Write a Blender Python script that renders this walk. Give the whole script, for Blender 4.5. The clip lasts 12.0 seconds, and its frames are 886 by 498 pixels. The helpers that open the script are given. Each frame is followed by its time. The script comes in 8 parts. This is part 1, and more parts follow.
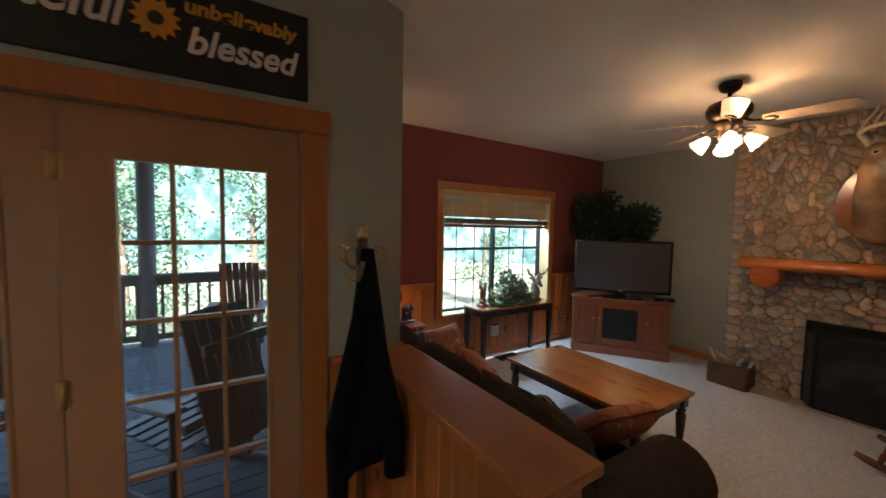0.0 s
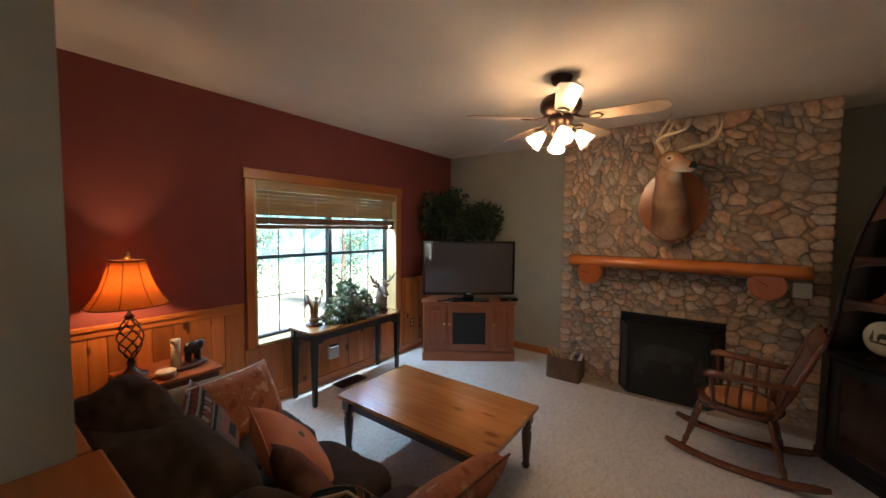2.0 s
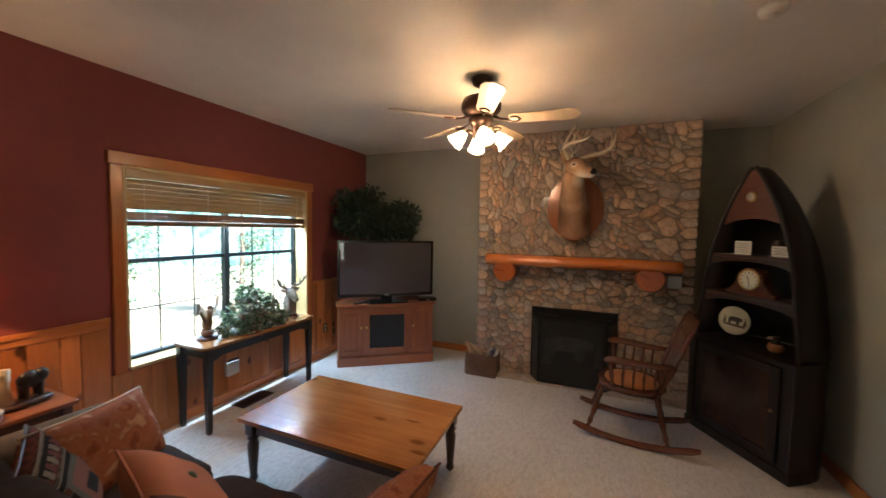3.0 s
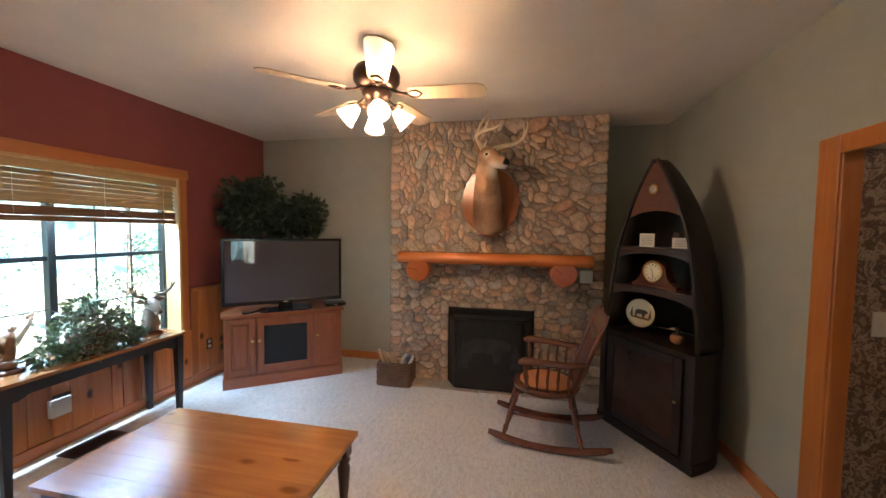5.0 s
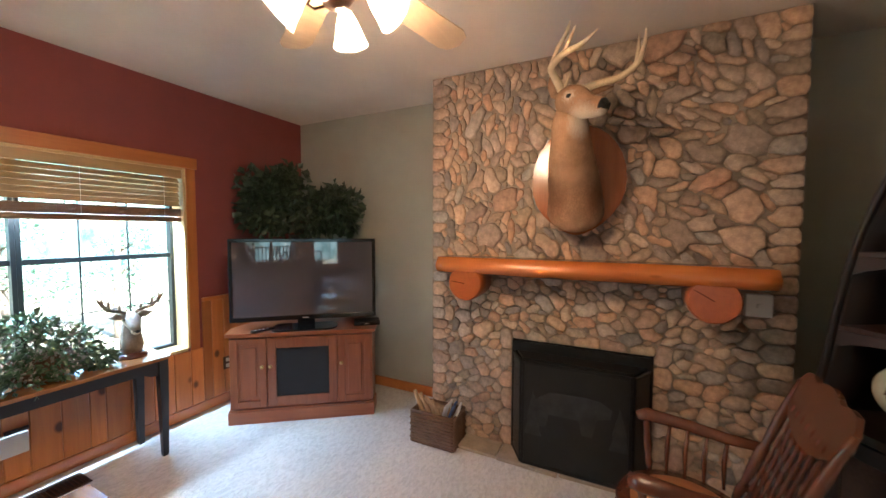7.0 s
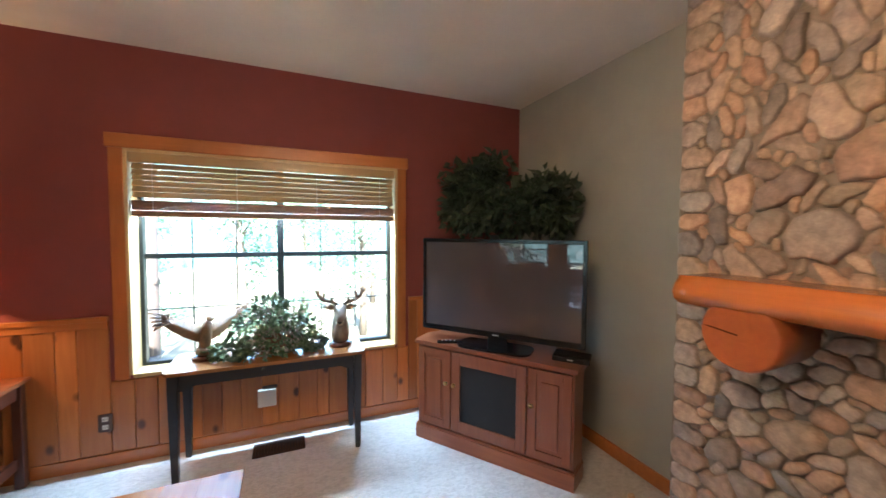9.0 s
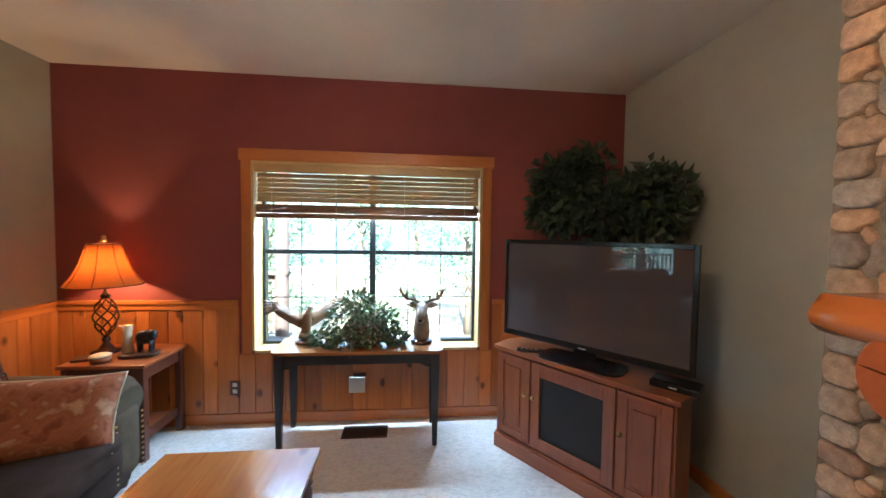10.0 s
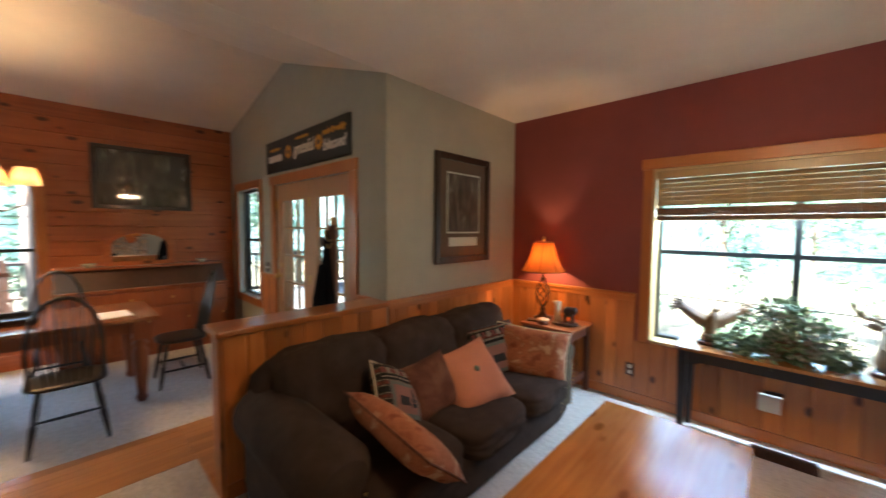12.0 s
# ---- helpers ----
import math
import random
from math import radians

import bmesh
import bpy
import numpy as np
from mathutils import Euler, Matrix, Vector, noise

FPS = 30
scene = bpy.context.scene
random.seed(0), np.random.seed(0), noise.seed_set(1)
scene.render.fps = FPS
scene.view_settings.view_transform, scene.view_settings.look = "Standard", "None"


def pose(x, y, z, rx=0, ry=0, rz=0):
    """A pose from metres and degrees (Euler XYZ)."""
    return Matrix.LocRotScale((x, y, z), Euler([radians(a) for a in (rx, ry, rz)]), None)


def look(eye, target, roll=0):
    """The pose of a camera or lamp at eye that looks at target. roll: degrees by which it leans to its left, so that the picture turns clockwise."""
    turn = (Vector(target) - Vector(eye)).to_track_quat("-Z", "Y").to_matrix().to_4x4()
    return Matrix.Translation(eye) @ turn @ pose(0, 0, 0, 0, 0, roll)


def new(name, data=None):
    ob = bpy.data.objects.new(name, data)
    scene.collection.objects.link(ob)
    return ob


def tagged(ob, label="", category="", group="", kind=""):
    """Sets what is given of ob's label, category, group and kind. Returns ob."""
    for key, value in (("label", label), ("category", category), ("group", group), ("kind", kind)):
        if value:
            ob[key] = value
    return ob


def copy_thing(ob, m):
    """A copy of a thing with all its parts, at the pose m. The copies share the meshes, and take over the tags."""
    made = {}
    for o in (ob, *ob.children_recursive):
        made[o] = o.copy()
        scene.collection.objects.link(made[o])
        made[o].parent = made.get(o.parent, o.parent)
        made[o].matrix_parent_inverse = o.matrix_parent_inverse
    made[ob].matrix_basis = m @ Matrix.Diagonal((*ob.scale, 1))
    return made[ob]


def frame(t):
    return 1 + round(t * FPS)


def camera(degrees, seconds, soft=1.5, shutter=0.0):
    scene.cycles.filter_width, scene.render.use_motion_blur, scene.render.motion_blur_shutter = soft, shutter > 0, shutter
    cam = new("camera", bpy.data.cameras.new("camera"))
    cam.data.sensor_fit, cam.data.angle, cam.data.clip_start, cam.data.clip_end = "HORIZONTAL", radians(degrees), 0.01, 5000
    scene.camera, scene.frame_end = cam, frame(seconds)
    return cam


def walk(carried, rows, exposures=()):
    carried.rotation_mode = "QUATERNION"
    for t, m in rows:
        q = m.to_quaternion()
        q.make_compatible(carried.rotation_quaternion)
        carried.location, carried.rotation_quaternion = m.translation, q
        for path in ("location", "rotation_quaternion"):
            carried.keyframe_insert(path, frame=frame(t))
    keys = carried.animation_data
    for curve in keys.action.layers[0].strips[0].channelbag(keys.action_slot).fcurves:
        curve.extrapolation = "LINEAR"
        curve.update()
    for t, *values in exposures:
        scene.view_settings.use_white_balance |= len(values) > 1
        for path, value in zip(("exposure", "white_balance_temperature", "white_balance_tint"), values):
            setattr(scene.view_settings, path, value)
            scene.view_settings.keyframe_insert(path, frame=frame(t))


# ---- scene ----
cam = camera(101.7, 12.0, shutter=0.3)
PATH = [
    (0, (1.941, 1.002, 1.622), (3.019, 2.682, 1.503), 1.1),
    (0.5, (2.151, 1.124, 1.596), (3.407, 2.676, 1.482), 1.0),
    (1, (2.325, 1.273, 1.62), (3.746, 2.676, 1.5), 0.8),
    (1.5, (2.482, 1.319, 1.627), (3.998, 2.618, 1.513), 0.7),
    (2, (2.598, 1.299, 1.65), (4.212, 2.476, 1.536), 0.6),
    (2.5, (2.642, 1.356, 1.65), (4.364, 2.368, 1.541), 0.8),
    (3, (2.657, 1.406, 1.648), (4.504, 2.164, 1.537), 1.0),
    (3.5, (2.656, 1.464, 1.609), (4.597, 1.937, 1.511), 1.1),
    (3.6, (2.668, 1.447, 1.605), (4.618, 1.884, 1.51), 0.9),
    (3.7, (2.668, 1.459, 1.6), (4.63, 1.838, 1.505), 1.0),
    (5.5, (3.358, 1.251, 1.595), (5.309, 1.674, 1.485), 0.2),
    (6, (3.68, 1.228, 1.59), (5.586, 1.823, 1.478), 0.4),
    (6.5, (3.968, 1.284, 1.579), (5.827, 2.014, 1.464), 0.3),
    (8.3, (4.936, 1.419, 1.563), (6.232, 2.939, 1.464), 0.3),
    (8.5, (5.022, 1.454, 1.567), (6.163, 3.093, 1.458), 0.2),
    (9, (5.169, 1.57, 1.537), (5.947, 3.411, 1.446), 0.4),
    (9.5, (5.301, 1.637, 1.549), (5.756, 3.582, 1.453), 0.7),
    (10, (5.387, 1.592, 1.532), (5.583, 3.58, 1.443), 0.9),
    (10.5, (5.377, 1.436, 1.515), (5.416, 3.433, 1.425), 1.1),
    (11, (5.309, 1.248, 1.502), (4.995, 3.222, 1.413), 1.2),
    (11.5, (5.212, 1.132, 1.542), (4.4, 2.955, 1.429), 0.7),
    (11.8, (5.103, 1.08, 1.543), (3.95, 2.711, 1.432), 0.5),
    (12, (5.033, 1.022, 1.552), (3.655, 2.468, 1.437), 0.4),
]
EXPOSURES = [(0, 3.5, 6300, 10), (2.5, 4.0, 6200, 10), (5.5, 4.77, 5900, 10), (6.5, 4.95, 5850, 10), (8.5, 4.85, 5850, 10), (10.5, 4.45, 6050, 10), (11.5, 4.42, 6250, 10), (12, 4.55, 6300, 10)]
walk(cam, [(t, look(eye, target, roll)) for t, eye, target, roll in PATH], EXPOSURES)

# ---- world and light ----
world = bpy.data.worlds.new("sky")
scene.world = world
world.use_nodes = True
wn = world.node_tree.nodes
sky = wn.new("ShaderNodeTexSky")
sky.sky_type, sky.sun_disc = "NISHITA", False
sky.sun_elevation, sky.sun_rotation = radians(52), radians(200)
world.node_tree.links.new(sky.outputs[0], wn["Background"].inputs[0])
wn["Background"].inputs[1].default_value = 0.10
sun = new("sun", bpy.data.lights.new("sun", "SUN"))
sun.data.energy, sun.data.angle, sun.data.color = 4.2, radians(0.6), (1.0, 0.93, 0.82)
# the sun stands in the south, so that the window wall lies in open shade
sun.matrix_world = look((3, -8, 14), (4, 4, 0))


def bulb(name, x, y, z, watts, size, colour):
    lamp = new(name, bpy.data.lights.new(name, "POINT"))
    lamp.data.energy, lamp.data.shadow_soft_size, lamp.data.color = watts, size, colour
    lamp.location = (x, y, z)
    return lamp


WARM = (1.0, 0.665, 0.375)
FAN = (5.175, 2.165)
for k in range(4):
    a = radians(26 + 90 * k)
    bulb("fan_bulb", FAN[0] + 0.160 * math.cos(a), FAN[1] + 0.160 * math.sin(a), 2.282, 0.78, 0.03, WARM)
bulb("table_lamp_bulb", 3.275, 4.33, 1.26, 0.85, 0.03, (1.0, 0.60, 0.28))
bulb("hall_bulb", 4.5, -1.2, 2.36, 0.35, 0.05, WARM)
CHANDELIER = (0.55, 0.55)
for k in range(5):
    a = radians(20 + 72 * k)
    bulb("chandelier_bulb", CHANDELIER[0] + 0.27 * math.cos(a), CHANDELIER[1] + 0.27 * math.sin(a), 1.93, 0.75, 0.03, (1.0, 0.60, 0.28))

# skylight in the window's opening, tucked behind the drawn-up foot of the blind
skylight = new("window_skylight", bpy.data.lights.new("window_skylight", "AREA"))
skylight.data.shape, skylight.data.size, skylight.data.size_y = "RECTANGLE", 1.74, 0.07
skylight.data.energy, skylight.data.color, skylight.data.spread = 5.2, (0.54, 0.77, 1.0), radians(155)
skylight.matrix_world = look((5.09, 4.635, 1.70), (5.09, 3.95, 0.8))

# ---- materials ----
def ramp(nt, fac, stops):
    r = nt.nodes.new("ShaderNodeValToRGB")
    while len(r.color_ramp.elements) < len(stops):
        r.color_ramp.elements.new(0.5)
    for e, (p, c) in zip(r.color_ramp.elements, stops):
        e.position, e.color = p, (*c, 1)
    nt.links.new(fac, r.inputs[0])
    return r.outputs[0]


def base_material(name, rough, metal=0.0):
    m = bpy.data.materials.new(name)
    m.use_nodes = True
    b = m.node_tree.nodes["Principled BSDF"]
    b.inputs["Roughness"].default_value, b.inputs["Metallic"].default_value = rough, metal
    return m, m.node_tree, b


def mapped(nt, scale, rot=(0, 0, 0)):
    tc = nt.nodes.new("ShaderNodeTexCoord")
    mp = nt.nodes.new("ShaderNodeMapping")
    mp.inputs["Scale"].default_value, mp.inputs["Rotation"].default_value = scale, rot
    nt.links.new(tc.outputs["Object"], mp.inputs[0])
    return mp.outputs[0]


def noise_tex(nt, vec, scale, detail=4.0, rough=0.55, distort=0.0):
    n = nt.nodes.new("ShaderNodeTexNoise")
    n.inputs["Scale"].default_value, n.inputs["Detail"].default_value = scale, detail
    n.inputs["Roughness"].default_value, n.inputs["Distortion"].default_value = rough, distort
    nt.links.new(vec, n.inputs["Vector"])
    return n.outputs[0]


def mix(nt, fac, a, b, blend="MIX"):
    m = nt.nodes.new("ShaderNodeMix")
    m.data_type, m.blend_type = "RGBA", blend
    for sock, v in ((m.inputs[0], fac), (m.inputs[6], a), (m.inputs[7], b)):
        if isinstance(v, (int, float)):
            sock.default_value = v
        elif isinstance(v, tuple):
            sock.default_value = (*v, 1)
        else:
            nt.links.new(v, sock)
    return m.outputs[2]


def bump(nt, b, height, strength, dist):
    n = nt.nodes.new("ShaderNodeBump")
    n.inputs["Strength"].default_value, n.inputs["Distance"].default_value = strength, dist
    nt.links.new(height, n.inputs["Height"])
    nt.links.new(n.outputs[0], b.inputs["Normal"])


def vary(nt, colour, amount):
    """Brightness that differs a little from piece to piece."""
    info = nt.nodes.new("ShaderNodeObjectInfo")
    mr = nt.nodes.new("ShaderNodeMapRange")
    mr.inputs[3].default_value, mr.inputs[4].default_value = 1 - amount, 1 + amount
    nt.links.new(info.outputs["Random"], mr.inputs[0])
    hsv = nt.nodes.new("ShaderNodeHueSaturation")
    nt.links.new(mr.outputs[0], hsv.inputs["Value"])
    nt.links.new(colour, hsv.inputs["Color"])
    return hsv.outputs[0]


def plain(name, c, rough=0.6, metal=0.0, spread=0.12, scale=6.0, fine=90.0, bumps=0.1, dist=0.002, coat=0.0):
    """Paint, plastic, metal or cloth: two scales of uneven colour and a fine relief."""
    m, nt, b = base_material(name, rough, metal)
    v = mapped(nt, (1, 1, 1))
    big, small = noise_tex(nt, v, scale, 3), noise_tex(nt, v, fine, 3)
    dark, light = tuple(k * (1 - spread) for k in c), tuple(min(1, k * (1 + spread)) for k in c)
    col = ramp(nt, big, [(0.3, dark), (0.7, light)])
    col = mix(nt, 0.35, col, ramp(nt, small, [(0.3, dark), (0.7, light)]))
    nt.links.new(col, b.inputs["Base Color"])
    if bumps:
        bump(nt, b, small, bumps, dist)
    b.inputs["Coat Weight"].default_value = coat
    return m


def wood(name, dark, light, axis="z", rough=0.35, knots=0.0, grain=1.0, coat=0.2, amount=0.12):
    """Stained boards: grain that runs along one axis, broad tone, a few knots."""
    m, nt, b = base_material(name, rough)
    long, short = 0.9 * grain, 14.0 * grain
    sc = {"x": (long, short, short), "y": (short, long, short), "z": (short, short, long)}[axis]
    info = nt.nodes.new("ShaderNodeObjectInfo")
    tc = nt.nodes.new("ShaderNodeTexCoord")
    add = nt.nodes.new("ShaderNodeVectorMath")
    add.operation = "MULTIPLY_ADD"
    comb = nt.nodes.new("ShaderNodeCombineXYZ")
    for k in range(3):
        nt.links.new(info.outputs["Random"], comb.inputs[k])
    add.inputs[1].default_value = (7.3, 5.1, 9.7)
    nt.links.new(comb.outputs[0], add.inputs[0])
    nt.links.new(tc.outputs["Object"], add.inputs[2])
    mp = nt.nodes.new("ShaderNodeMapping")
    mp.inputs["Scale"].default_value = sc
    nt.links.new(add.outputs[0], mp.inputs[0])
    g = noise_tex(nt, mp.outputs[0], 1.6, 6, 0.6, 0.9)
    broad = noise_tex(nt, add.outputs[0], 2.2, 2)
    mid = tuple((p + q) / 2 for p, q in zip(dark, light))
    col = ramp(nt, g, [(0.28, dark), (0.5, mid), (0.68, light)])
    col = mix(nt, 0.4, col, ramp(nt, broad, [(0.3, dark), (0.7, light)]))
    if knots:
        ksc = {"x": (3.2, 7, 7), "y": (7, 3.2, 7), "z": (7, 7, 4.6)}[axis]
        mk = nt.nodes.new("ShaderNodeMapping")
        mk.inputs["Scale"].default_value = ksc
        nt.links.new(add.outputs[0], mk.inputs[0])
        vo = nt.nodes.new("ShaderNodeTexVoronoi")
        vo.inputs["Scale"].default_value = 1.0
        nt.links.new(mk.outputs[0], vo.inputs["Vector"])
        kn = ramp(nt, vo.outputs["Distance"], [(0.11, (1, 1, 1)), (0.21, (0, 0, 0))])
        col = mix(nt, kn, col, tuple(k * knots for k in dark))
    col = vary(nt, col, amount)
    nt.links.new(col, b.inputs["Base Color"])
    bump(nt, b, g, 0.12, 0.002)
    b.inputs["Coat Weight"].default_value = coat
    b.inputs["Coat Roughness"].default_value = 0.2
    return m


def lampshade(name, c, through_part, strength, clear=0.0):
    """Cloth or frosted glass that lets its bulb's light through."""
    m = bpy.data.materials.new(name)
    m.use_nodes = True
    nt = m.node_tree
    nt.nodes.remove(nt.nodes["Principled BSDF"])
    d, t, mx, e, add, tr, mx2 = (nt.nodes.new("ShaderNode" + k) for k in ("BsdfDiffuse", "BsdfTranslucent", "MixShader", "Emission", "AddShader", "BsdfTransparent", "MixShader"))
    for n in (d, t, e):
        n.inputs[0].default_value = (*c, 1)
    v = mapped(nt, (1, 1, 1))
    weave = ramp(nt, noise_tex(nt, v, 60, 3), [(0.3, tuple(k * 0.85 for k in c)), (0.7, c)])
    nt.links.new(weave, d.inputs[0])
    nt.links.new(weave, t.inputs[0])
    e.inputs[1].default_value = strength
    mx.inputs[0].default_value = through_part
    nt.links.new(d.outputs[0], mx.inputs[1])
    nt.links.new(t.outputs[0], mx.inputs[2])
    nt.links.new(mx.outputs[0], add.inputs[0])
    nt.links.new(e.outputs[0], add.inputs[1])
    mx2.inputs[0].default_value = clear
    nt.links.new(add.outputs[0], mx2.inputs[1])
    nt.links.new(tr.outputs[0], mx2.inputs[2])
    nt.links.new(mx2.outputs[0], nt.nodes["Material Output"].inputs[0])
    return m


def carpet_material():
    m, nt, b = base_material("carpet_pile", 0.95)
    v = mapped(nt, (1, 1, 1))
    loops = noise_tex(nt, v, 150, 3, 0.6)
    w = nt.nodes.new("ShaderNodeTexNoise")
    w.inputs["Scale"].default_value, w.inputs["Detail"].default_value, w.inputs["Distortion"].default_value = 22, 3, 1.2
    stretch = mapped(nt, (1.0, 2.1, 1), (0, 0, 0.5))
    nt.links.new(stretch, w.inputs["Vector"])
    broad = noise_tex(nt, v, 1.1, 3)
    col = ramp(nt, w.outputs[0], [(0.35, (0.47, 0.44, 0.41)), (0.6, (0.70, 0.67, 0.63))])
    col = mix(nt, 0.3, col, ramp(nt, loops, [(0.3, (0.42, 0.39, 0.36)), (0.7, (0.76, 0.73, 0.69))]))
    col = mix(nt, 0.25, col, ramp(nt, broad, [(0.35, (0.49, 0.46, 0.43)), (0.65, (0.68, 0.66, 0.62))]))
    nt.links.new(col, b.inputs["Base Color"])
    h = nt.nodes.new("ShaderNodeMath")
    h.operation = "MULTIPLY_ADD"
    h.inputs[1].default_value = 0.5
    nt.links.new(loops, h.inputs[0])
    nt.links.new(w.outputs[0], h.inputs[2])
    bump(nt, b, h.outputs[0], 0.7, 0.012)
    return m


def stone_material(joined=False):
    m, nt, b = base_material("river_stone_joined" if joined else "river_stone", 0.75)
    if joined:
        src = nt.nodes.new("ShaderNodeNewGeometry").outputs["Random Per Island"]
    else:
        src = nt.nodes.new("ShaderNodeObjectInfo").outputs["Random"]
    tones = [(0.46, 0.28, 0.195), (0.54, 0.37, 0.26), (0.30, 0.25, 0.215), (0.54, 0.34, 0.225), (0.42, 0.34, 0.28), (0.58, 0.39, 0.27), (0.21, 0.19, 0.18), (0.46, 0.28, 0.19),
             (0.36, 0.33, 0.31), (0.55, 0.42, 0.33), (0.26, 0.235, 0.23), (0.48, 0.345, 0.25), (0.33, 0.26, 0.20), (0.58, 0.44, 0.34)]
    tone = ramp(nt, src, [(k / (len(tones) - 1), c) for k, c in enumerate(tones)])
    v = mapped(nt, (1, 1, 1))
    big, mid, small = noise_tex(nt, v, 9, 4), noise_tex(nt, v, 34, 5, 0.65, 0.6), noise_tex(nt, v, 160, 4, 0.7)
    col = mix(nt, 0.55, tone, ramp(nt, big, [(0.3, (0.33, 0.33, 0.33)), (0.7, (0.70, 0.67, 0.62))]), "OVERLAY")
    col = mix(nt, 0.45, col, ramp(nt, mid, [(0.32, (0.27, 0.26, 0.26)), (0.68, (0.72, 0.71, 0.69))]), "OVERLAY")
    col = mix(nt, 0.35, col, ramp(nt, small, [(0.3, (0.28, 0.28, 0.28)), (0.7, (0.75, 0.75, 0.75))]), "OVERLAY")
    nt.links.new(col, b.inputs["Base Color"])
    bump(nt, b, mix(nt, 0.4, mid, small), 0.5, 0.009)
    return m


def glass_material(name="window_glass", tint=(0.96, 1.0, 0.99)):
    m = bpy.data.materials.new(name)
    m.use_nodes = True
    nt = m.node_tree
    nt.nodes.remove(nt.nodes["Principled BSDF"])
    out = nt.nodes["Material Output"]
    tr, gl, lw, mx, pw, sc = (nt.nodes.new("ShaderNode" + k) for k in ("BsdfTransparent", "BsdfGlossy", "LayerWeight", "MixShader", "Math", "Math"))
    tr.inputs[0].default_value = (*tint, 1)
    gl.inputs["Roughness"].default_value = 0.02
    # gloss of plain glass: a few percent head on, rising when seen aslant
    pw.operation, sc.operation = "POWER", "MULTIPLY_ADD"
    pw.inputs[1].default_value, sc.inputs[1].default_value, sc.inputs[2].default_value = 5.0, 0.9, 0.04
    nt.links.new(lw.outputs["Facing"], pw.inputs[0])
    nt.links.new(pw.outputs[0], sc.inputs[0])
    nt.links.new(sc.outputs[0], mx.inputs[0])
    nt.links.new(tr.outputs[0], mx.inputs[1])
    nt.links.new(gl.outputs[0], mx.inputs[2])
    nt.links.new(mx.outputs[0], out.inputs[0])
    return m


def leaf_material(name, dark, light, rough=0.5):
    m, nt, b = base_material(name, rough)
    isl = nt.nodes.new("ShaderNodeNewGeometry").outputs["Random Per Island"]
    mid = tuple((p + q) / 2 for p, q in zip(dark, light))
    col = ramp(nt, isl, [(0.0, dark), (0.6, mid), (1.0, light)])
    nt.links.new(col, b.inputs["Base Color"])
    return m


def patterned(name, colours, scale, rough=0.85, bands=None):
    """Woven cloth with patches of several colours."""
    m, nt, b = base_material(name, rough)
    v = mapped(nt, (1, 1, 1))
    n = noise_tex(nt, v, scale, 3, 0.5, 0.25)
    k = len(colours)
    col = ramp(nt, n, [(0.34 + 0.32 * i / max(1, k - 1), c) for i, c in enumerate(colours)])
    weave = noise_tex(nt, v, 300, 2)
    col = mix(nt, 0.3, col, ramp(nt, weave, [(0.3, (0.25, 0.25, 0.25)), (0.7, (0.75, 0.75, 0.75))]), "OVERLAY")
    nt.links.new(col, b.inputs["Base Color"])
    bump(nt, b, weave, 0.3, 0.003)
    return m


def banded(name):
    """Tapestry cloth: dark ground with bands of cream and red figures."""
    m, nt, b = base_material(name, 0.9)
    v = mapped(nt, (1, 1, 1))
    w = nt.nodes.new("ShaderNodeTexWave")
    w.wave_type, w.bands_direction = "BANDS", "Z"
    w.inputs["Scale"].default_value, w.inputs["Distortion"].default_value, w.inputs["Detail"].default_value, w.inputs["Detail Scale"].default_value = 4.2, 0.5, 2, 9
    nt.links.new(v, w.inputs["Vector"])
    c = nt.nodes.new("ShaderNodeTexChecker")
    c.inputs["Scale"].default_value = 34
    nt.links.new(v, c.inputs["Vector"])
    bands = ramp(nt, w.outputs["Fac"], [(0.25, (0.020, 0.018, 0.016)), (0.5, (0.05, 0.05, 0.035)), (0.62, (0.34, 0.25, 0.16)), (0.75, (0.03, 0.028, 0.022)), (0.9, (0.16, 0.045, 0.03))])
    col = mix(nt, c.outputs["Fac"], bands, mix(nt, 0.45, bands, (0.02, 0.02, 0.016)))
    weave = noise_tex(nt, v, 300, 2)
    nt.links.new(col, b.inputs["Base Color"])
    bump(nt, b, weave, 0.4, 0.003)
    return m


RED = plain("red_wall_paint", (0.235, 0.056, 0.050), 0.75, spread=0.06, fine=160, bumps=0.15)
SAGE = plain("sage_wall_paint", (0.385, 0.375, 0.315), 0.8, spread=0.05, fine=160, bumps=0.15)
CEIL = plain("ceiling_paint", (0.74, 0.675, 0.60), 0.9, spread=0.05, scale=3, fine=70, bumps=0.35, dist=0.004)
CARPET = carpet_material()
PINE = wood("knotty_pine", (0.37, 0.108, 0.025), (0.54, 0.20, 0.05), "z", 0.35, 0.22, amount=0.3)
PINE_X = wood("pine_trim_along", (0.39, 0.115, 0.025), (0.53, 0.19, 0.045), "x", 0.35, 0.0)
PINE_Y = wood("pine_trim_deep", (0.39, 0.115, 0.025), (0.53, 0.19, 0.045), "y", 0.35, 0.0)
PINE_Z = wood("pine_trim_upright", (0.39, 0.115, 0.025), (0.53, 0.19, 0.045), "z", 0.35, 0.0)
SASH_PINE = wood("pale_pine_jamb", (0.55, 0.36, 0.15), (0.72, 0.52, 0.26), "z", 0.4)
CEDAR = wood("cedar_planks", (0.30, 0.075, 0.022), (0.46, 0.14, 0.042), "y", 0.4, 0.3)
OAKFLOOR = wood("oak_floor", (0.42, 0.17, 0.06), (0.60, 0.29, 0.11), "y", 0.3, 0.0)
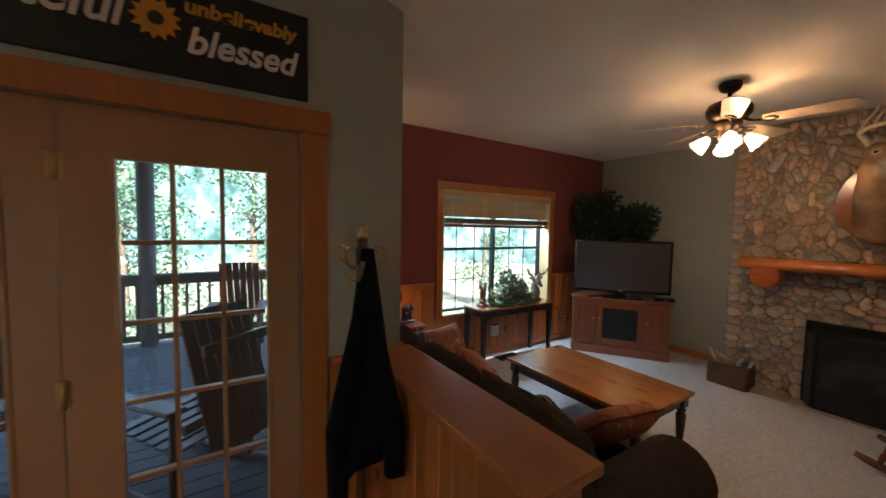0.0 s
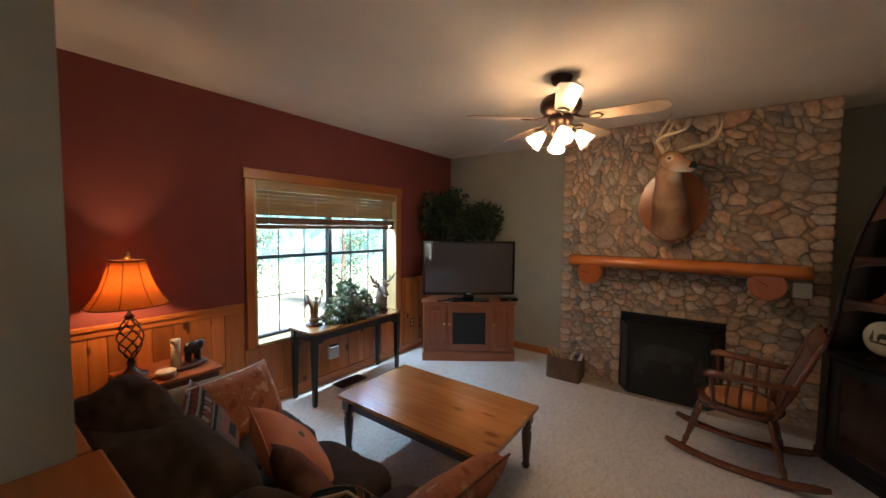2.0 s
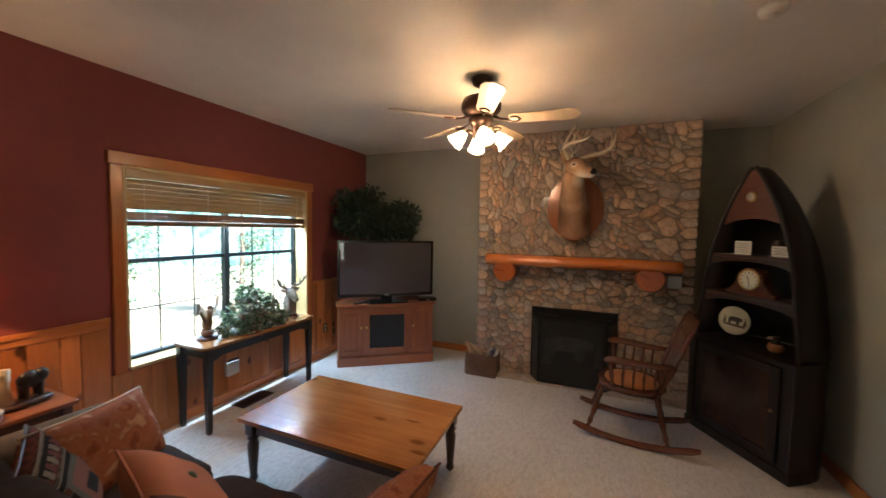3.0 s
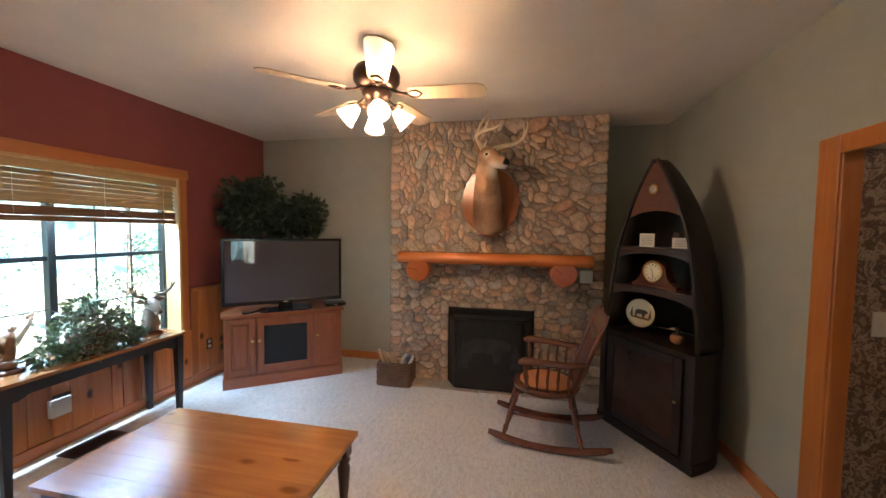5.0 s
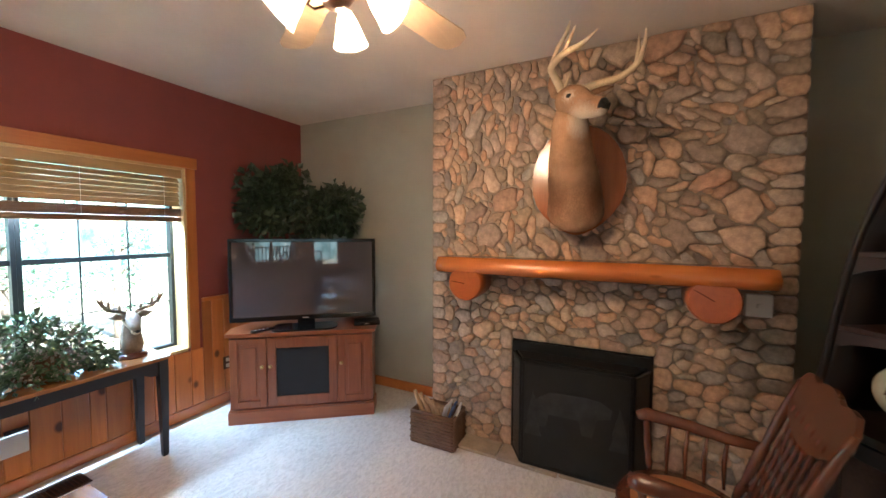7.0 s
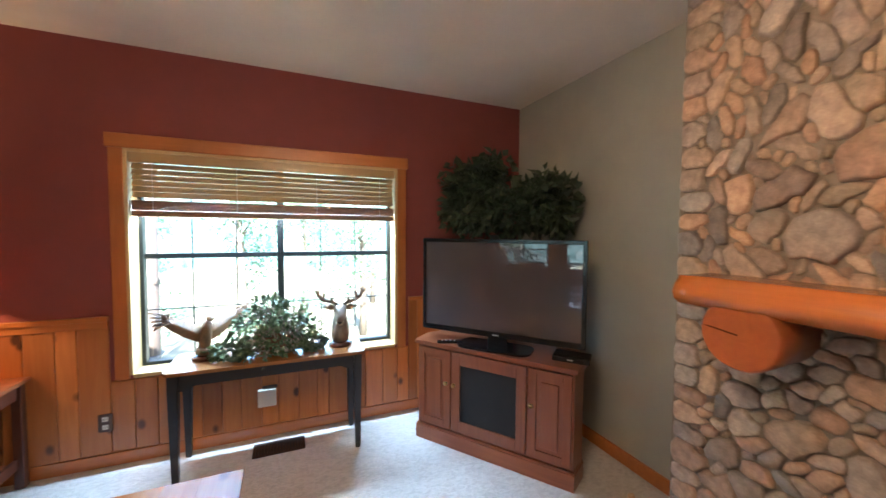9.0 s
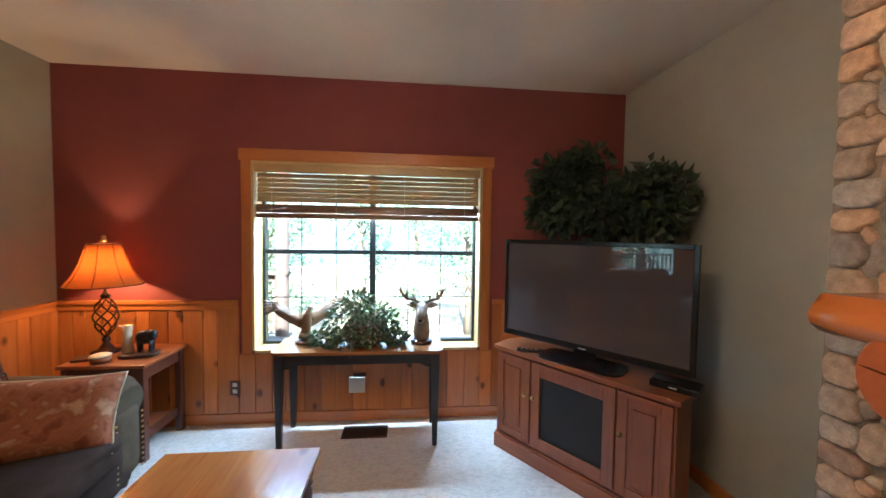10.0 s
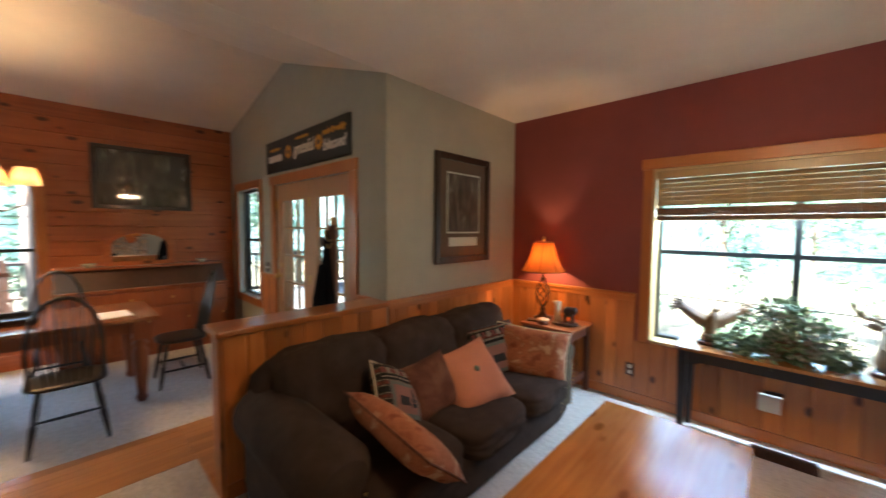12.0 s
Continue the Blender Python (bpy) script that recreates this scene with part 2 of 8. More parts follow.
CHERRY = wood("cherry_cabinet", (0.19, 0.050, 0.018), (0.33, 0.102, 0.036), "z", 0.32, 0.0)
CHERRY_X = wood("cherry_rail", (0.19, 0.050, 0.018), (0.33, 0.102, 0.036), "x", 0.32, 0.0)
HONEY = wood("honey_pine_top", (0.31, 0.105, 0.026), (0.53, 0.225, 0.062), "y", 0.2, 0.75, 0.8, 0.5)
HONEY_X = wood("honey_console_top", (0.34, 0.13, 0.04), (0.50, 0.22, 0.075), "x", 0.2, 0.0, 0.8, 0.6)
LEGS = wood("dark_table_leg", (0.045, 0.02, 0.012), (0.09, 0.04, 0.022), "z", 0.35)
MANTEL = wood("mantel_log", (0.42, 0.105, 0.020), (0.60, 0.19, 0.038), "y", 0.26, 0.2, 0.7, 0.5)
LOGEND = wood("log_end", (0.34, 0.080, 0.022), (0.46, 0.125, 0.034), "x", 0.3, 0.0, 1.2)
ROCKER = wood("rocker_wood", (0.075, 0.021, 0.011), (0.14, 0.043, 0.020), "z", 0.25, 0.0, 1.0, 0.5)
BOAT = wood("dark_boat_wood", (0.008, 0.004, 0.0035), (0.016, 0.007, 0.0055), "z", 0.5, coat=0.0)
BOATSHELF = wood("boat_shelf_wood", (0.028, 0.011, 0.008), (0.055, 0.022, 0.014), "x", 0.35)
BLACKWOOD = plain("black_paint", (0.018, 0.016, 0.016), 0.35, spread=0.3)
DARKFRAME = wood("dark_frame", (0.018, 0.009, 0.007), (0.04, 0.02, 0.014), "z", 0.3)
TAUPEDOOR = plain("taupe_door_paint", (0.40, 0.20, 0.085), 0.45, spread=0.05)
BLACKMETAL = plain("black_metal", (0.012, 0.012, 0.013), 0.45, 0.4, spread=0.3)
SASHBLACK = plain("bronze_sash", (0.020, 0.024, 0.024), 0.4, 0.3)
BRASS = plain("aged_brass", (0.55, 0.36, 0.14), 0.3, 1.0)
BRONZE = plain("fan_bronze", (0.055, 0.030, 0.020), 0.35, 0.8, spread=0.4)
WHITEPLASTIC = plain("white_plastic", (0.72, 0.69, 0.62), 0.4, spread=0.04)
TVBLACK = plain("tv_bezel", (0.010, 0.010, 0.011), 0.15, spread=0.1, bumps=0)
SCREEN = plain("tv_screen", (0.070, 0.061, 0.065), 0.02, spread=0.03, bumps=0, coat=1.0)
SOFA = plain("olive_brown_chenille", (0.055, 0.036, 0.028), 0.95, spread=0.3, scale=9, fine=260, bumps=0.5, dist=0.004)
# Matches the sofa cloth except for a paler olive; one arm uses it.
SOFAGREEN = plain("olive_brown_chenille_paler", (0.105, 0.080, 0.052), 0.95, spread=0.3, scale=9, fine=260, bumps=0.5, dist=0.004)
STONE = stone_material()
STONEJ = stone_material(True)
MORTAR = plain("mortar", (0.30, 0.24, 0.19), 0.95, spread=0.3, fine=140, bumps=0.6, dist=0.006)
GLASS = glass_material()
SLAT = wood("blind_slat", (0.38, 0.23, 0.095), (0.52, 0.345, 0.16), "x", 0.4)
IVY = leaf_material("ivy_leaf", (0.03, 0.075, 0.025), (0.20, 0.28, 0.15), 0.4)
PALEIVY = leaf_material("variegated_leaf", (0.22, 0.20, 0.16), (0.48, 0.42, 0.38), 0.5)
FERN = leaf_material("silk_leaf", (0.010, 0.024, 0.011), (0.050, 0.075, 0.035), 0.38)
TREELEAF = leaf_material("tree_leaf", (0.04, 0.095, 0.055), (0.12, 0.19, 0.12))
BARK = plain("bark", (0.10, 0.075, 0.055), 0.95, spread=0.4, fine=40, bumps=0.8, dist=0.02)
DECKWOOD = plain("deck_boards", (0.075, 0.076, 0.08), 0.8, spread=0.2)
DARKDECK = plain("dark_rail", (0.05, 0.035, 0.03), 0.7, spread=0.3)
GRASS = plain("leaf_litter_ground", (0.13, 0.12, 0.085), 0.95, spread=0.4, scale=2, fine=30)
NAVY = plain("navy_coat", (0.0045, 0.0055, 0.009), 0.9, spread=0.3, fine=200, bumps=0.4)
BONE = plain("antler_bone", (0.60, 0.48, 0.32), 0.55, spread=0.2, scale=14)
def fur_material(name, base, patches):
    """A deer's coat: brown, with pale patches of soft outline round given points."""
    m, nt, b = base_material(name, 0.95)
    v = mapped(nt, (1, 1, 1))
    fine, broad = noise_tex(nt, mapped(nt, (60, 60, 14)), 3, 3), noise_tex(nt, v, 9, 3)
    col = ramp(nt, broad, [(0.3, tuple(k * 0.7 for k in base)), (0.7, tuple(k * 1.2 for k in base))])
    for centre, radius, c in patches:
        d = nt.nodes.new("ShaderNodeVectorMath")
        d.operation = "DISTANCE"
        d.inputs[1].default_value = centre
        nt.links.new(v, d.inputs[0])
        wob = nt.nodes.new("ShaderNodeMath")
        wob.operation = "MULTIPLY_ADD"
        wob.inputs[1].default_value = 0.09
        nt.links.new(fine, wob.inputs[0])
        nt.links.new(d.outputs["Value"], wob.inputs[2])
        f = ramp(nt, wob.outputs[0], [(radius * 0.45 + 0.045, (1, 1, 1)), (radius * 1.45 + 0.045, (0, 0, 0))])
        col = mix(nt, f, col, c)
    col = mix(nt, 0.25, col, ramp(nt, fine, [(0.3, (0.3, 0.3, 0.3)), (0.7, (0.7, 0.7, 0.7))]), "OVERLAY")
    nt.links.new(col, b.inputs["Base Color"])
    bump(nt, b, fine, 0.5, 0.004)
    return m


FUR = fur_material("deer_fur", (0.37, 0.215, 0.128), [((6.27, 1.495, 2.135), 0.075, (0.66, 0.58, 0.47)), ((6.52, 1.70, 1.78), 0.13, (0.17, 0.085, 0.045)), ((6.50, 1.43, 1.76), 0.10, (0.22, 0.11, 0.06)), ((6.252, 1.579, 2.264), 0.026, (0.66, 0.56, 0.45)), ((6.42, 1.56, 1.90), 0.05, (0.52, 0.33, 0.20)), ((6.22, 1.42, 2.15), 0.03, (0.70, 0.62, 0.52)), ((6.36, 1.60, 2.35), 0.06, (0.12, 0.065, 0.035))])
FURPALE = plain("pale_fur", (0.62, 0.52, 0.40), 0.95, spread=0.15, fine=240, bumps=0.6)
WICKER = plain("wicker", (0.16, 0.085, 0.045), 0.7, spread=0.4, fine=160, bumps=0.8, dist=0.006)
PAPER = plain("paper", (0.75, 0.72, 0.66), 0.8, spread=0.05)
PEACH = plain("peach_cushion", (0.55, 0.21, 0.115), 0.9, spread=0.08, fine=300, bumps=0.3)
RUST = patterned("rust_cushion", [(0.10, 0.038, 0.024), (0.15, 0.058, 0.034), (0.19, 0.09, 0.055)], 9)
TAPESTRY = banded("tapestry_cushion")
FLORAL = patterned("leaf_cushion", [(0.22, 0.065, 0.035), (0.36, 0.135, 0.07), (0.30, 0.11, 0.055), (0.52, 0.31, 0.19)], 11)
WALLPAPER = patterned("floral_wallpaper", [(0.30, 0.22, 0.155), (0.10, 0.06, 0.045), (0.20, 0.12, 0.085), (0.44, 0.34, 0.25), (0.14, 0.075, 0.055), (0.34, 0.25, 0.18)], 20, 0.8)
SHADE = lampshade("lit_fabric_shade", (0.55, 0.26, 0.09), 0.55, 0.0)
CHSHADE = lampshade("lit_cream_shade", (0.62, 0.45, 0.24), 0.5, 0.03)
GLOBE = lampshade("lit_frosted_glass", (1.0, 0.88, 0.70), 0.5, 0.18, 0.55)

# the television's front glass is dense and bright
screen_glass = SCREEN.node_tree.nodes["Principled BSDF"]
screen_glass.inputs["Coat IOR"].default_value, screen_glass.inputs["Coat Roughness"].default_value = 1.5, 0.012
# deep-piled cloth hardly shines
for cloth in (SOFA, SOFAGREEN, NAVY, CARPET, FUR, RUST, FLORAL, TAPESTRY):
    cloth.node_tree.nodes["Principled BSDF"].inputs["Specular IOR Level"].default_value = 0.12

# ---- building blocks ----
def box(bm, c, s, rot=(0, 0, 0), bevel=0.0, seg=2, mi=0):
    """A box with centre c and size s, its edges rounded."""
    t = bmesh.new()
    bmesh.ops.create_cube(t, size=1.0, matrix=pose(*c, *rot) @ Matrix.Diagonal((*s, 1)))
    if bevel:
        bmesh.ops.bevel(t, geom=t.edges[:], offset=min(bevel, 0.45 * min(s)), segments=seg, affect="EDGES", profile=0.5)
    merge(bm, t, mi, bevel > 0.012)


def merge(bm, t, mi=0, smooth=True):
    for f in t.faces:
        f.material_index, f.smooth = mi, smooth
    me = bpy.data.meshes.new("scratch")
    t.to_mesh(me)
    t.free()
    bm.from_mesh(me)
    bpy.data.meshes.remove(me)


def span(bm, lo, hi, bevel=0.0, mi=0):
    box(bm, [(a + b) / 2 for a, b in zip(lo, hi)], [abs(b - a) for a, b in zip(lo, hi)], bevel=bevel, mi=mi)


def tube(bm, pts, radii, seg=10, mi=0, flat=1.0):
    """A round bar along the points, with a radius at each."""
    pts = [Vector(p) for p in pts]
    if isinstance(radii, (int, float)):
        radii = [radii] * len(pts)
    rings, side = [], None
    for i, p in enumerate(pts):
        d = (pts[min(i + 1, len(pts) - 1)] - pts[max(i - 1, 0)]).normalized()
        if side is None:
            side = d.orthogonal().normalized()
        side = (side - d * side.dot(d)).normalized()
        up = d.cross(side)
        rings.append([bm.verts.new(p + radii[i] * (math.cos(a) * side + flat * math.sin(a) * up)) for a in [2 * math.pi * k / seg for k in range(seg)]])
    for r0, r1 in zip(rings, rings[1:]):
        for k in range(seg):
            f = bm.faces.new((r0[k], r0[(k + 1) % seg], r1[(k + 1) % seg], r1[k]))
            f.smooth, f.material_index = True, mi
    for r in (rings[0][::-1], rings[-1]):
        bm.faces.new(r).material_index = mi


def lathe(bm, profile, seg=24, at=(0, 0, 0), mi=0, squash=1.0, m=None):
    """A turned shape: profile of (radius, height)."""
    m = m or Matrix.Translation(at)
    rings = [[bm.verts.new(m @ Vector((r * math.cos(a), squash * r * math.sin(a), z))) for a in [2 * math.pi * k / seg for k in range(seg)]] for r, z in profile]
    for r0, r1 in zip(rings, rings[1:]):
        for k in range(seg):
            f = bm.faces.new((r0[k], r0[(k + 1) % seg], r1[(k + 1) % seg], r1[k]))
            f.smooth, f.material_index = True, mi
    if abs(profile[0][1] - profile[-1][1]) < 1e-6 and 0 < abs(profile[0][0] - profile[-1][0]) < 0.006:
        # a thin open shell: only its rim is closed
        for k in range(seg):
            bm.faces.new((rings[-1][k], rings[-1][(k + 1) % seg], rings[0][(k + 1) % seg], rings[0][k])).material_index = mi
        return
    for r, (q, z) in ((rings[0][::-1], profile[0]), (rings[-1], profile[-1])):
        if q > 1e-4:
            bm.faces.new(r).material_index = mi


def ball(bm, c, r, rot=(0, 0, 0), mi=0, div=3):
    t = bmesh.new()
    bmesh.ops.create_icosphere(t, subdivisions=div, radius=1.0, matrix=pose(*c, *rot) @ Matrix.Diagonal((*(r if isinstance(r, tuple) else (r, r, r)), 1)))
    merge(bm, t, mi)


def soft(bm, c, s, rot=(0, 0, 0), power=4.0, n=12, mi=0, wob=0.0, seed=0):
    """A stuffed, rounded block: a superellipsoid with a slightly uneven skin."""
    t = bmesh.new()
    bmesh.ops.create_cube(t, size=2.0)
    bmesh.ops.subdivide_edges(t, edges=t.edges[:], cuts=n, use_grid_fill=True)
    for v in t.verts:
        p = v.co
        k = (abs(p.x) ** power + abs(p.y) ** power + abs(p.z) ** power) ** (1 / power)
        q = p / k
        if wob:
            q += q.normalized() * wob * (noise.noise(q * 1.7 + Vector((seed, 0, 0))) + 0.45 * noise.noise(q * 4.1 + Vector((0, seed, 3))) + 0.2 * noise.noise(q * 9.0 + Vector((3, 0, seed))))
        v.co = pose(*c, *rot) @ Vector((q.x * s[0] / 2, q.y * s[1] / 2, q.z * s[2] / 2))
    merge(bm, t, mi)


def cushion(bm, c, w, h, d, rot=(0, 0, 0), mi=0, n=14, seed=0):
    """A scatter cushion: full in the middle, thin at the seams, with pulled corners."""
    t = bmesh.new()
    m = pose(*c, *rot)
    grid = {}
    for side in (1, -1):
        for i in range(n + 1):
            for j in range(n + 1):
                u, v = 2 * i / n - 1, 2 * j / n - 1
                edge = max(abs(u), abs(v)) > 0.999
                if edge and side < 0:
                    grid[side, i, j] = grid[1, i, j]
                    continue
                pull = 1 - 0.07 * (1 - u * u) * abs(v) ** 3 - 0.07 * (1 - v * v) * abs(u) ** 3
                th = ((1 - u ** 4) * (1 - v ** 4)) ** 0.5
                th *= 1 + 0.12 * noise.noise(Vector((u * 1.6 + seed, v * 1.6, side)))
                grid[side, i, j] = t.verts.new(m @ Vector((u * pull * w / 2, side * th * d / 2, v * pull * h / 2)))
        for i in range(n):
            for j in range(n):
                q = [grid[side, i, j], grid[side, i + 1, j], grid[side, i + 1, j + 1], grid[side, i, j + 1]]
                t.faces.new(q if side < 0 else q[::-1])
    merge(bm, t, mi)


def prism(bm, outline, z0, z1, m=None, mi=0, smooth=False):
    """A flat outline of (x, y), raised from z0 to z1, laid by the matrix m."""
    m = m or Matrix.Identity(4)
    lo, hi = ([bm.verts.new(m @ Vector((x, y, z))) for x, y in outline] for z in (z0, z1))
    bm.faces.new(lo[::-1]).material_index = mi
    bm.faces.new(hi).material_index = mi
    for k in range(len(lo)):
        f = bm.faces.new((lo[k], lo[(k + 1) % len(lo)], hi[(k + 1) % len(lo)], hi[k]))
        f.material_index, f.smooth = mi, smooth


def mesh_of(name, bm, materials):
    bmesh.ops.recalc_face_normals(bm, faces=bm.faces[:])
    me = bpy.data.meshes.new(name)
    bm.to_mesh(me)
    bm.free()
    for m in materials if isinstance(materials, (list, tuple)) else [materials]:
        me.materials.append(m)
    return me


def part(name, bm, material, parent, label=""):
    ob = new(name, mesh_of(name, bm, material))
    ob.parent = parent
    return tagged(ob, label)


def solid(name, bm, material, label="", category="", group="", kind=""):
    return tagged(new(name, mesh_of(name, bm, material)), label, category, group, kind)


def thing(name, m, label, category, group=""):
    ob = new(name)
    ob.matrix_world = m
    return tagged(ob, label, category, group)


def boxed(name, parent, material, lo, hi, bevel=0.0, label=""):
    bm = bmesh.new()
    span(bm, lo, hi, bevel)
    return part(name, bm, material, parent, label)


def structure(name, material, boxes, label, bevel=0.0):
    bm = bmesh.new()
    for lo, hi in boxes:
        span(bm, lo, hi, bevel)
    return solid(name, bm, material, label, kind="structure")


# ---- the large structure ----
TOP = 2.72
WEST, EAST, SOUTH, NORTH = 2.79, 7.21, -0.20, 4.53   # the living room
DOORWALL, CEDARWALL = 2.742, -0.90                    # the dining room
BACK = -3.0
RIDGE, RIDGE_Z, EAVE_Z = 0.95, 3.35, 2.88
T = 0.16

# floors
structure("floor_living", CARPET, [((2.24, BACK, -0.1), (EAST + T, 1.58, 0)), ((2.80, 1.58, -0.1), (EAST + T, NORTH + 0.24, 0))], "cream cut-pile carpet with a sculpted nap")
structure("floor_dining", CARPET, [((CEDARWALL - T, BACK, -0.1), (1.68, DOORWALL + T, 0))], "cream carpet under the dining table")
structure("floor_subfloor", OAKFLOOR, [((1.68, BACK, -0.1), (2.24, 1.58, -0.012)), ((1.68, 1.58, -0.1), (2.80, DOORWALL + T, -0.012))], "oak floor beneath the strips")

# walls: red window wall with its opening
WX0, WX1, WZ0, WZ1 = 4.185, 5.995, 0.585, 2.065
structure("wall_north", RED, [((WEST - T, NORTH, 0), (WX0, NORTH + 0.24, TOP)), ((WX1, NORTH, 0), (EAST + T, NORTH + 0.24, TOP)),
                              ((WX0, NORTH, 0), (WX1, NORTH + 0.24, WZ0)), ((WX0, NORTH, WZ1), (WX1, NORTH + 0.24, TOP))], "wall painted deep brick red above pine wainscot")
structure("wall_east", SAGE, [((EAST, SOUTH - T, 0), (EAST + T, NORTH, TOP))], "sage green painted wall behind the fireplace")
structure("wall_west", SAGE, [((WEST - T, DOORWALL, 0), (WEST, NORTH, TOP))], "sage painted wall above pine wainscot")
DX0, DX1, DZ = 4.24, 5.135, 2.0
structure("wall_south", SAGE, [((WEST, SOUTH - T, 0), (DX0, SOUTH, TOP)), ((DX1, SOUTH - T, 0), (EAST, SOUTH, TOP)), ((DX0, SOUTH - T, DZ), (DX1, SOUTH, TOP))], "sage green painted wall with a doorway")
structure("wall_hall", WALLPAPER, [((5.123, -2.4, 0), (5.25, -0.272, 2.0)), ((5.123, -2.4, 2.0), (5.25, SOUTH - T, 2.5)), ((3.4, -2.5, 0), (5.25, -2.4, 2.5)), ((3.4, -2.4, 0), (3.5, SOUTH - T, 2.5))], "brown floral wallpaper in the passage")
structure("ceiling_hall", CEIL, [((3.4, -2.5, 2.5), (5.25, SOUTH - T, 2.6))], "plain passage ceiling")
# dining walls
FX0, FX1, FZ = 0.70, 2.285, 2.035                     # french door opening
QX0, QX1, QZ0, QZ1 = -0.62, 0.18, 0.62, 2.05          # narrow dining window
HI = 3.5
structure("wall_door", SAGE, [((CEDARWALL - T, DOORWALL, 0), (QX0, DOORWALL + T, HI)), ((QX0, DOORWALL, 0), (QX1, DOORWALL + T, QZ0)), ((QX0, DOORWALL, QZ1), (QX1, DOORWALL + T, HI)),
                              ((QX1, DOORWALL, 0), (FX0, DOORWALL + T, HI)), ((FX0, DOORWALL, FZ), (FX1, DOORWALL + T, HI)), ((FX1, DOORWALL, 0), (WEST - T, DOORWALL + T, HI)), ((WEST - T, DOORWALL, TOP), (WEST - 0.002, DOORWALL + T, HI))], "sage painted wall round the french doors")
CY0, CY1, CZ0, CZ1 = -0.78, 0.80, 0.42, 2.02          # wide window in the cedar wall
EY0, EY1 = -2.35, -1.35                               # second window in the cedar wall
structure("wall_cedar", CEDAR, [((CEDARWALL - T, BACK, 0), (CEDARWALL, EY0, HI)), ((CEDARWALL - T, EY1, 0), (CEDARWALL, CY0, HI)), ((CEDARWALL - T, EY0, 0), (CEDARWALL, EY1, CZ0)), ((CEDARWALL - T, EY0, CZ1), (CEDARWALL, EY1, HI)), ((CEDARWALL - T, CY1, 0), (CEDARWALL, DOORWALL, HI)), ((CEDARWALL - T, CY0, 0), (CEDARWALL, CY1, CZ0)), ((CEDARWALL - T, CY0, CZ1), (CEDARWALL, CY1, HI))], "cedar boarded wall with a wide window")
structure("wall_back", SAGE, [((CEDARWALL - T, BACK - T, 0), (3.4, BACK, HI))], "plain painted wall closing the dining side")
structure("wall_return", SAGE, [((WEST, BACK, 0), (WEST + T, SOUTH - T, TOP))], "plain painted wall by the passage")


def ceiling():
    bm = bmesh.new()
    span(bm, (WEST - 0.001, SOUTH - T, TOP), (EAST + T, NORTH + 0.24, TOP + 0.12))
    x0 = CEDARWALL - T
    prism(bm, [(x0, EAVE_Z), (RIDGE, RIDGE_Z), (WEST - 0.002, TOP), (WEST - 0.002, TOP + 0.12), (RIDGE, RIDGE_Z + 0.12), (x0, EAVE_Z + 0.12)], 0, DOORWALL + T - BACK, pose(0, DOORWALL + T, 0, 90, 0, 0))
    span(bm, (WEST - 0.001, BACK - T, TOP), (3.4, SOUTH - T - 0.002, TOP + 0.12))
    solid("ceiling", bm, CEIL, "cream textured ceiling, flat over the living room and vaulted beyond", kind="structure")


ceiling()
# low wall behind the sofa
structure("wall_pony", PINE, [((2.64, 1.60, 0), (2.79, DOORWALL - 0.002, 0.945))], "low knotty pine wall behind the sofa")
structure("trim_pony_cap", PINE_Y, [((2.585, 1.56, 0.945), (2.845, DOORWALL - 0.002, 0.982))], "pine cap of the low wall", 0.008)
# window casing, jambs and sill
structure("trim_window_head", PINE_X, [((4.095, NORTH - 0.028, 2.065), (6.085, NORTH, 2.155))], "pine head casing", 0.006)
structure("trim_window_side", PINE_Z, [((4.11, NORTH - 0.022, 0.56), (4.185, NORTH, 2.065)), ((5.995, NORTH - 0.022, 0.56), (6.07, NORTH, 2.065))], "pine side casing", 0.005)
structure("trim_window_jamb", SASH_PINE, [((4.185, NORTH - 0.02, 0.585), (4.205, NORTH + 0.2, 2.065)), ((5.975, NORTH - 0.02, 0.585), (5.995, NORTH + 0.2, 2.065)),
                                          ((4.205, NORTH - 0.02, 0.565), (5.975, NORTH + 0.2, 0.59)), ((4.205, NORTH - 0.02, 2.045), (5.975, NORTH + 0.2, 2.065))], "pale pine window reveal", 0.003)
# chimney core
CH0, CH1, CHX = 0.475, 2.64, 6.76
F0, F1, FTOP = 1.12, 1.99, 0.80
structure("chimney_breast", MORTAR, [((CHX, CH0, 0), (EAST, F0, TOP)), ((CHX, F1, 0), (EAST, CH1, TOP)), ((CHX, F0, FTOP), (EAST, F1, TOP))], "mortar bed of the river stone chimney")
# doorway casing
structure("trim_doorway", PINE_Z, [((5.115, -0.27, 0), (5.135, SOUTH + 0.012, 2.0)), ((5.125, SOUTH, 0), (5.25, SOUTH + 0.022, 2.075)), ((4.13, SOUTH, 0), (4.24, SOUTH + 0.022, 2.075)), ((4.24, SOUTH, 1.985), (5.125, SOUTH + 0.022, 2.075))], "pine casing of the doorway", 0.004)
structure("baseboard", PINE_X, [((EAST - 0.018, CH1, 0), (EAST, NORTH - 0.02, 0.09)), ((EAST - 0.018, SOUTH, 0), (EAST, CH0, 0.09)), ((5.25, SOUTH, 0), (EAST - 0.02, SOUTH + 0.018, 0.09)), ((WEST, SOUTH, 0), (4.13, SOUTH + 0.018, 0.09)), ((5.105, -2.39, 0), (5.123, -0.274, 0.1))], "pine baseboard", 0.004)

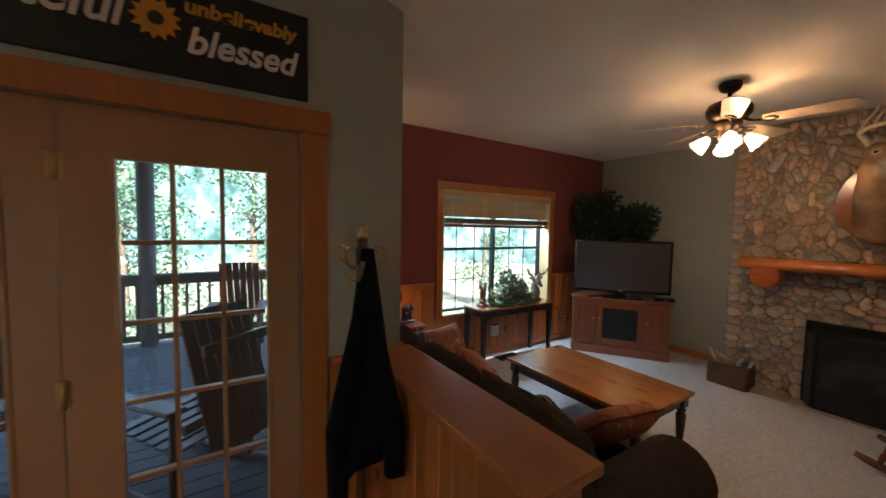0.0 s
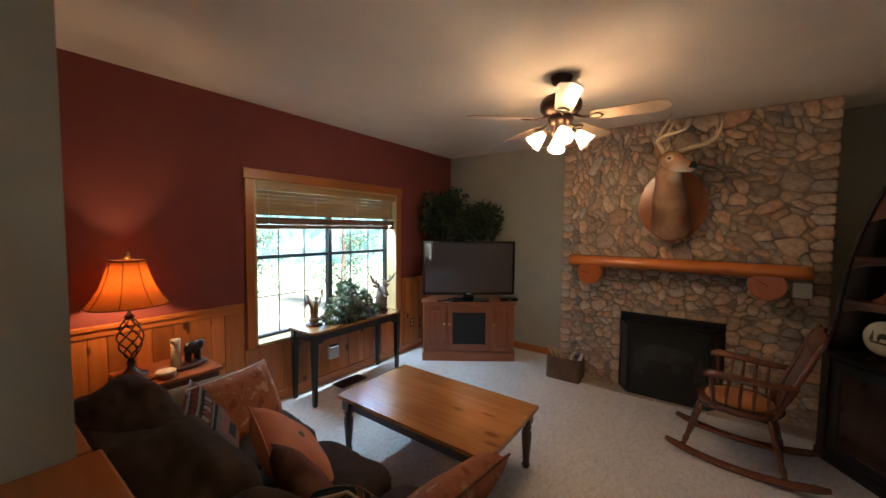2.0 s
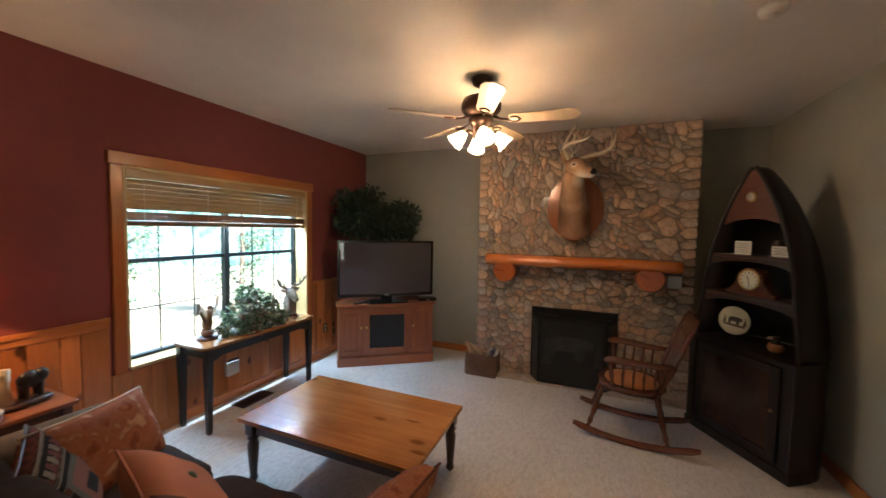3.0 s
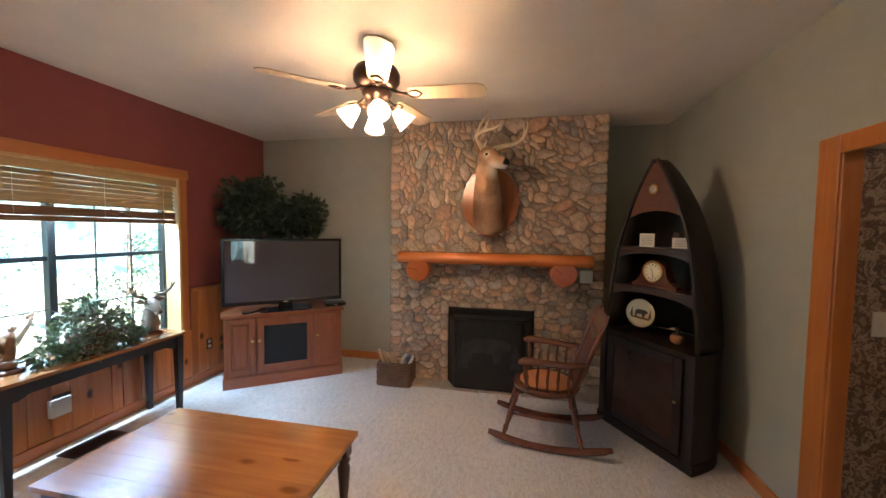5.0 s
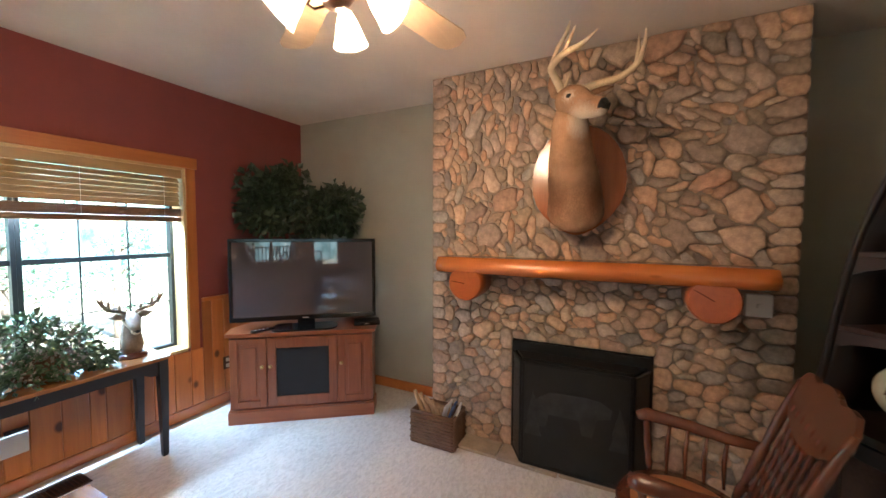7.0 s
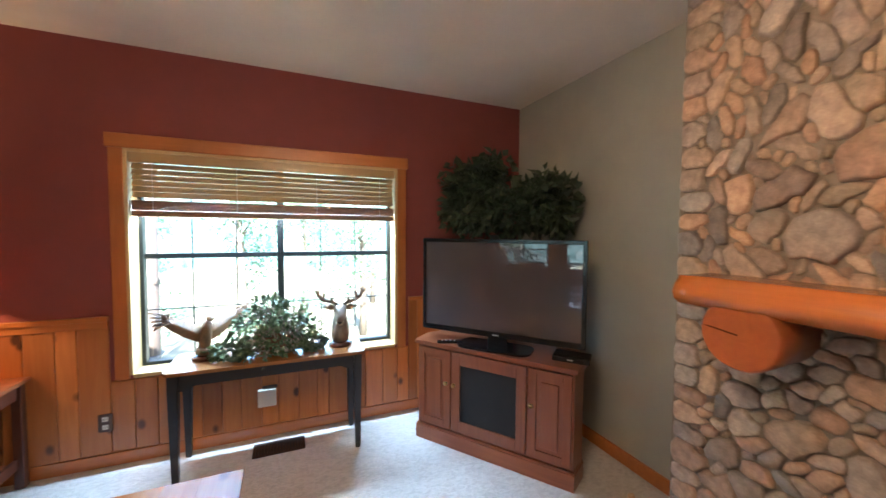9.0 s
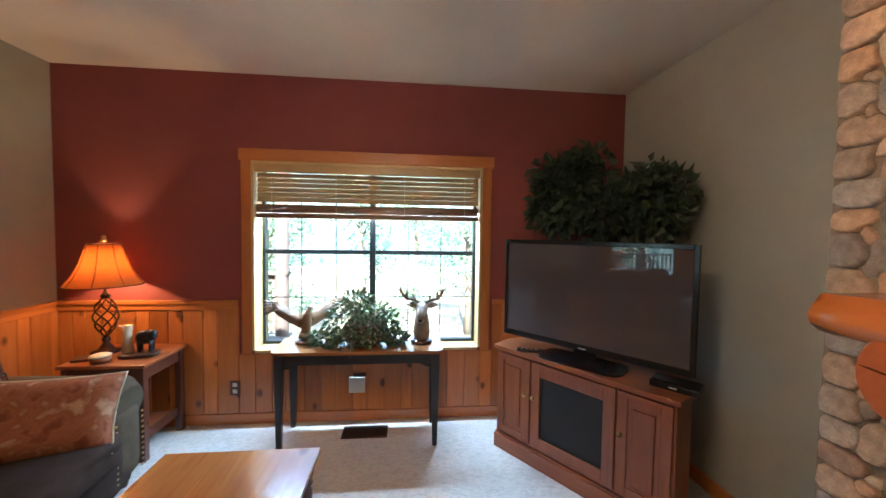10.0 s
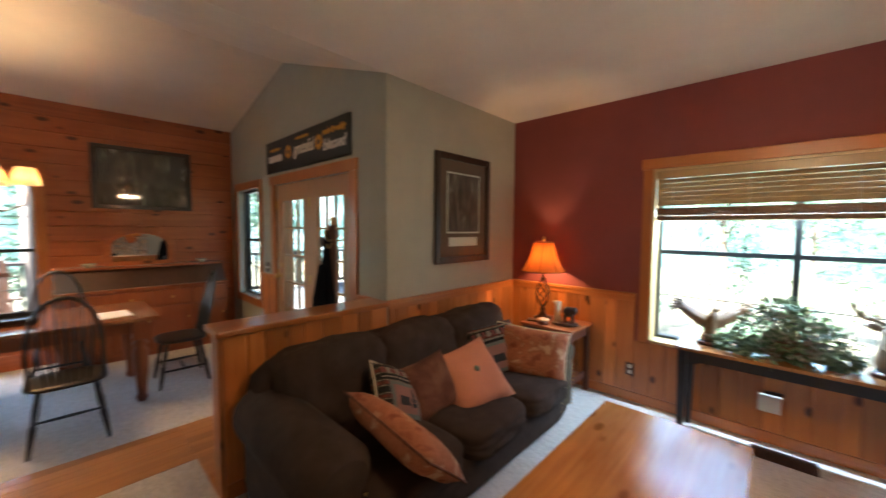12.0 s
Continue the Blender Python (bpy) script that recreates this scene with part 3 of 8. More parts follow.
# ---- living room: furniture ----
def board_box(name, parent, material, lo, hi, bevel=0.004):
    bm = bmesh.new()
    t = bmesh.new()
    c, s = [(a + b) / 2 for a, b in zip(lo, hi)], [abs(b - a) for a, b in zip(lo, hi)]
    bmesh.ops.create_cube(t, size=1.0, matrix=Matrix.Translation(c) @ Matrix.Diagonal((*s, 1)))
    bmesh.ops.bevel(t, geom=t.edges[:], offset=bevel, segments=1, affect="EDGES")
    merge(bm, t, 0, False)
    return part(name, bm, material, parent)


def sofa():
    ob = thing("sofa", pose(2.835, 2.78, 0), "long olive-brown chenille sofa against the low pine wall", "sofa")
    L = 2.36
    bm = bmesh.new()
    soft(bm, (0.50, 0, 0.165), (0.96, L - 0.10, 0.29), power=9, n=8, wob=0.01)
    part("base", bm, SOFA, ob)
    bm = bmesh.new()
    soft(bm, (0.13, 0, 0.42), (0.24, L - 0.16, 0.80), power=7, n=8)
    part("back_frame", bm, SOFA, ob)
    for k, y in enumerate((-0.62, 0.0, 0.62)):
        bm = bmesh.new()
        soft(bm, (0.66, y, 0.345), (0.80, 0.615, 0.20), power=5, n=20, wob=0.05, seed=k)
        part("seat_cushion", bm, SOFA, ob)
        bm = bmesh.new()
        soft(bm, (0.235, y * 1.08, 0.612), (0.37, 0.70, 0.52), (0, -13, 0), power=4.0, n=20, wob=0.085, seed=k + 4)
        part("back_cushion", bm, SOFA, ob)
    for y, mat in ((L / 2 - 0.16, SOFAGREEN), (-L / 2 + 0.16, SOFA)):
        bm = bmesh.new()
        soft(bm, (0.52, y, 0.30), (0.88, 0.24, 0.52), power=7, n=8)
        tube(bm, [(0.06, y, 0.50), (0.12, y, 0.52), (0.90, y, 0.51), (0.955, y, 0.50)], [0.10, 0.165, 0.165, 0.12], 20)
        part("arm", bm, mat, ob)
        # brass nail heads down both edges of the arm's front
        for e in (-1, 1):
            for k in range(11):
                bm = bmesh.new()
                ball(bm, (0.962, y + e * 0.098, 0.10 + 0.033 * k), (0.006, 0.009, 0.009), div=1)
                part("nail_head", bm, BRASS, ob, "small brass nail head")
    for x in (0.12, 0.88):
        for y in (-L / 2 + 0.12, L / 2 - 0.12):
            bm = bmesh.new()
            lathe(bm, [(0.03, 0), (0.035, 0.05)], 12, (x, y, 0))
            part("foot", bm, LEGS, ob)


sofa()


def woven_patch(name, parent, material, w, h, d, seed, area, raise_by, n=6):
    """A piece of the weave that follows the front of a cushion; area is u0, u1, v0, v1."""
    u0, u1, v0, v1 = area
    vs, fs = [], []
    for i in range(n + 1):
        for j in range(n + 1):
            u, v = u0 + (u1 - u0) * i / n, v0 + (v1 - v0) * j / n
            pull = 1 - 0.07 * (1 - u * u) * abs(v) ** 3 - 0.07 * (1 - v * v) * abs(u) ** 3
            th = ((1 - u ** 4) * (1 - v ** 4)) ** 0.5 * (1 + 0.12 * noise.noise(Vector((u * 1.6 + seed, v * 1.6, -1))))
            vs.append((u * pull * w / 2, -th * d / 2 - raise_by, v * pull * h / 2))
    for i in range(n):
        for j in range(n):
            q = i * (n + 1) + j
            fs.append((q, q + n + 1, q + n + 2, q + 1))
    me = bpy.data.meshes.new(name)
    me.from_pydata(vs, [], fs)
    me.polygons.foreach_set("use_smooth", [True] * len(me.polygons))
    me.materials.append(material)
    ob = new(name, me)
    ob.parent = parent
    return ob


def scatter(label, mat, x, y, z, w, h, d, rot, seed, button=False, welt=None):
    ob = thing("cushion", pose(x, y, z, *rot), label, "cushion", "cushions on the sofa")
    bm = bmesh.new()
    cushion(bm, (0, 0, 0), w, h, d, seed=seed)
    part("cover", bm, mat, ob)
    if mat is TAPESTRY:
        dims = (w, h, d, seed)
        for v0, v1 in ((0.86, 0.90), (0.40, 0.44)):
            woven_patch("woven_line", ob, WEAVECREAM, *dims, (-0.88, 0.88, v0, v1), 0.002, 10)
        for k in range(9):
            u = -0.80 + 0.20 * k
            woven_patch("woven_figure", ob, WEAVECREAM if k % 2 else WEAVERED, *dims, (u - 0.07, u + 0.07, 0.54, 0.76), 0.002, 3)
        woven_patch("woven_border", ob, WEAVESAGE, *dims, (-0.66, 0.66, -0.84, 0.28), 0.002, 8)
        woven_patch("woven_panel", ob, WEAVEROSE, *dims, (-0.52, 0.52, -0.70, 0.16), 0.004, 8)
        woven_patch("woven_bear", ob, WEAVEDARK, *dims, (-0.34, 0.12, -0.46, -0.18), 0.006, 5)
        for v, half in ((-0.50, 0.13), (-0.34, 0.10), (-0.18, 0.07), (-0.04, 0.04)):
            woven_patch("woven_pine", ob, WEAVEDARK, *dims, (0.33 - half, 0.33 + half, v, v + 0.14), 0.006, 3)
    if button:
        bm = bmesh.new()
        ball(bm, (0.02, -d / 2 + 0.004, 0.02), (0.022, 0.012, 0.022), div=2)
        part("button", bm, PINKBUTTON, ob, "small dark button")
    if welt:
        bm = bmesh.new()
        ring = []
        for k in range(40):
            a = 2 * math.pi * k / 40
            u, v = math.cos(a), math.sin(a)
            q = max(abs(u), abs(v))
            u, v = u / q, v / q
            pull = 1 - 0.07 * (1 - u * u) * abs(v) ** 3 - 0.07 * (1 - v * v) * abs(u) ** 3
            ring.append((u * pull * w / 2, 0, v * pull * h / 2))
        tube(bm, ring + ring[:1], 0.006, 6)
        part("piping", bm, welt, ob)


WEAVECREAM = plain("weave_cream", (0.25, 0.20, 0.145), 0.95, fine=300, bumps=0.4)
WEAVERED = plain("weave_red", (0.17, 0.045, 0.032), 0.95, fine=300, bumps=0.4)
WEAVESAGE = plain("weave_sage", (0.13, 0.125, 0.095), 0.95, fine=300, bumps=0.4)
WEAVEROSE = plain("weave_rose", (0.25, 0.11, 0.075), 0.95, fine=300, bumps=0.4)
WEAVEDARK = plain("weave_dark", (0.022, 0.020, 0.018), 0.95, fine=300, bumps=0.4)
PINKBUTTON = plain("cushion_button", (0.10, 0.12, 0.07), 0.5)
scatter("rust and cream leaf-patterned cushion on the sofa arm end", FLORAL, 3.60, 3.53, 0.575, 0.58, 0.40, 0.16, (-26, 4, 22), 1, welt=BONE)
scatter("dark tapestry cushion with woven bands, on the sofa", TAPESTRY, 3.38, 3.38, 0.575, 0.44, 0.42, 0.14, (-30, -8, 66), 2, welt=BLACKWOOD)
scatter("plain peach cushion with a button, turned on its corner", PEACH, 3.54, 2.88, 0.555, 0.44, 0.44, 0.17, (-43, -12, 76), 3, True, PEACH)
scatter("plain rust cushion leaning on the sofa back", RUST, 3.44, 2.58, 0.555, 0.38, 0.36, 0.14, (-34, -10, 82), 4)
scatter("dark tapestry cushion tucked behind others on the sofa", TAPESTRY, 3.43, 2.32, 0.575, 0.38, 0.36, 0.13, (-38, 28, 96), 5, welt=BONE)
scatter("red and tan patterned cushion lying over the sofa arm", FLORAL, 3.74, 2.11, 0.555, 0.60, 0.38, 0.16, (48, 10, 2), 6, welt=RUST)


def turned_leg(bm, x, y, top, bottom=0.0, r=0.034):
    k = top - bottom
    lathe(bm, [(r * 0.55, bottom), (r * 0.85, bottom + 0.05 * k), (r * 0.62, bottom + 0.10 * k), (r * 0.95, bottom + 0.45 * k), (r * 1.05, bottom + 0.62 * k),
               (r * 0.7, bottom + 0.68 * k), (r * 1.1, bottom + 0.72 * k), (r * 0.75, bottom + 0.76 * k), (r * 0.9, bottom + 0.78 * k)], 14, (x, y, 0))
    box(bm, (x, y, bottom + 0.89 * k), (r * 2, r * 2, 0.22 * k), bevel=0.004)


def coffee_table():
    ob = thing("coffee_table", pose(4.59, 2.808, 0), "honey pine coffee table with dark turned legs on the carpet", "table")
    w, l, h = 0.737, 1.245, 0.432
    cuts = [-w / 2, -0.24, -0.095, 0.06, 0.20, w / 2]
    for a, b in zip(cuts, cuts[1:]):
        board_box("plank", ob, HONEY, (a + 0.0001, -l / 2, h - 0.026), (b - 0.0001, l / 2, h), 0.0003)
    for x in (-w / 2 + 0.065, w / 2 - 0.065):
        boxed("side_apron", ob, LEGS, (x - 0.011, -l / 2 + 0.09, h - 0.115), (x + 0.011, l / 2 - 0.09, h - 0.026))
    for y in (-l / 2 + 0.065, l / 2 - 0.065):
        boxed("end_apron", ob, LEGS, (-w / 2 + 0.09, y - 0.011, h - 0.115), (w / 2 - 0.09, y + 0.011, h - 0.026))
    for x in (-w / 2 + 0.06, w / 2 - 0.06):
        for y in (-l / 2 + 0.06, l / 2 - 0.06):
            bm = bmesh.new()
            turned_leg(bm, x, y, h - 0.027)
            part("leg", bm, LEGS, ob)


coffee_table()


def rounded(w, d, r, n=5):
    pts = []
    for cx, cy, a0 in ((w / 2 - r, d / 2 - r, 0), (-w / 2 + r, d / 2 - r, 90), (-w / 2 + r, -d / 2 + r, 180), (w / 2 - r, -d / 2 + r, 270)):
        pts += [(cx + r * math.cos(radians(a0 + 90 * k / n)), cy + r * math.sin(radians(a0 + 90 * k / n))) for k in range(n + 1)]
    return pts


def console_table():
    ob = thing("console_table", pose(5.056, 4.288, 0), "console table with glossy brown top and black tapered legs", "table")
    w, d, h = 1.19, 0.405, 0.703
    bm = bmesh.new()
    prism(bm, rounded(w, d, 0.05), h - 0.012, h)
    prism(bm, rounded(w - 0.016, d - 0.016, 0.045), h - 0.024, h - 0.012)
    part("top", bm, HONEY_X, ob, "glossy brown wooden top")
    for y in (-d / 2 + 0.045, d / 2 - 0.045):
        bm = bmesh.new()
        pts = [(-w / 2 + 0.06, 0.105), (-w / 2 + 0.06, 0), (w / 2 - 0.06, 0), (w / 2 - 0.06, 0.105), (w / 2 - 0.12, 0.10), (w / 2 - 0.17, 0.075), (-w / 2 + 0.17, 0.075), (-w / 2 + 0.12, 0.10)]
        prism(bm, pts, -0.01, 0.01, pose(0, y, h - 0.024, -90, 0, 0))
        part("apron", bm, BLACKWOOD, ob)
    for x in (-w / 2 + 0.055, w / 2 - 0.055):
        boxed("side_rail", ob, BLACKWOOD, (x - 0.009, -d / 2 + 0.07, h - 0.10), (x + 0.009, d / 2 - 0.07, h - 0.024))
        for y in (-d / 2 + 0.045, d / 2 - 0.045):
            bm = bmesh.new()
            lathe(bm, [(0.021, 0), (0.024, 0.02), (0.038, h - 0.12), (0.038, h - 0.025)], 4, m=pose(x, y, 0, 0, 0, 45))
            for f in bm.faces:
                f.smooth = False
            part("leg", bm, BLACKWOOD, ob)


console_table()


DARKCHERRY = wood("dark_cherry_leg", (0.075, 0.022, 0.012), (0.14, 0.042, 0.022), "z", 0.35, 0.0)


def end_table():
    ob = thing("end_table", pose(3.455, 4.275, 0), "dark cherry end table in the corner beside the sofa", "table")
    hx, hy = 0.262, 0.235
    boxed("top", ob, CHERRY_X, (-hx, -hy, 0.63), (hx, hy, 0.655), 0.006)
    for s in (-1, 1):
        boxed("side_apron", ob, DARKCHERRY, (s * (hx - 0.045) - 0.010, -hy + 0.065, 0.54), (s * (hx - 0.045) + 0.010, hy - 0.065, 0.63))
        boxed("end_apron", ob, DARKCHERRY, (-hx + 0.065, s * (hy - 0.045) - 0.010, 0.54), (hx - 0.065, s * (hy - 0.045) + 0.010, 0.63))
        for y in (-hy + 0.042, hy - 0.042):
            boxed("leg", ob, DARKCHERRY, (s * (hx - 0.042) - 0.023, y - 0.023, 0), (s * (hx - 0.042) + 0.023, y + 0.023, 0.63), 0.004)
    boxed("shelf", ob, CHERRY_X, (-hx + 0.066, -hy + 0.066, 0.14), (hx - 0.066, hy - 0.066, 0.16))
    for s in (-1, 1):
        boxed("shelf_rail", ob, DARKCHERRY, (s * (hx - 0.055) - 0.009, -hy + 0.065, 0.12), (s * (hx - 0.055) + 0.009, hy - 0.065, 0.18))


end_table()


def table_lamp():
    ob = thing("table_lamp", pose(3.275, 4.33, 0.655), "lit table lamp with orange bell shade and open iron basket base", "lamp")
    bm = bmesh.new()
    lathe(bm, [(0.085, 0), (0.085, 0.012), (0.05, 0.022), (0.03, 0.05), (0.018, 0.07), (0.026, 0.09), (0.012, 0.12)], 20)
    part("foot", bm, BRONZE, ob)
    for k in range(6):
        bm = bmesh.new()
        pts = []
        for i in range(13):
            s = i / 12
            a = radians(60 * k + 200 * s)
            r = 0.014 + 0.055 * math.sin(math.pi * s) ** 0.8
            pts.append((r * math.cos(a), r * math.sin(a), 0.12 + 0.27 * s))
        tube(bm, pts, 0.0055, 6)
        part("wire", bm, BRONZE, ob)
    bm = bmesh.new()
    lathe(bm, [(0.02, 0.38), (0.03, 0.40), (0.012, 0.42), (0.008, 0.44), (0.008, 0.54)], 12)
    for s in (-1, 1):
        tube(bm, [(0.006 * s, 0, 0.53), (0.06 * s, 0, 0.60), (0.055 * s, 0, 0.70), (0.004 * s, 0, 0.78)], 0.002, 5)
    part("stem", bm, BRONZE, ob)
    bm = bmesh.new()
    lathe(bm, [(0.006, 0.775), (0.018, 0.785), (0.012, 0.80), (0.016, 0.815), (0.0, 0.825)], 12)
    part("finial", bm, BRASS, ob)
    bm = bmesh.new()
    prof = [(0.216, 0.475), (0.213, 0.482), (0.178, 0.53), (0.146, 0.59), (0.121, 0.66), (0.102, 0.73), (0.092, 0.765)]
    lathe(bm, prof + [(r - 0.003, z) for r, z in prof[::-1]], 32)
    shade = part("shade", bm, SHADE, ob, "glowing orange fabric bell shade")
    for k in range(8):
        a = radians(45 * k + 20)
        bm = bmesh.new()
        tube(bm, [((r + 0.001) * math.cos(a), (r + 0.001) * math.sin(a), z) for r, z in prof], 0.0025, 5)
        part("seam", bm, RUST, shade)
    for r, z in ((0.2165, 0.476), (0.0925, 0.765)):
        bm = bmesh.new()
        tube(bm, [(r * math.cos(2 * math.pi * k / 32), r * math.sin(2 * math.pi * k / 32), z) for k in range(33)], 0.004, 6)
        part("trim_ring", bm, RUST, shade)


table_lamp()


def small_things_on_end_table():
    ob = thing("coaster_stack", pose(3.40, 4.12, 0.655), "low round tin with a cream lid on the end table", "tin")
    bm = bmesh.new()
    lathe(bm, [(0.05, 0), (0.055, 0.01), (0.055, 0.035)], 20)
    part("tin", bm, CHERRY, ob)
    bm = bmesh.new()
    lathe(bm, [(0.058, 0.035), (0.058, 0.045), (0.05, 0.05)], 20)
    part("lid", bm, BONE, ob, "cream lid")
    bm = bmesh.new()
    box(bm, (0, 0, 0.008), (0.13, 0.10, 0.016), bevel=0.003)
    o = solid("book", bm, LEGS, "thin dark book lying on the end table", "book")
    o.matrix_world = pose(3.275, 4.17, 0.655, 0, 0, 20)
    # bear beside a stump
    bm = bmesh.new()
    soft(bm, (0.0, 0, 0.012), (0.24, 0.12, 0.024), power=3, n=8, wob=0.06)
    tube(bm, [(-0.07, 0.01, 0.02), (-0.075, 0.01, 0.09), (-0.07, 0.015, 0.16)], [0.035, 0.026, 0.028], 10, 1)
    tube(bm, [(-0.07, 0.01, 0.12), (-0.10, 0.0, 0.15), (-0.115, 0, 0.16)], [0.014, 0.01, 0.006], 8, 1)
    ball(bm, (0.03, 0, 0.095), (0.058, 0.032, 0.036), mi=2)
    ball(bm, (0.075, -0.01, 0.105), (0.03, 0.026, 0.028), mi=2)
    for x in (0.0, 0.065):
        for y in (-0.016, 0.018):
            tube(bm, [(x, y, 0.02), (x, y, 0.08)], [0.011, 0.015], 8, 2)
    o = solid("bear_figurine", bm, [LEGS, BONE, BLACKWOOD], "small black bear figurine beside a pale stump", "figurine")
    o.matrix_world = pose(3.565, 4.23, 0.655, 0, 0, 14) @ Matrix.Diagonal((1.0, 1.1, 1.35, 1))


small_things_on_end_table()


def leaf_cloud(n, seed, place, size, normal_out=0.6):
    """Many small pointed leaves, each folded along its rib; place(rng) gives a point and the way out from the stem."""
    rng = random.Random(seed)
    vs, fs = [], []
    for _ in range(n):
        p, out = place(rng)
        d = (Vector((rng.gauss(0, 1), rng.gauss(0, 1), rng.gauss(0, 1))).normalized() * (1 - normal_out) + out * normal_out + Vector((0, 0, -0.25))).normalized()
        s = d.orthogonal().normalized()
        s.rotate(Matrix.Rotation(rng.uniform(0, 6.28), 3, d))
        up = d.cross(s)
        l, w = size * rng.uniform(0.6, 1.25), size * rng.uniform(0.26, 0.42)
        b = len(vs)
        vs += [p, p + d * l * 0.45 + s * w + up * 0.12 * l, p + d * l - up * 0.1 * l, p + d * l * 0.45 - s * w + up * 0.12 * l]
        fs += [(b, b + 1, b + 2), (b, b + 2, b + 3)]
    me = bpy.data.meshes.new("leaves")
    me.from_pydata(vs, [], fs)
    return me


def leaves_part(name, me, material, parent):
    me.materials.append(material)
    ob = new(name, me)
    ob.parent = parent
    return ob


def in_lumps(lumps):
    def place(rng):
        c, r = rng.choice(lumps)
        d = Vector((rng.gauss(0, 1), rng.gauss(0, 1), rng.gauss(0, 1))).normalized()
        k = rng.uniform(0.5, 1.12)
        return Vector(c) + Vector((d.x * r[0], d.y * r[1], d.z * r[2])) * k, d
    return place


def ivy_plant():
    ob = thing("ivy_plant", pose(5.07, 4.30, 0.703), "trailing green ivy in a brown basket on the console table", "plant")
    bm = bmesh.new()
    lathe(bm, [(0.09, 0), (0.12, 0.02), (0.135, 0.08), (0.14, 0.15), (0.125, 0.15), (0.11, 0.10), (0.0, 0.10)], 24, squash=0.75)
    for k in range(4):
        tube(bm, [(0.133 * math.cos(2 * math.pi * i / 24), 0.10 * math.sin(2 * math.pi * i / 24), 0.03 + 0.035 * k) for i in range(25)], 0.010, 6)
    part("basket", bm, WICKER, ob)
    lumps = [((0, 0, 0.22), (0.2, 0.13, 0.12)), ((-0.16, -0.02, 0.16), (0.14, 0.11, 0.10)), ((0.16, -0.02, 0.16), (0.13, 0.11, 0.10)), ((0.05, -0.08, 0.15), (0.16, 0.08, 0.12)),
             ((-0.26, -0.07, 0.06), (0.12, 0.07, 0.05)), ((0.24, -0.06, 0.06), (0.08, 0.07, 0.05)), ((-0.05, 0, 0.32), (0.10, 0.08, 0.07)), ((-0.10, -0.13, 0.04), (0.16, 0.05, 0.10))]
    leaves_part("leaves", leaf_cloud(1700, 5, in_lumps(lumps), 0.042), IVY, ob)
    leaves_part("pale_leaves", leaf_cloud(420, 6, in_lumps([((0.0, -0.12, 0.10), (0.15, 0.05, 0.10)), ((-0.02, -0.05, 0.24), (0.20, 0.10, 0.09))]), 0.024), PALEIVY, ob)
    rng = random.Random(3)
    for k in range(16):
        a = rng.uniform(0, 6.28)
        bm = bmesh.new()
        r = rng.uniform(0.14, 0.28)
        tube(bm, [(0, 0, 0.11), (0.5 * r * math.cos(a), 0.35 * r * math.sin(a), rng.uniform(0.22, 0.34)), (r * math.cos(a), 0.5 * r * math.sin(a), rng.uniform(0.06, 0.36))], 0.0022, 5)
        part("stem", bm, BARK, ob)


ivy_plant()


def silk_plant():
    ob = thing("silk_plant", pose(6.72, 4.02, 0.742, 0, 0, -50), "dark silk foliage in a tall planter behind the television", "plant")
    bm = bmesh.new()
    lathe(bm, [(0.08, 0), (0.09, 0.02), (0.10, 0.74), (0.11, 0.78), (0.09, 0.78), (0.0, 0.74)], 20)
    part("planter", bm, BLACKWOOD, ob)
    lumps = [((-0.27, 0, 0.97), (0.19, 0.17, 0.16)), ((-0.12, 0.03, 1.10), (0.19, 0.17, 0.18)), ((0.08, 0, 0.98), (0.2, 0.19, 0.18)), ((0.28, 0, 1.02), (0.17, 0.17, 0.17)), ((0.0, -0.08, 0.92), (0.34, 0.1, 0.13)), ((-0.2, 0.02, 1.2), (0.10, 0.10, 0.10)), ((0.4, 0, 0.92), (0.09, 0.11, 0.11)), ((0.3, 0.02, 1.13), (0.12, 0.12, 0.10)), ((-0.33, 0.0, 1.17), (0.13, 0.12, 0.13)), ((-0.16, 0.0, 1.31), (0.10, 0.09, 0.06)), ((-0.40, 0.0, 1.0), (0.11, 0.1, 0.12))]
    leaves_part("leaves", leaf_cloud(3000, 9, in_lumps(lumps), 0.072), FERN, ob)
    sprays = [(c, tuple(q * 1.3 for q in r)) for c, r in lumps] + [((-0.42, 0, 1.28), (0.12, 0.1, 0.10)), ((0.46, 0, 1.08), (0.10, 0.1, 0.12)), ((-0.08, 0, 1.36), (0.14, 0.1, 0.06))]
    leaves_part("outer_leaves", leaf_cloud(620, 10, in_lumps(sprays), 0.088, 0.5), FERN, ob)
    for k in range(9):
        bm = bmesh.new()
        x = -0.38 + 0.095 * k
        tube(bm, [(0, 0, 0.74), (0.5 * x, 0.02, 0.92), (x, 0.0, 1.02 + 0.05 * math.sin(k))], [0.008, 0.005, 0.003], 6)
        part("stem", bm, BARK, ob)


silk_plant()


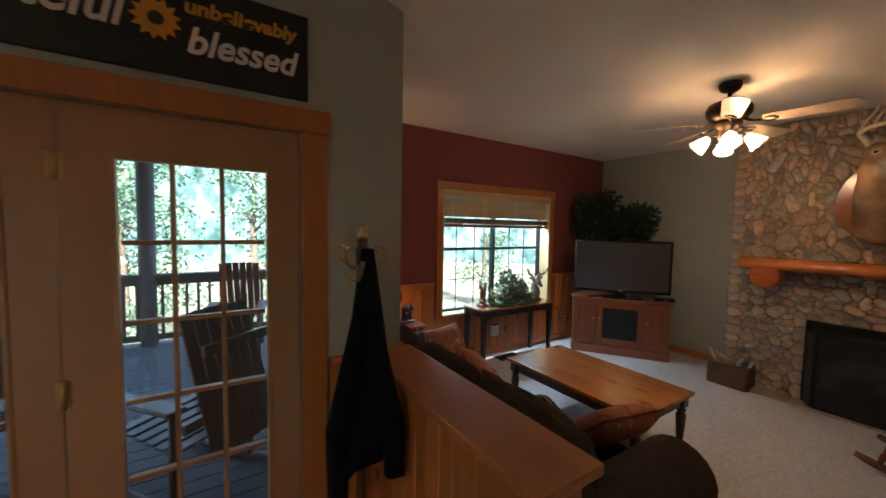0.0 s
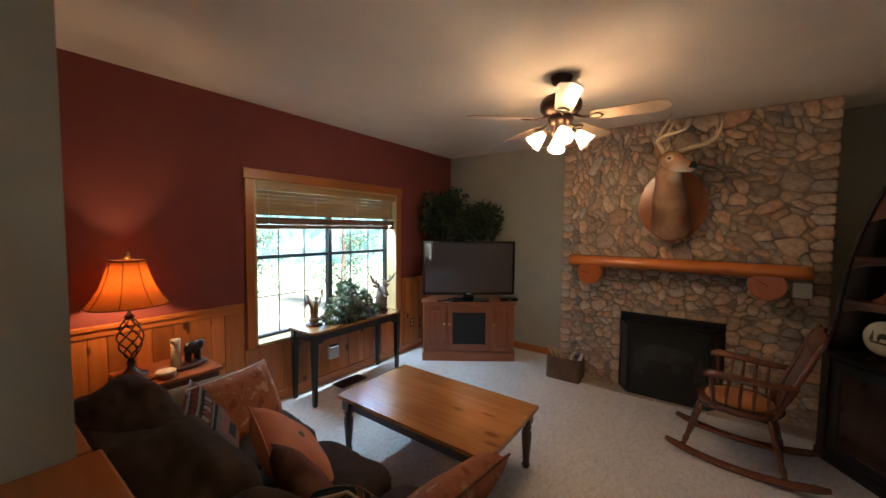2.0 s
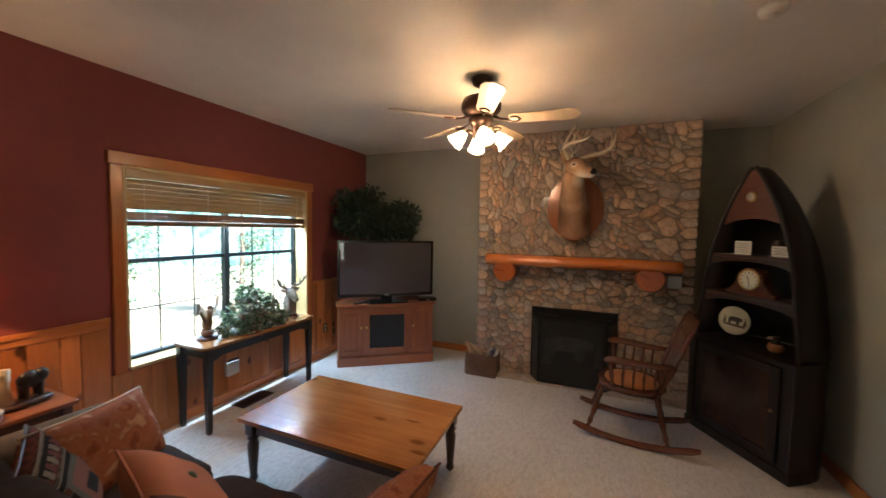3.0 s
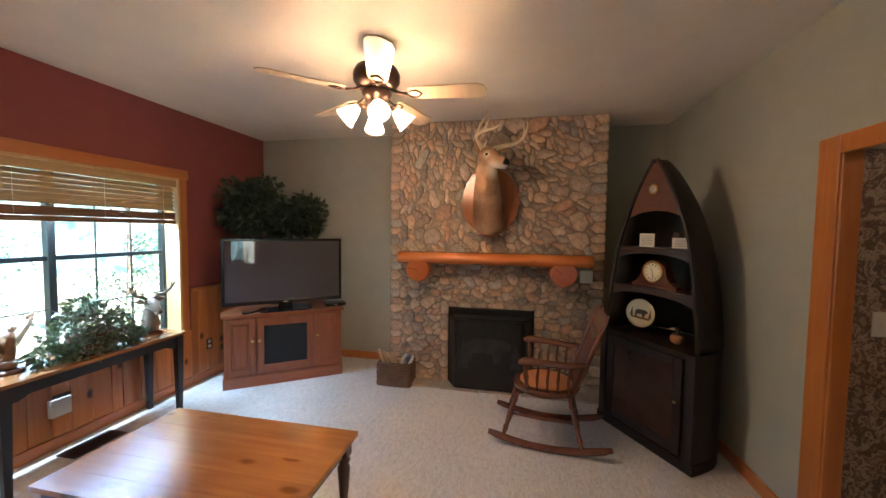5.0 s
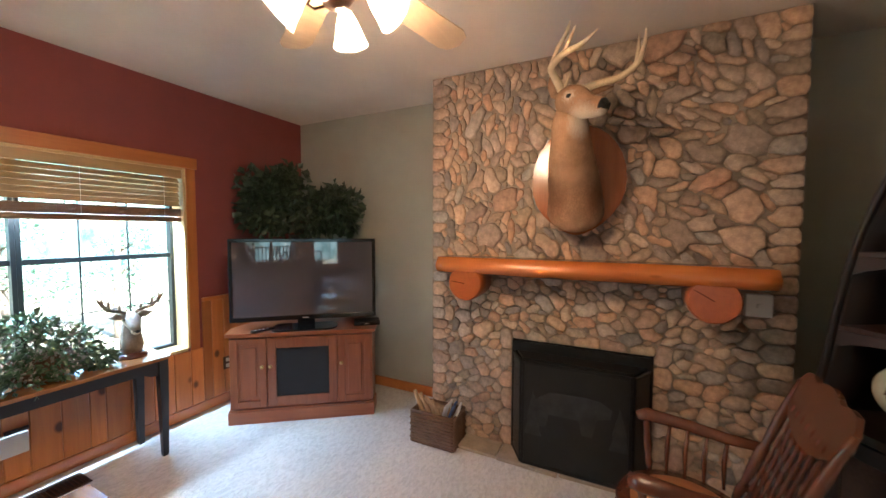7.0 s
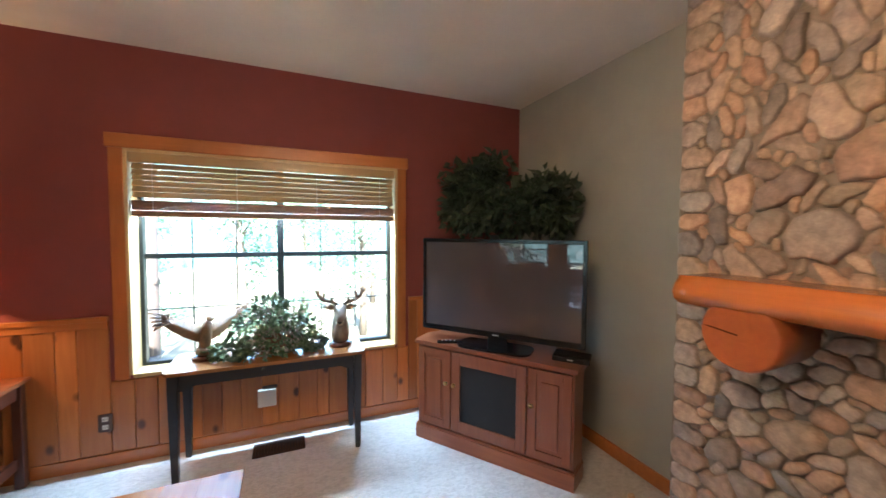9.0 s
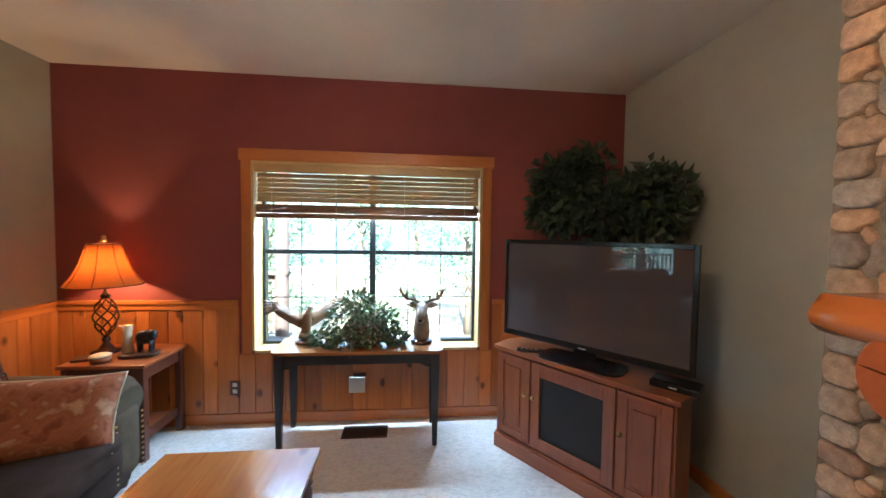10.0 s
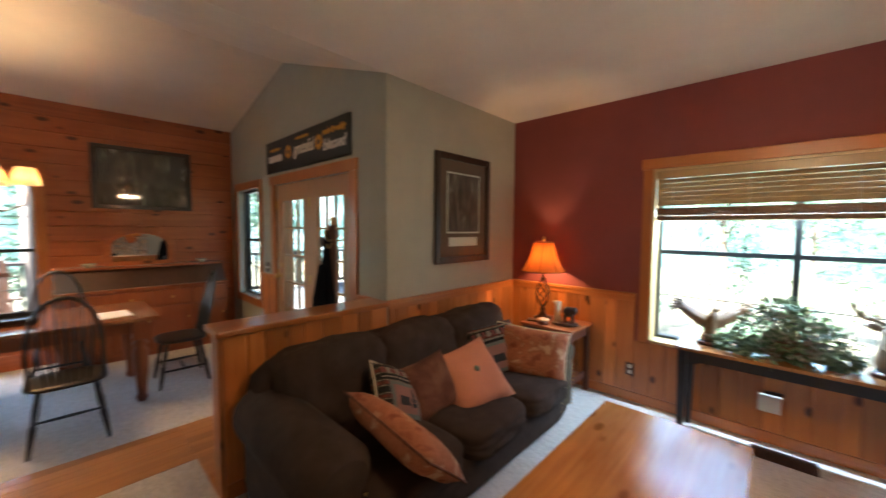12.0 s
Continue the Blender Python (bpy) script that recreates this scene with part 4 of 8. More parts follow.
def eagle():
    bm = bmesh.new()
    lathe(bm, [(0.075, 0), (0.078, 0.012), (0.065, 0.02), (0.055, 0.028)], 24, mi=1)
    soft(bm, (0, 0, 0.055), (0.10, 0.09, 0.06), power=2.6, n=6, wob=0.2)
    tube(bm, [(0, 0, 0.07), (0.0, 0, 0.13), (0.012, 0, 0.20), (0.022, -0.01, 0.245)], [0.03, 0.040, 0.034, 0.020], 12)
    ball(bm, (0.032, -0.012, 0.262), (0.026, 0.020, 0.022), mi=2)
    tube(bm, [(0.05, -0.014, 0.262), (0.066, -0.016, 0.252)], [0.008, 0.002], 6)
    tube(bm, [(-0.01, 0.01, 0.12), (-0.03, 0.03, 0.05)], [0.03, 0.016], 8, flat=0.4)
    for side, lift in ((-1, 1.0), (1, 0.72)):
        # a broad wing that rises to spread finger feathers
        arc = [(0.01, 0.195), (0.06, 0.225), (0.13, 0.265), (0.20, 0.305), (0.245, 0.325)]
        spine = [Vector((side * x, -0.01 * x / 0.2, 0.195 + (z - 0.195) * lift)) for x, z in arc]
        n = len(spine)
        chord = [0.085, 0.098, 0.092, 0.075, 0.050]
        top = [bm.verts.new(p + Vector((0, -0.008, 0.012))) for p in spine]
        low = [bm.verts.new(p + Vector((0, -0.003, -c))) for p, c in zip(spine, chord)]
        rear = [bm.verts.new(p + Vector((0, 0.012, -0.4 * c))) for p, c in zip(spine, chord)]
        for k in range(n - 1):
            for a, b in ((top, low), (low, rear), (rear, top)):
                bm.faces.new((a[k], a[k + 1], b[k + 1], b[k])).smooth = True
        bm.faces.new((top[0], low[0], rear[0]))
        bm.faces.new((top[-1], rear[-1], low[-1]))
        for k in range(5):
            p = spine[-1] + Vector((0, 0, 0.006 - 0.012 * k))
            tube(bm, [p - Vector((side * 0.04, 0, 0)), p + Vector((side * 0.03, 0, 0.012 - 0.007 * k)), p + Vector((side * (0.068 - 0.006 * k), 0, 0.030 - 0.016 * k))], [0.009, 0.010, 0.003], 6, flat=0.4)
    ob = solid("eagle_statue", bm, [STATUE, ROCKER, FURPALE], "bronze-brown eagle statue with raised wings on the console table", "statue")
    ob.matrix_world = pose(4.645, 4.32, 0.703, 0, 0, 40)


STATUE = plain("carved_resin", (0.20, 0.11, 0.055), 0.45, spread=0.4, scale=20)
GREYSTATUE = plain("grey_resin", (0.20, 0.15, 0.11), 0.45, spread=0.4, scale=20)
eagle()


def deer_bust():
    """A small bust on a round foot."""
    bm = bmesh.new()
    lathe(bm, [(0.07, 0), (0.073, 0.012), (0.06, 0.022), (0.05, 0.03)], 20, mi=1)
    tube(bm, [(0.01, 0, 0.028), (0.0, 0, 0.07), (0.01, 0, 0.13), (0.012, 0, 0.18), (0.0, 0, 0.215)], [0.048, 0.058, 0.050, 0.042, 0.03], 16)
    tube(bm, [(0.035, 0, 0.225), (0.01, 0, 0.228), (-0.03, 0, 0.215), (-0.07, 0, 0.185), (-0.10, 0, 0.163)], [0.018, 0.042, 0.040, 0.026, 0.019], 14)
    ball(bm, (-0.082, 0, 0.168), (0.028, 0.024, 0.022), mi=2)
    ball(bm, (-0.106, 0, 0.168), (0.010, 0.014, 0.010), mi=3, div=2)
    for s in (1, -1):
        ball(bm, (-0.03, 0.034 * s, 0.228), 0.008, mi=3, div=2)
        tube(bm, [(0.01, 0.03 * s, 0.235), (0.004, 0.065 * s, 0.250), (0.0, 0.105 * s, 0.252)], [0.012, 0.026, 0.004], 10, flat=0.45)
        beam = [Vector(q) for q in ((0.012, 0.018 * s, 0.255), (0.01, 0.05 * s, 0.278), (-0.01, 0.10 * s, 0.292), (-0.025, 0.128 * s, 0.325), (-0.03, 0.132 * s, 0.370))]
        tube(bm, beam, [0.013, 0.012, 0.011, 0.009, 0.003], 8)
        for p, q in ((beam[1], (0.0, 0.052 * s, 0.315)), (beam[2], (-0.015, 0.100 * s, 0.355)), (beam[3], (-0.035, 0.155 * s, 0.372)), (beam[2], (-0.04, 0.118 * s, 0.330))):
            tube(bm, [p, p.lerp(Vector(q), 0.6), q], [0.009, 0.007, 0.002], 7)
    ob = solid("deer_bust", bm, [GREYSTATUE, ROCKER, FURPALE, BLACKMETAL], "small grey-brown deer bust with antlers on the console table", "statue")
    ob.matrix_world = pose(5.50, 4.29, 0.703, 0, 0, 82) @ Matrix.Scale(1.15, 4)


deer_bust()


def tv_cabinet():
    ang = math.degrees(math.atan2(3.187 - 4.10, 6.705 - 6.05))
    W = 1.122
    ob = thing("tv_cabinet", pose(6.05, 4.10, 0, 0, 0, ang), "cherry corner television cabinet with panelled doors on the carpet", "cabinet")
    # local x runs along the front, local y into the corner
    outline = [(0.0, 0.0), (W, 0.0), (W + 0.02, 0.16), (0.93, 0.62), (0.21, 0.62), (-0.02, 0.16)]
    bm = bmesh.new()
    prism(bm, outline, 0.11, 0.715)
    part("body", bm, CHERRY, ob)
    bm = bmesh.new()
    prism(bm, [(-0.012, -0.02), (W + 0.012, -0.02), (W + 0.03, 0.16), (0.94, 0.63), (0.2, 0.63), (-0.032, 0.16)], 0.0, 0.10)
    prism(bm, [(-0.006, -0.012), (W + 0.006, -0.012), (W + 0.02, 0.16), (0.93, 0.62), (0.21, 0.62), (-0.02, 0.16)], 0.10, 0.115)
    part("plinth", bm, CHERRY_X, ob)
    bm = bmesh.new()
    prism(bm, [(-0.02, -0.03), (W + 0.02, -0.03), (W + 0.04, 0.16), (0.945, 0.635), (0.195, 0.635), (-0.04, 0.16)], 0.715, 0.742)
    part("top", bm, CHERRY_X, ob)
    for x0, x1, kx in ((0.012, 0.282, 0.255), (0.846, 1.11, 0.87)):
        bm = bmesh.new()
        z0, z1, f = 0.135, 0.70, 0.052
        span(bm, (x0, -0.022, z0), (x0 + f, -0.002, z1), 0.003)
        span(bm, (x1 - f, -0.022, z0), (x1, -0.002, z1), 0.003)
        span(bm, (x0 + f, -0.022, z0), (x1 - f, -0.002, z0 + f), 0.003)
        span(bm, (x0 + f, -0.022, z1 - f), (x1 - f, -0.002, z1), 0.003)
        span(bm, (x0 + f - 0.002, -0.012, z0 + f - 0.002), (x1 - f + 0.002, -0.003, z1 - f + 0.002))
        span(bm, (x0 + f + 0.025, -0.021, z0 + f + 0.025), (x1 - f - 0.025, -0.010, z1 - f - 0.025), 0.008)
        door = part("door", bm, CHERRY, ob)
        knob_on(door, kx, 0.47)
    bm = bmesh.new()
    x0, x1, z0, z1 = 0.294, 0.834, 0.135, 0.70
    for lo, hi in (((x0, -0.022, z0), (0.357, -0.002, z1)), ((0.768, -0.022, z0), (x1, -0.002, z1)), ((0.357, -0.022, z0), (0.768, -0.002, 0.212)), ((0.357, -0.022, 0.612), (0.768, -0.002, z1))):
        span(bm, lo, hi, 0.003)
    door = part("door", bm, CHERRY, ob, "cherry door framing a black panel")
    boxed("panel", door, SPEAKER, (0.352, -0.012, 0.207), (0.773, -0.004, 0.617), label="black cloth panel")
    knob_on(door, 0.318, 0.47)
    return ang


def knob_on(door, x, z):
    bm = bmesh.new()
    lathe(bm, [(0.006, 0), (0.006, 0.012), (0.014, 0.018), (0.015, 0.026), (0.0, 0.032)], 14, m=pose(x, -0.022, z, 90, 0, 0))
    part("knob", bm, BRASS, door, "small brass knob")


SPEAKER = plain("black_cloth", (0.012, 0.012, 0.013), 0.8, spread=0.2, fine=300)
tv_cabinet()


def television():
    ang = math.degrees(math.atan2(3.268 - 4.168, 6.858 - 6.108))
    ob = thing("television", pose(6.108, 4.168, 0.742, 0, 0, ang), "black flat-screen television, switched off, on the corner cabinet", "television")
    W, z0, z1 = 1.172, 0.065, 0.752
    bm = bmesh.new()
    box(bm, (W / 2, 0.03, (z0 + z1) / 2), (W - 0.01, 0.05, z1 - z0 - 0.01), bevel=0.012)
    part("housing", bm, TVBLACK, ob)
    bm = bmesh.new()
    b = 0.028
    for lo, hi in (((0, -0.012, z0), (b, 0.012, z1)), ((W - b, -0.012, z0), (W, 0.012, z1)), ((b, -0.012, z0), (W - b, 0.012, z0 + b + 0.012)), ((b, -0.012, z1 - b), (W - b, 0.012, z1))):
        span(bm, lo, hi, 0.004)
    part("bezel", bm, TVBLACK, ob)
    boxed("screen", ob, SCREEN, (b - 0.002, -0.006, z0 + b + 0.010), (W - b + 0.002, 0.004, z1 - b + 0.002))
    boxed("logo", ob, WHITEPLASTIC, (W / 2 - 0.025, -0.0135, z0 + 0.014), (W / 2 + 0.025, -0.0115, z0 + 0.021))
    bm = bmesh.new()
    prism(bm, rounded(0.52, 0.24, 0.08), 0, 0.012, Matrix.Translation((W / 2, -0.02, 0)))
    part("stand_base", bm, TVBLACK, ob)
    bm = bmesh.new()
    box(bm, (W / 2, 0.03, 0.05), (0.14, 0.03, 0.09), bevel=0.008)
    part("neck", bm, TVBLACK, ob)
    o = thing("remote_control", pose(6.22, 3.92, 0.742, 0, 0, -20), "black remote control on the television cabinet", "remote")
    boxed("body", o, TVBLACK, (-0.09, -0.022, 0), (0.09, 0.022, 0.018), 0.006)
    for k in range(4):
        boxed("button", o, WHITEPLASTIC, (-0.06 + 0.03 * k, -0.006, 0.018), (-0.05 + 0.03 * k, 0.006, 0.0195))
    o = thing("media_player", pose(6.74, 3.27, 0.742, 0, 0, ang), "small black media box on the television cabinet", "electronics")
    boxed("case", o, TVBLACK, (-0.11, 0, 0), (0.11, 0.14, 0.035), 0.005)
    boxed("display", o, WHITEPLASTIC, (-0.02, -0.001, 0.014), (0.015, 0.002, 0.02))


television()


def wall_picture():
    ob = thing("wall_picture", pose(WEST, 3.645, 1.73), "waterfall print in a wide mat and dark carved frame", "picture")
    hw, hh, f = 0.393, 0.50, 0.062
    bm = bmesh.new()
    for lo, hi in (((0.004, -hw, -hh), (0.032, -hw + f, hh)), ((0.004, hw - f, -hh), (0.032, hw, hh)), ((0.004, -hw + f, -hh), (0.032, hw - f, -hh + f)), ((0.004, -hw + f, hh - f), (0.032, hw - f, hh))):
        span(bm, lo, hi, 0.009)
    part("frame", bm, DARKFRAME, ob)
    boxed("mat", ob, MATBOARD, (0.004, -hw + f, -hh + f), (0.012, hw - f, hh - f))
    boxed("inner_mat", ob, PAPER, (0.010, -0.236, -0.225), (0.0135, 0.236, 0.335))
    boxed("print", ob, PRINT, (0.012, -0.222, -0.21), (0.0150, 0.222, 0.32), label="dark waterfall print")
    boxed("plaque", ob, PAPER, (0.010, -0.205, -0.345), (0.0145, 0.205, -0.262), label="cream caption strip")
    boxed("pane", ob, GLASS, (0.017, -hw + f - 0.004, -hh + f - 0.004), (0.019, hw - f + 0.004, hh - f + 0.004))


def print_material():
    m, nt, b = base_material("waterfall_print", 0.5)
    v = mapped(nt, (1, 3.0, 0.8))
    n = noise_tex(nt, v, 3.5, 5, 0.6, 1.5)
    col = ramp(nt, n, [(0.34, (0.025, 0.020, 0.018)), (0.50, (0.085, 0.058, 0.046)), (0.60, (0.15, 0.11, 0.09)), (0.72, (0.52, 0.48, 0.44))])
    nt.links.new(col, b.inputs["Base Color"])
    return m


PRINT = print_material()
MATBOARD = plain("brown_mat", (0.15, 0.095, 0.068), 0.8, spread=0.05)
wall_picture()


# ---- window and blinds ----
def window(name, x0, x1, z0, z1, y, rails, label, m=None):
    """A double-hung unit in a plane: frame, two sashes, panes and muntins. Local x along the wall, local y outward."""
    ob = thing(name, m or Matrix.Identity(4), label, "window")
    tagged(ob, kind="structure")
    f = 0.024
    bm = bmesh.new()
    for lo, hi in (((x0, y - 0.03, z0), (x0 + f, y + 0.03, z1)), ((x1 - f, y - 0.03, z0), (x1, y + 0.03, z1)), ((x0 + f, y - 0.03, z0), (x1 - f, y + 0.03, z0 + f)), ((x0 + f, y - 0.03, z1 - f), (x1 - f, y + 0.03, z1))):
        span(bm, lo, hi, 0.003)
    part("window_frame", bm, SASHBLACK, ob)
    mid = rails
    boxed("meeting_rail", ob, SASHBLACK, (x0 + f, y - 0.02, mid - 0.018), (x1 - f, y + 0.02, mid + 0.018), 0.003)
    for a, b in ((z0 + f, mid - 0.018), (mid + 0.018, z1 - f)):
        for k in (1, 2):
            x = x0 + f + (x1 - x0 - 2 * f) * k / 3
            boxed("muntin", ob, SASHBLACK, (x - 0.004, y - 0.006, a), (x + 0.004, y + 0.006, b))
        zc = (a + b) / 2
        for k in range(3):
            xa, xb = (x0 + f + (x1 - x0 - 2 * f) * q / 3 for q in (k, k + 1))
            boxed("muntin", ob, SASHBLACK, (xa + 0.0045, y - 0.006, zc - 0.004), (xb - 0.0045, y + 0.006, zc + 0.004))
        p = boxed("pane", ob, GLASS, (x0 + f, y + 0.008, a), (x1 - f, y + 0.011, b))
        p.visible_shadow = False


window("window_1", 4.205, 5.095, 0.59, 2.045, NORTH + 0.17, 1.358, "dark bronze double-hung window with muntins")
window("window_2", 5.095, 5.975, 0.59, 2.045, NORTH + 0.17, 1.358, "dark bronze double-hung window with muntins")


# Shade of the blind's backlit foot is put into this darker brown.
SLATSHADE = wood("blind_slat_shaded", (0.17, 0.075, 0.03), (0.27, 0.13, 0.055), "x", 0.4)


def blind():
    ob = thing("window_blind", pose(5.09, NORTH + 0.03, 0), "tan wooden slat blind, drawn up to the upper third", "blind")
    boxed("valance", ob, SLAT, (-0.88, -0.045, 1.978), (0.88, -0.033, 2.044), 0.003)
    boxed("headrail", ob, SLAT, (-0.88, -0.03, 1.995), (0.88, 0.03, 2.043))
    for k in range(6):
        z = 1.962 - 0.0375 * k
        bm = bmesh.new()
        box(bm, (0, 0, z), (1.755, 0.049, 0.0032), (52, 0, 0), bevel=0.001, seg=1)
        part("slat", bm, SLAT, ob)
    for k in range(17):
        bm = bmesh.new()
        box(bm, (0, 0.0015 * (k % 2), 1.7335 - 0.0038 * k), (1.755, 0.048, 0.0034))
        part("slat", bm, SLATSHADE, ob)
    boxed("bottom_rail", ob, SLATSHADE, (-0.878, -0.029, 1.63), (0.878, 0.029, 1.668), 0.004)
    for x in (-0.76, -0.27, 0.27, 0.76):
        for y in (-0.026, 0.026):
            bm = bmesh.new()
            tube(bm, [(x, y, 1.64), (x, y, 2.0)], 0.0012, 5)
            part("ladder_cord", bm, PAPER, ob)


blind()


def outlet(x, y, z, rz, plate, face, label):
    ob = thing("wall_outlet", pose(x, y, z, 0, 0, rz), label, "outlet")
    boxed("plate", ob, plate, (-0.038, -0.006, -0.058), (0.038, 0, 0.058), 0.003)
    for dz in (-0.026, 0.026):
        o = boxed("socket", ob, face, (-0.016, -0.009, dz - 0.015), (0.016, -0.005, dz + 0.015), 0.004)
        for dx in (-0.006, 0.006):
            boxed("slot", o, BLACKMETAL, (dx - 0.0015, -0.0096, dz - 0.006), (dx + 0.0015, -0.0088, dz + 0.006))


outlet(4.055, NORTH - 0.017, 0.293, 0, LEGS, WHITEPLASTIC, "brown duplex outlet with white sockets on the wainscot")
outlet(6.30, NORTH - 0.017, 0.36, 0, LEGS, WHITEPLASTIC, "brown duplex outlet with white sockets on the wainscot")
ob = thing("wall_box", pose(4.995, NORTH - 0.017, 0.304), "white square junction box on the wainscot below the window", "junction box")
boxed("cover", ob, WHITEPLASTIC, (-0.062, -0.035, -0.064), (0.062, 0, 0.064), 0.006)
boxed("wire_entry", ob, LEGS, (-0.03, -0.02, 0.064), (0.07, 0, 0.085), 0.004)
ob = thing("floor_vent", pose(5.08, 4.328, 0.0), "brown metal floor register set in the carpet", "vent")
bm = bmesh.new()
for lo, hi in (((-0.17, -0.085, 0), (0.17, -0.065, 0.007)), ((-0.17, 0.065, 0), (0.17, 0.085, 0.007)), ((-0.17, -0.065, 0), (-0.15, 0.065, 0.007)), ((0.15, -0.065, 0), (0.17, 0.065, 0.007))):
    span(bm, lo, hi, 0.002)
part("frame", bm, BRONZE, ob)
boxed("backing", ob, BLACKMETAL, (-0.15, -0.065, 0), (0.15, 0.065, 0.002))
for k in range(15):
    boxed("slat", ob, BRONZE, (-0.142 + 0.02 * k, -0.064, 0.002), (-0.134 + 0.02 * k, 0.064, 0.006))

# ---- fireplace end ----
def hearth():
    ob = thing("hearth", pose(6.64, 1.58, 0), "flagstone hearth laid flush with the carpet", "hearth")
    tagged(ob, kind="structure")
    ys = [-1.12, -0.72, -0.34, 0.06, 0.47, 0.80, 1.13]
    for k, (a, b) in enumerate(zip(ys, ys[1:])):
        bm = bmesh.new()
        box(bm, (0.02 + 0.004 * (k % 3), (a + b) / 2, 0.011), (0.20 + 0.012 * (k % 2), b - a - 0.008, 0.024), (0, 0, 1.2 * (k % 3) - 1), bevel=0.006)
        part("slab", bm, FLAG, ob)


FLAG = plain("flagstone", (0.36, 0.29, 0.22), 0.7, spread=0.25, scale=8, fine=60, bumps=0.5, dist=0.006)
hearth()

# firebox
SOOT = plain("soot", (0.010, 0.009, 0.009), 0.9, spread=0.4)
structure("firebox", SOOT, [((EAST - 0.02, F0 + 0.02, 0.03), (EAST - 0.002, F1 - 0.02, FTOP)), ((CHX - 0.02, F0, 0.0), (EAST - 0.02, F0 + 0.02, FTOP - 0.003)), ((CHX - 0.02, F1 - 0.02, 0), (EAST - 0.02, F1, FTOP - 0.003)), ((CHX, F0 + 0.02, 0), (EAST - 0.02, F1 - 0.02, 0.03))], "sooty black firebox")


def fire_screen():
    ob = thing("fire_screen", pose(6.745, 1.555, 0.023), "black metal fire screen with angled wings before the fireplace", "fire screen")
    H = 0.755
    plan = [(0.0, 0.428), (-0.165, 0.33), (-0.165, -0.33), (0.0, -0.428)]
    bm = bmesh.new()
    for lo, hi in (((-0.012, -0.43, 0.70), (0.012, 0.43, 0.772)), ((-0.012, -0.435, 0), (0.012, -0.412, 0.70)), ((-0.012, 0.412, 0), (0.012, 0.435, 0.70))):
        span(bm, lo, hi, 0.004)
    part("surround", bm, BLACKMETAL, ob)
    for (ax, ay), (bx, by) in zip(plan, plan[1:]):
        l, a = math.hypot(bx - ax, by - ay), math.degrees(math.atan2(by - ay, bx - ax))
        h = H - 0.06
        bm = bmesh.new()
        t = 0.022
        for lo, hi in (((0.003, -0.008, 0), (t, 0.008, h)), ((l - t, -0.008, 0), (l - 0.003, 0.008, h)), ((t, -0.008, 0), (l - t, 0.008, t)), ((t, -0.008, h - t), (l - t, 0.008, h))):
            span(bm, lo, hi, 0.003)
        p = part("panel_frame", bm, BLACKMETAL, ob)
        p.location, p.rotation_euler = (ax, ay, 0), (0, 0, radians(a))
        m = boxed("panel", p, SCREENMESH, (t - 0.002, -0.003, t - 0.002), (l - t + 0.002, 0.003, h - t + 0.002))
    bm = bmesh.new()
    prism(bm, BEAR, 0, 0.003, pose(-0.168, 0.03, 0.40, 90, 0, -90) @ Matrix.Diagonal((4.0, 4.0, 1, 1)))
    part("bear_relief", bm, RELIEF, ob, "grey bear silhouette on the mesh")
    for y, hgt in ((0.25, 0.30), (-0.26, 0.26)):
        bm = bmesh.new()
        prism(bm, [(-0.055, -0.5 * hgt), (0.055, -0.5 * hgt), (0.03, -0.15 * hgt), (0.042, -0.15 * hgt), (0.0, 0.5 * hgt), (-0.042, -0.15 * hgt), (-0.03, -0.15 * hgt)], 0, 0.003, pose(-0.168, y, 0.36, 90, 0, -90))
        part("pine_relief", bm, RELIEF, ob, "grey pine silhouette on the mesh")
    bm = bmesh.new()
    prism(bm, [(0.0, 0.40), (-0.155, 0.32), (-0.155, -0.32), (0.0, -0.40)], H - 0.06, H - 0.045)
    part("top_plate", bm, BLACKMETAL, ob)


BEAR = [(-0.05, -0.03), (-0.035, -0.03), (-0.03, -0.008), (0.015, -0.008), (0.02, -0.03), (0.035, -0.03), (0.042, 0.0), (0.06, 0.004), (0.062, 0.018), (0.045, 0.028), (0.02, 0.03), (-0.03, 0.028), (-0.052, 0.012)]
RELIEF = plain("relief_grey", (0.035, 0.034, 0.034), 0.6, 0.2, spread=0.4, scale=12, fine=200)
SCREENMESH = plain("screen_mesh", (0.014, 0.014, 0.014), 0.35, 0.2, spread=0.35, scale=5, fine=260, bumps=0.5)
fire_screen()


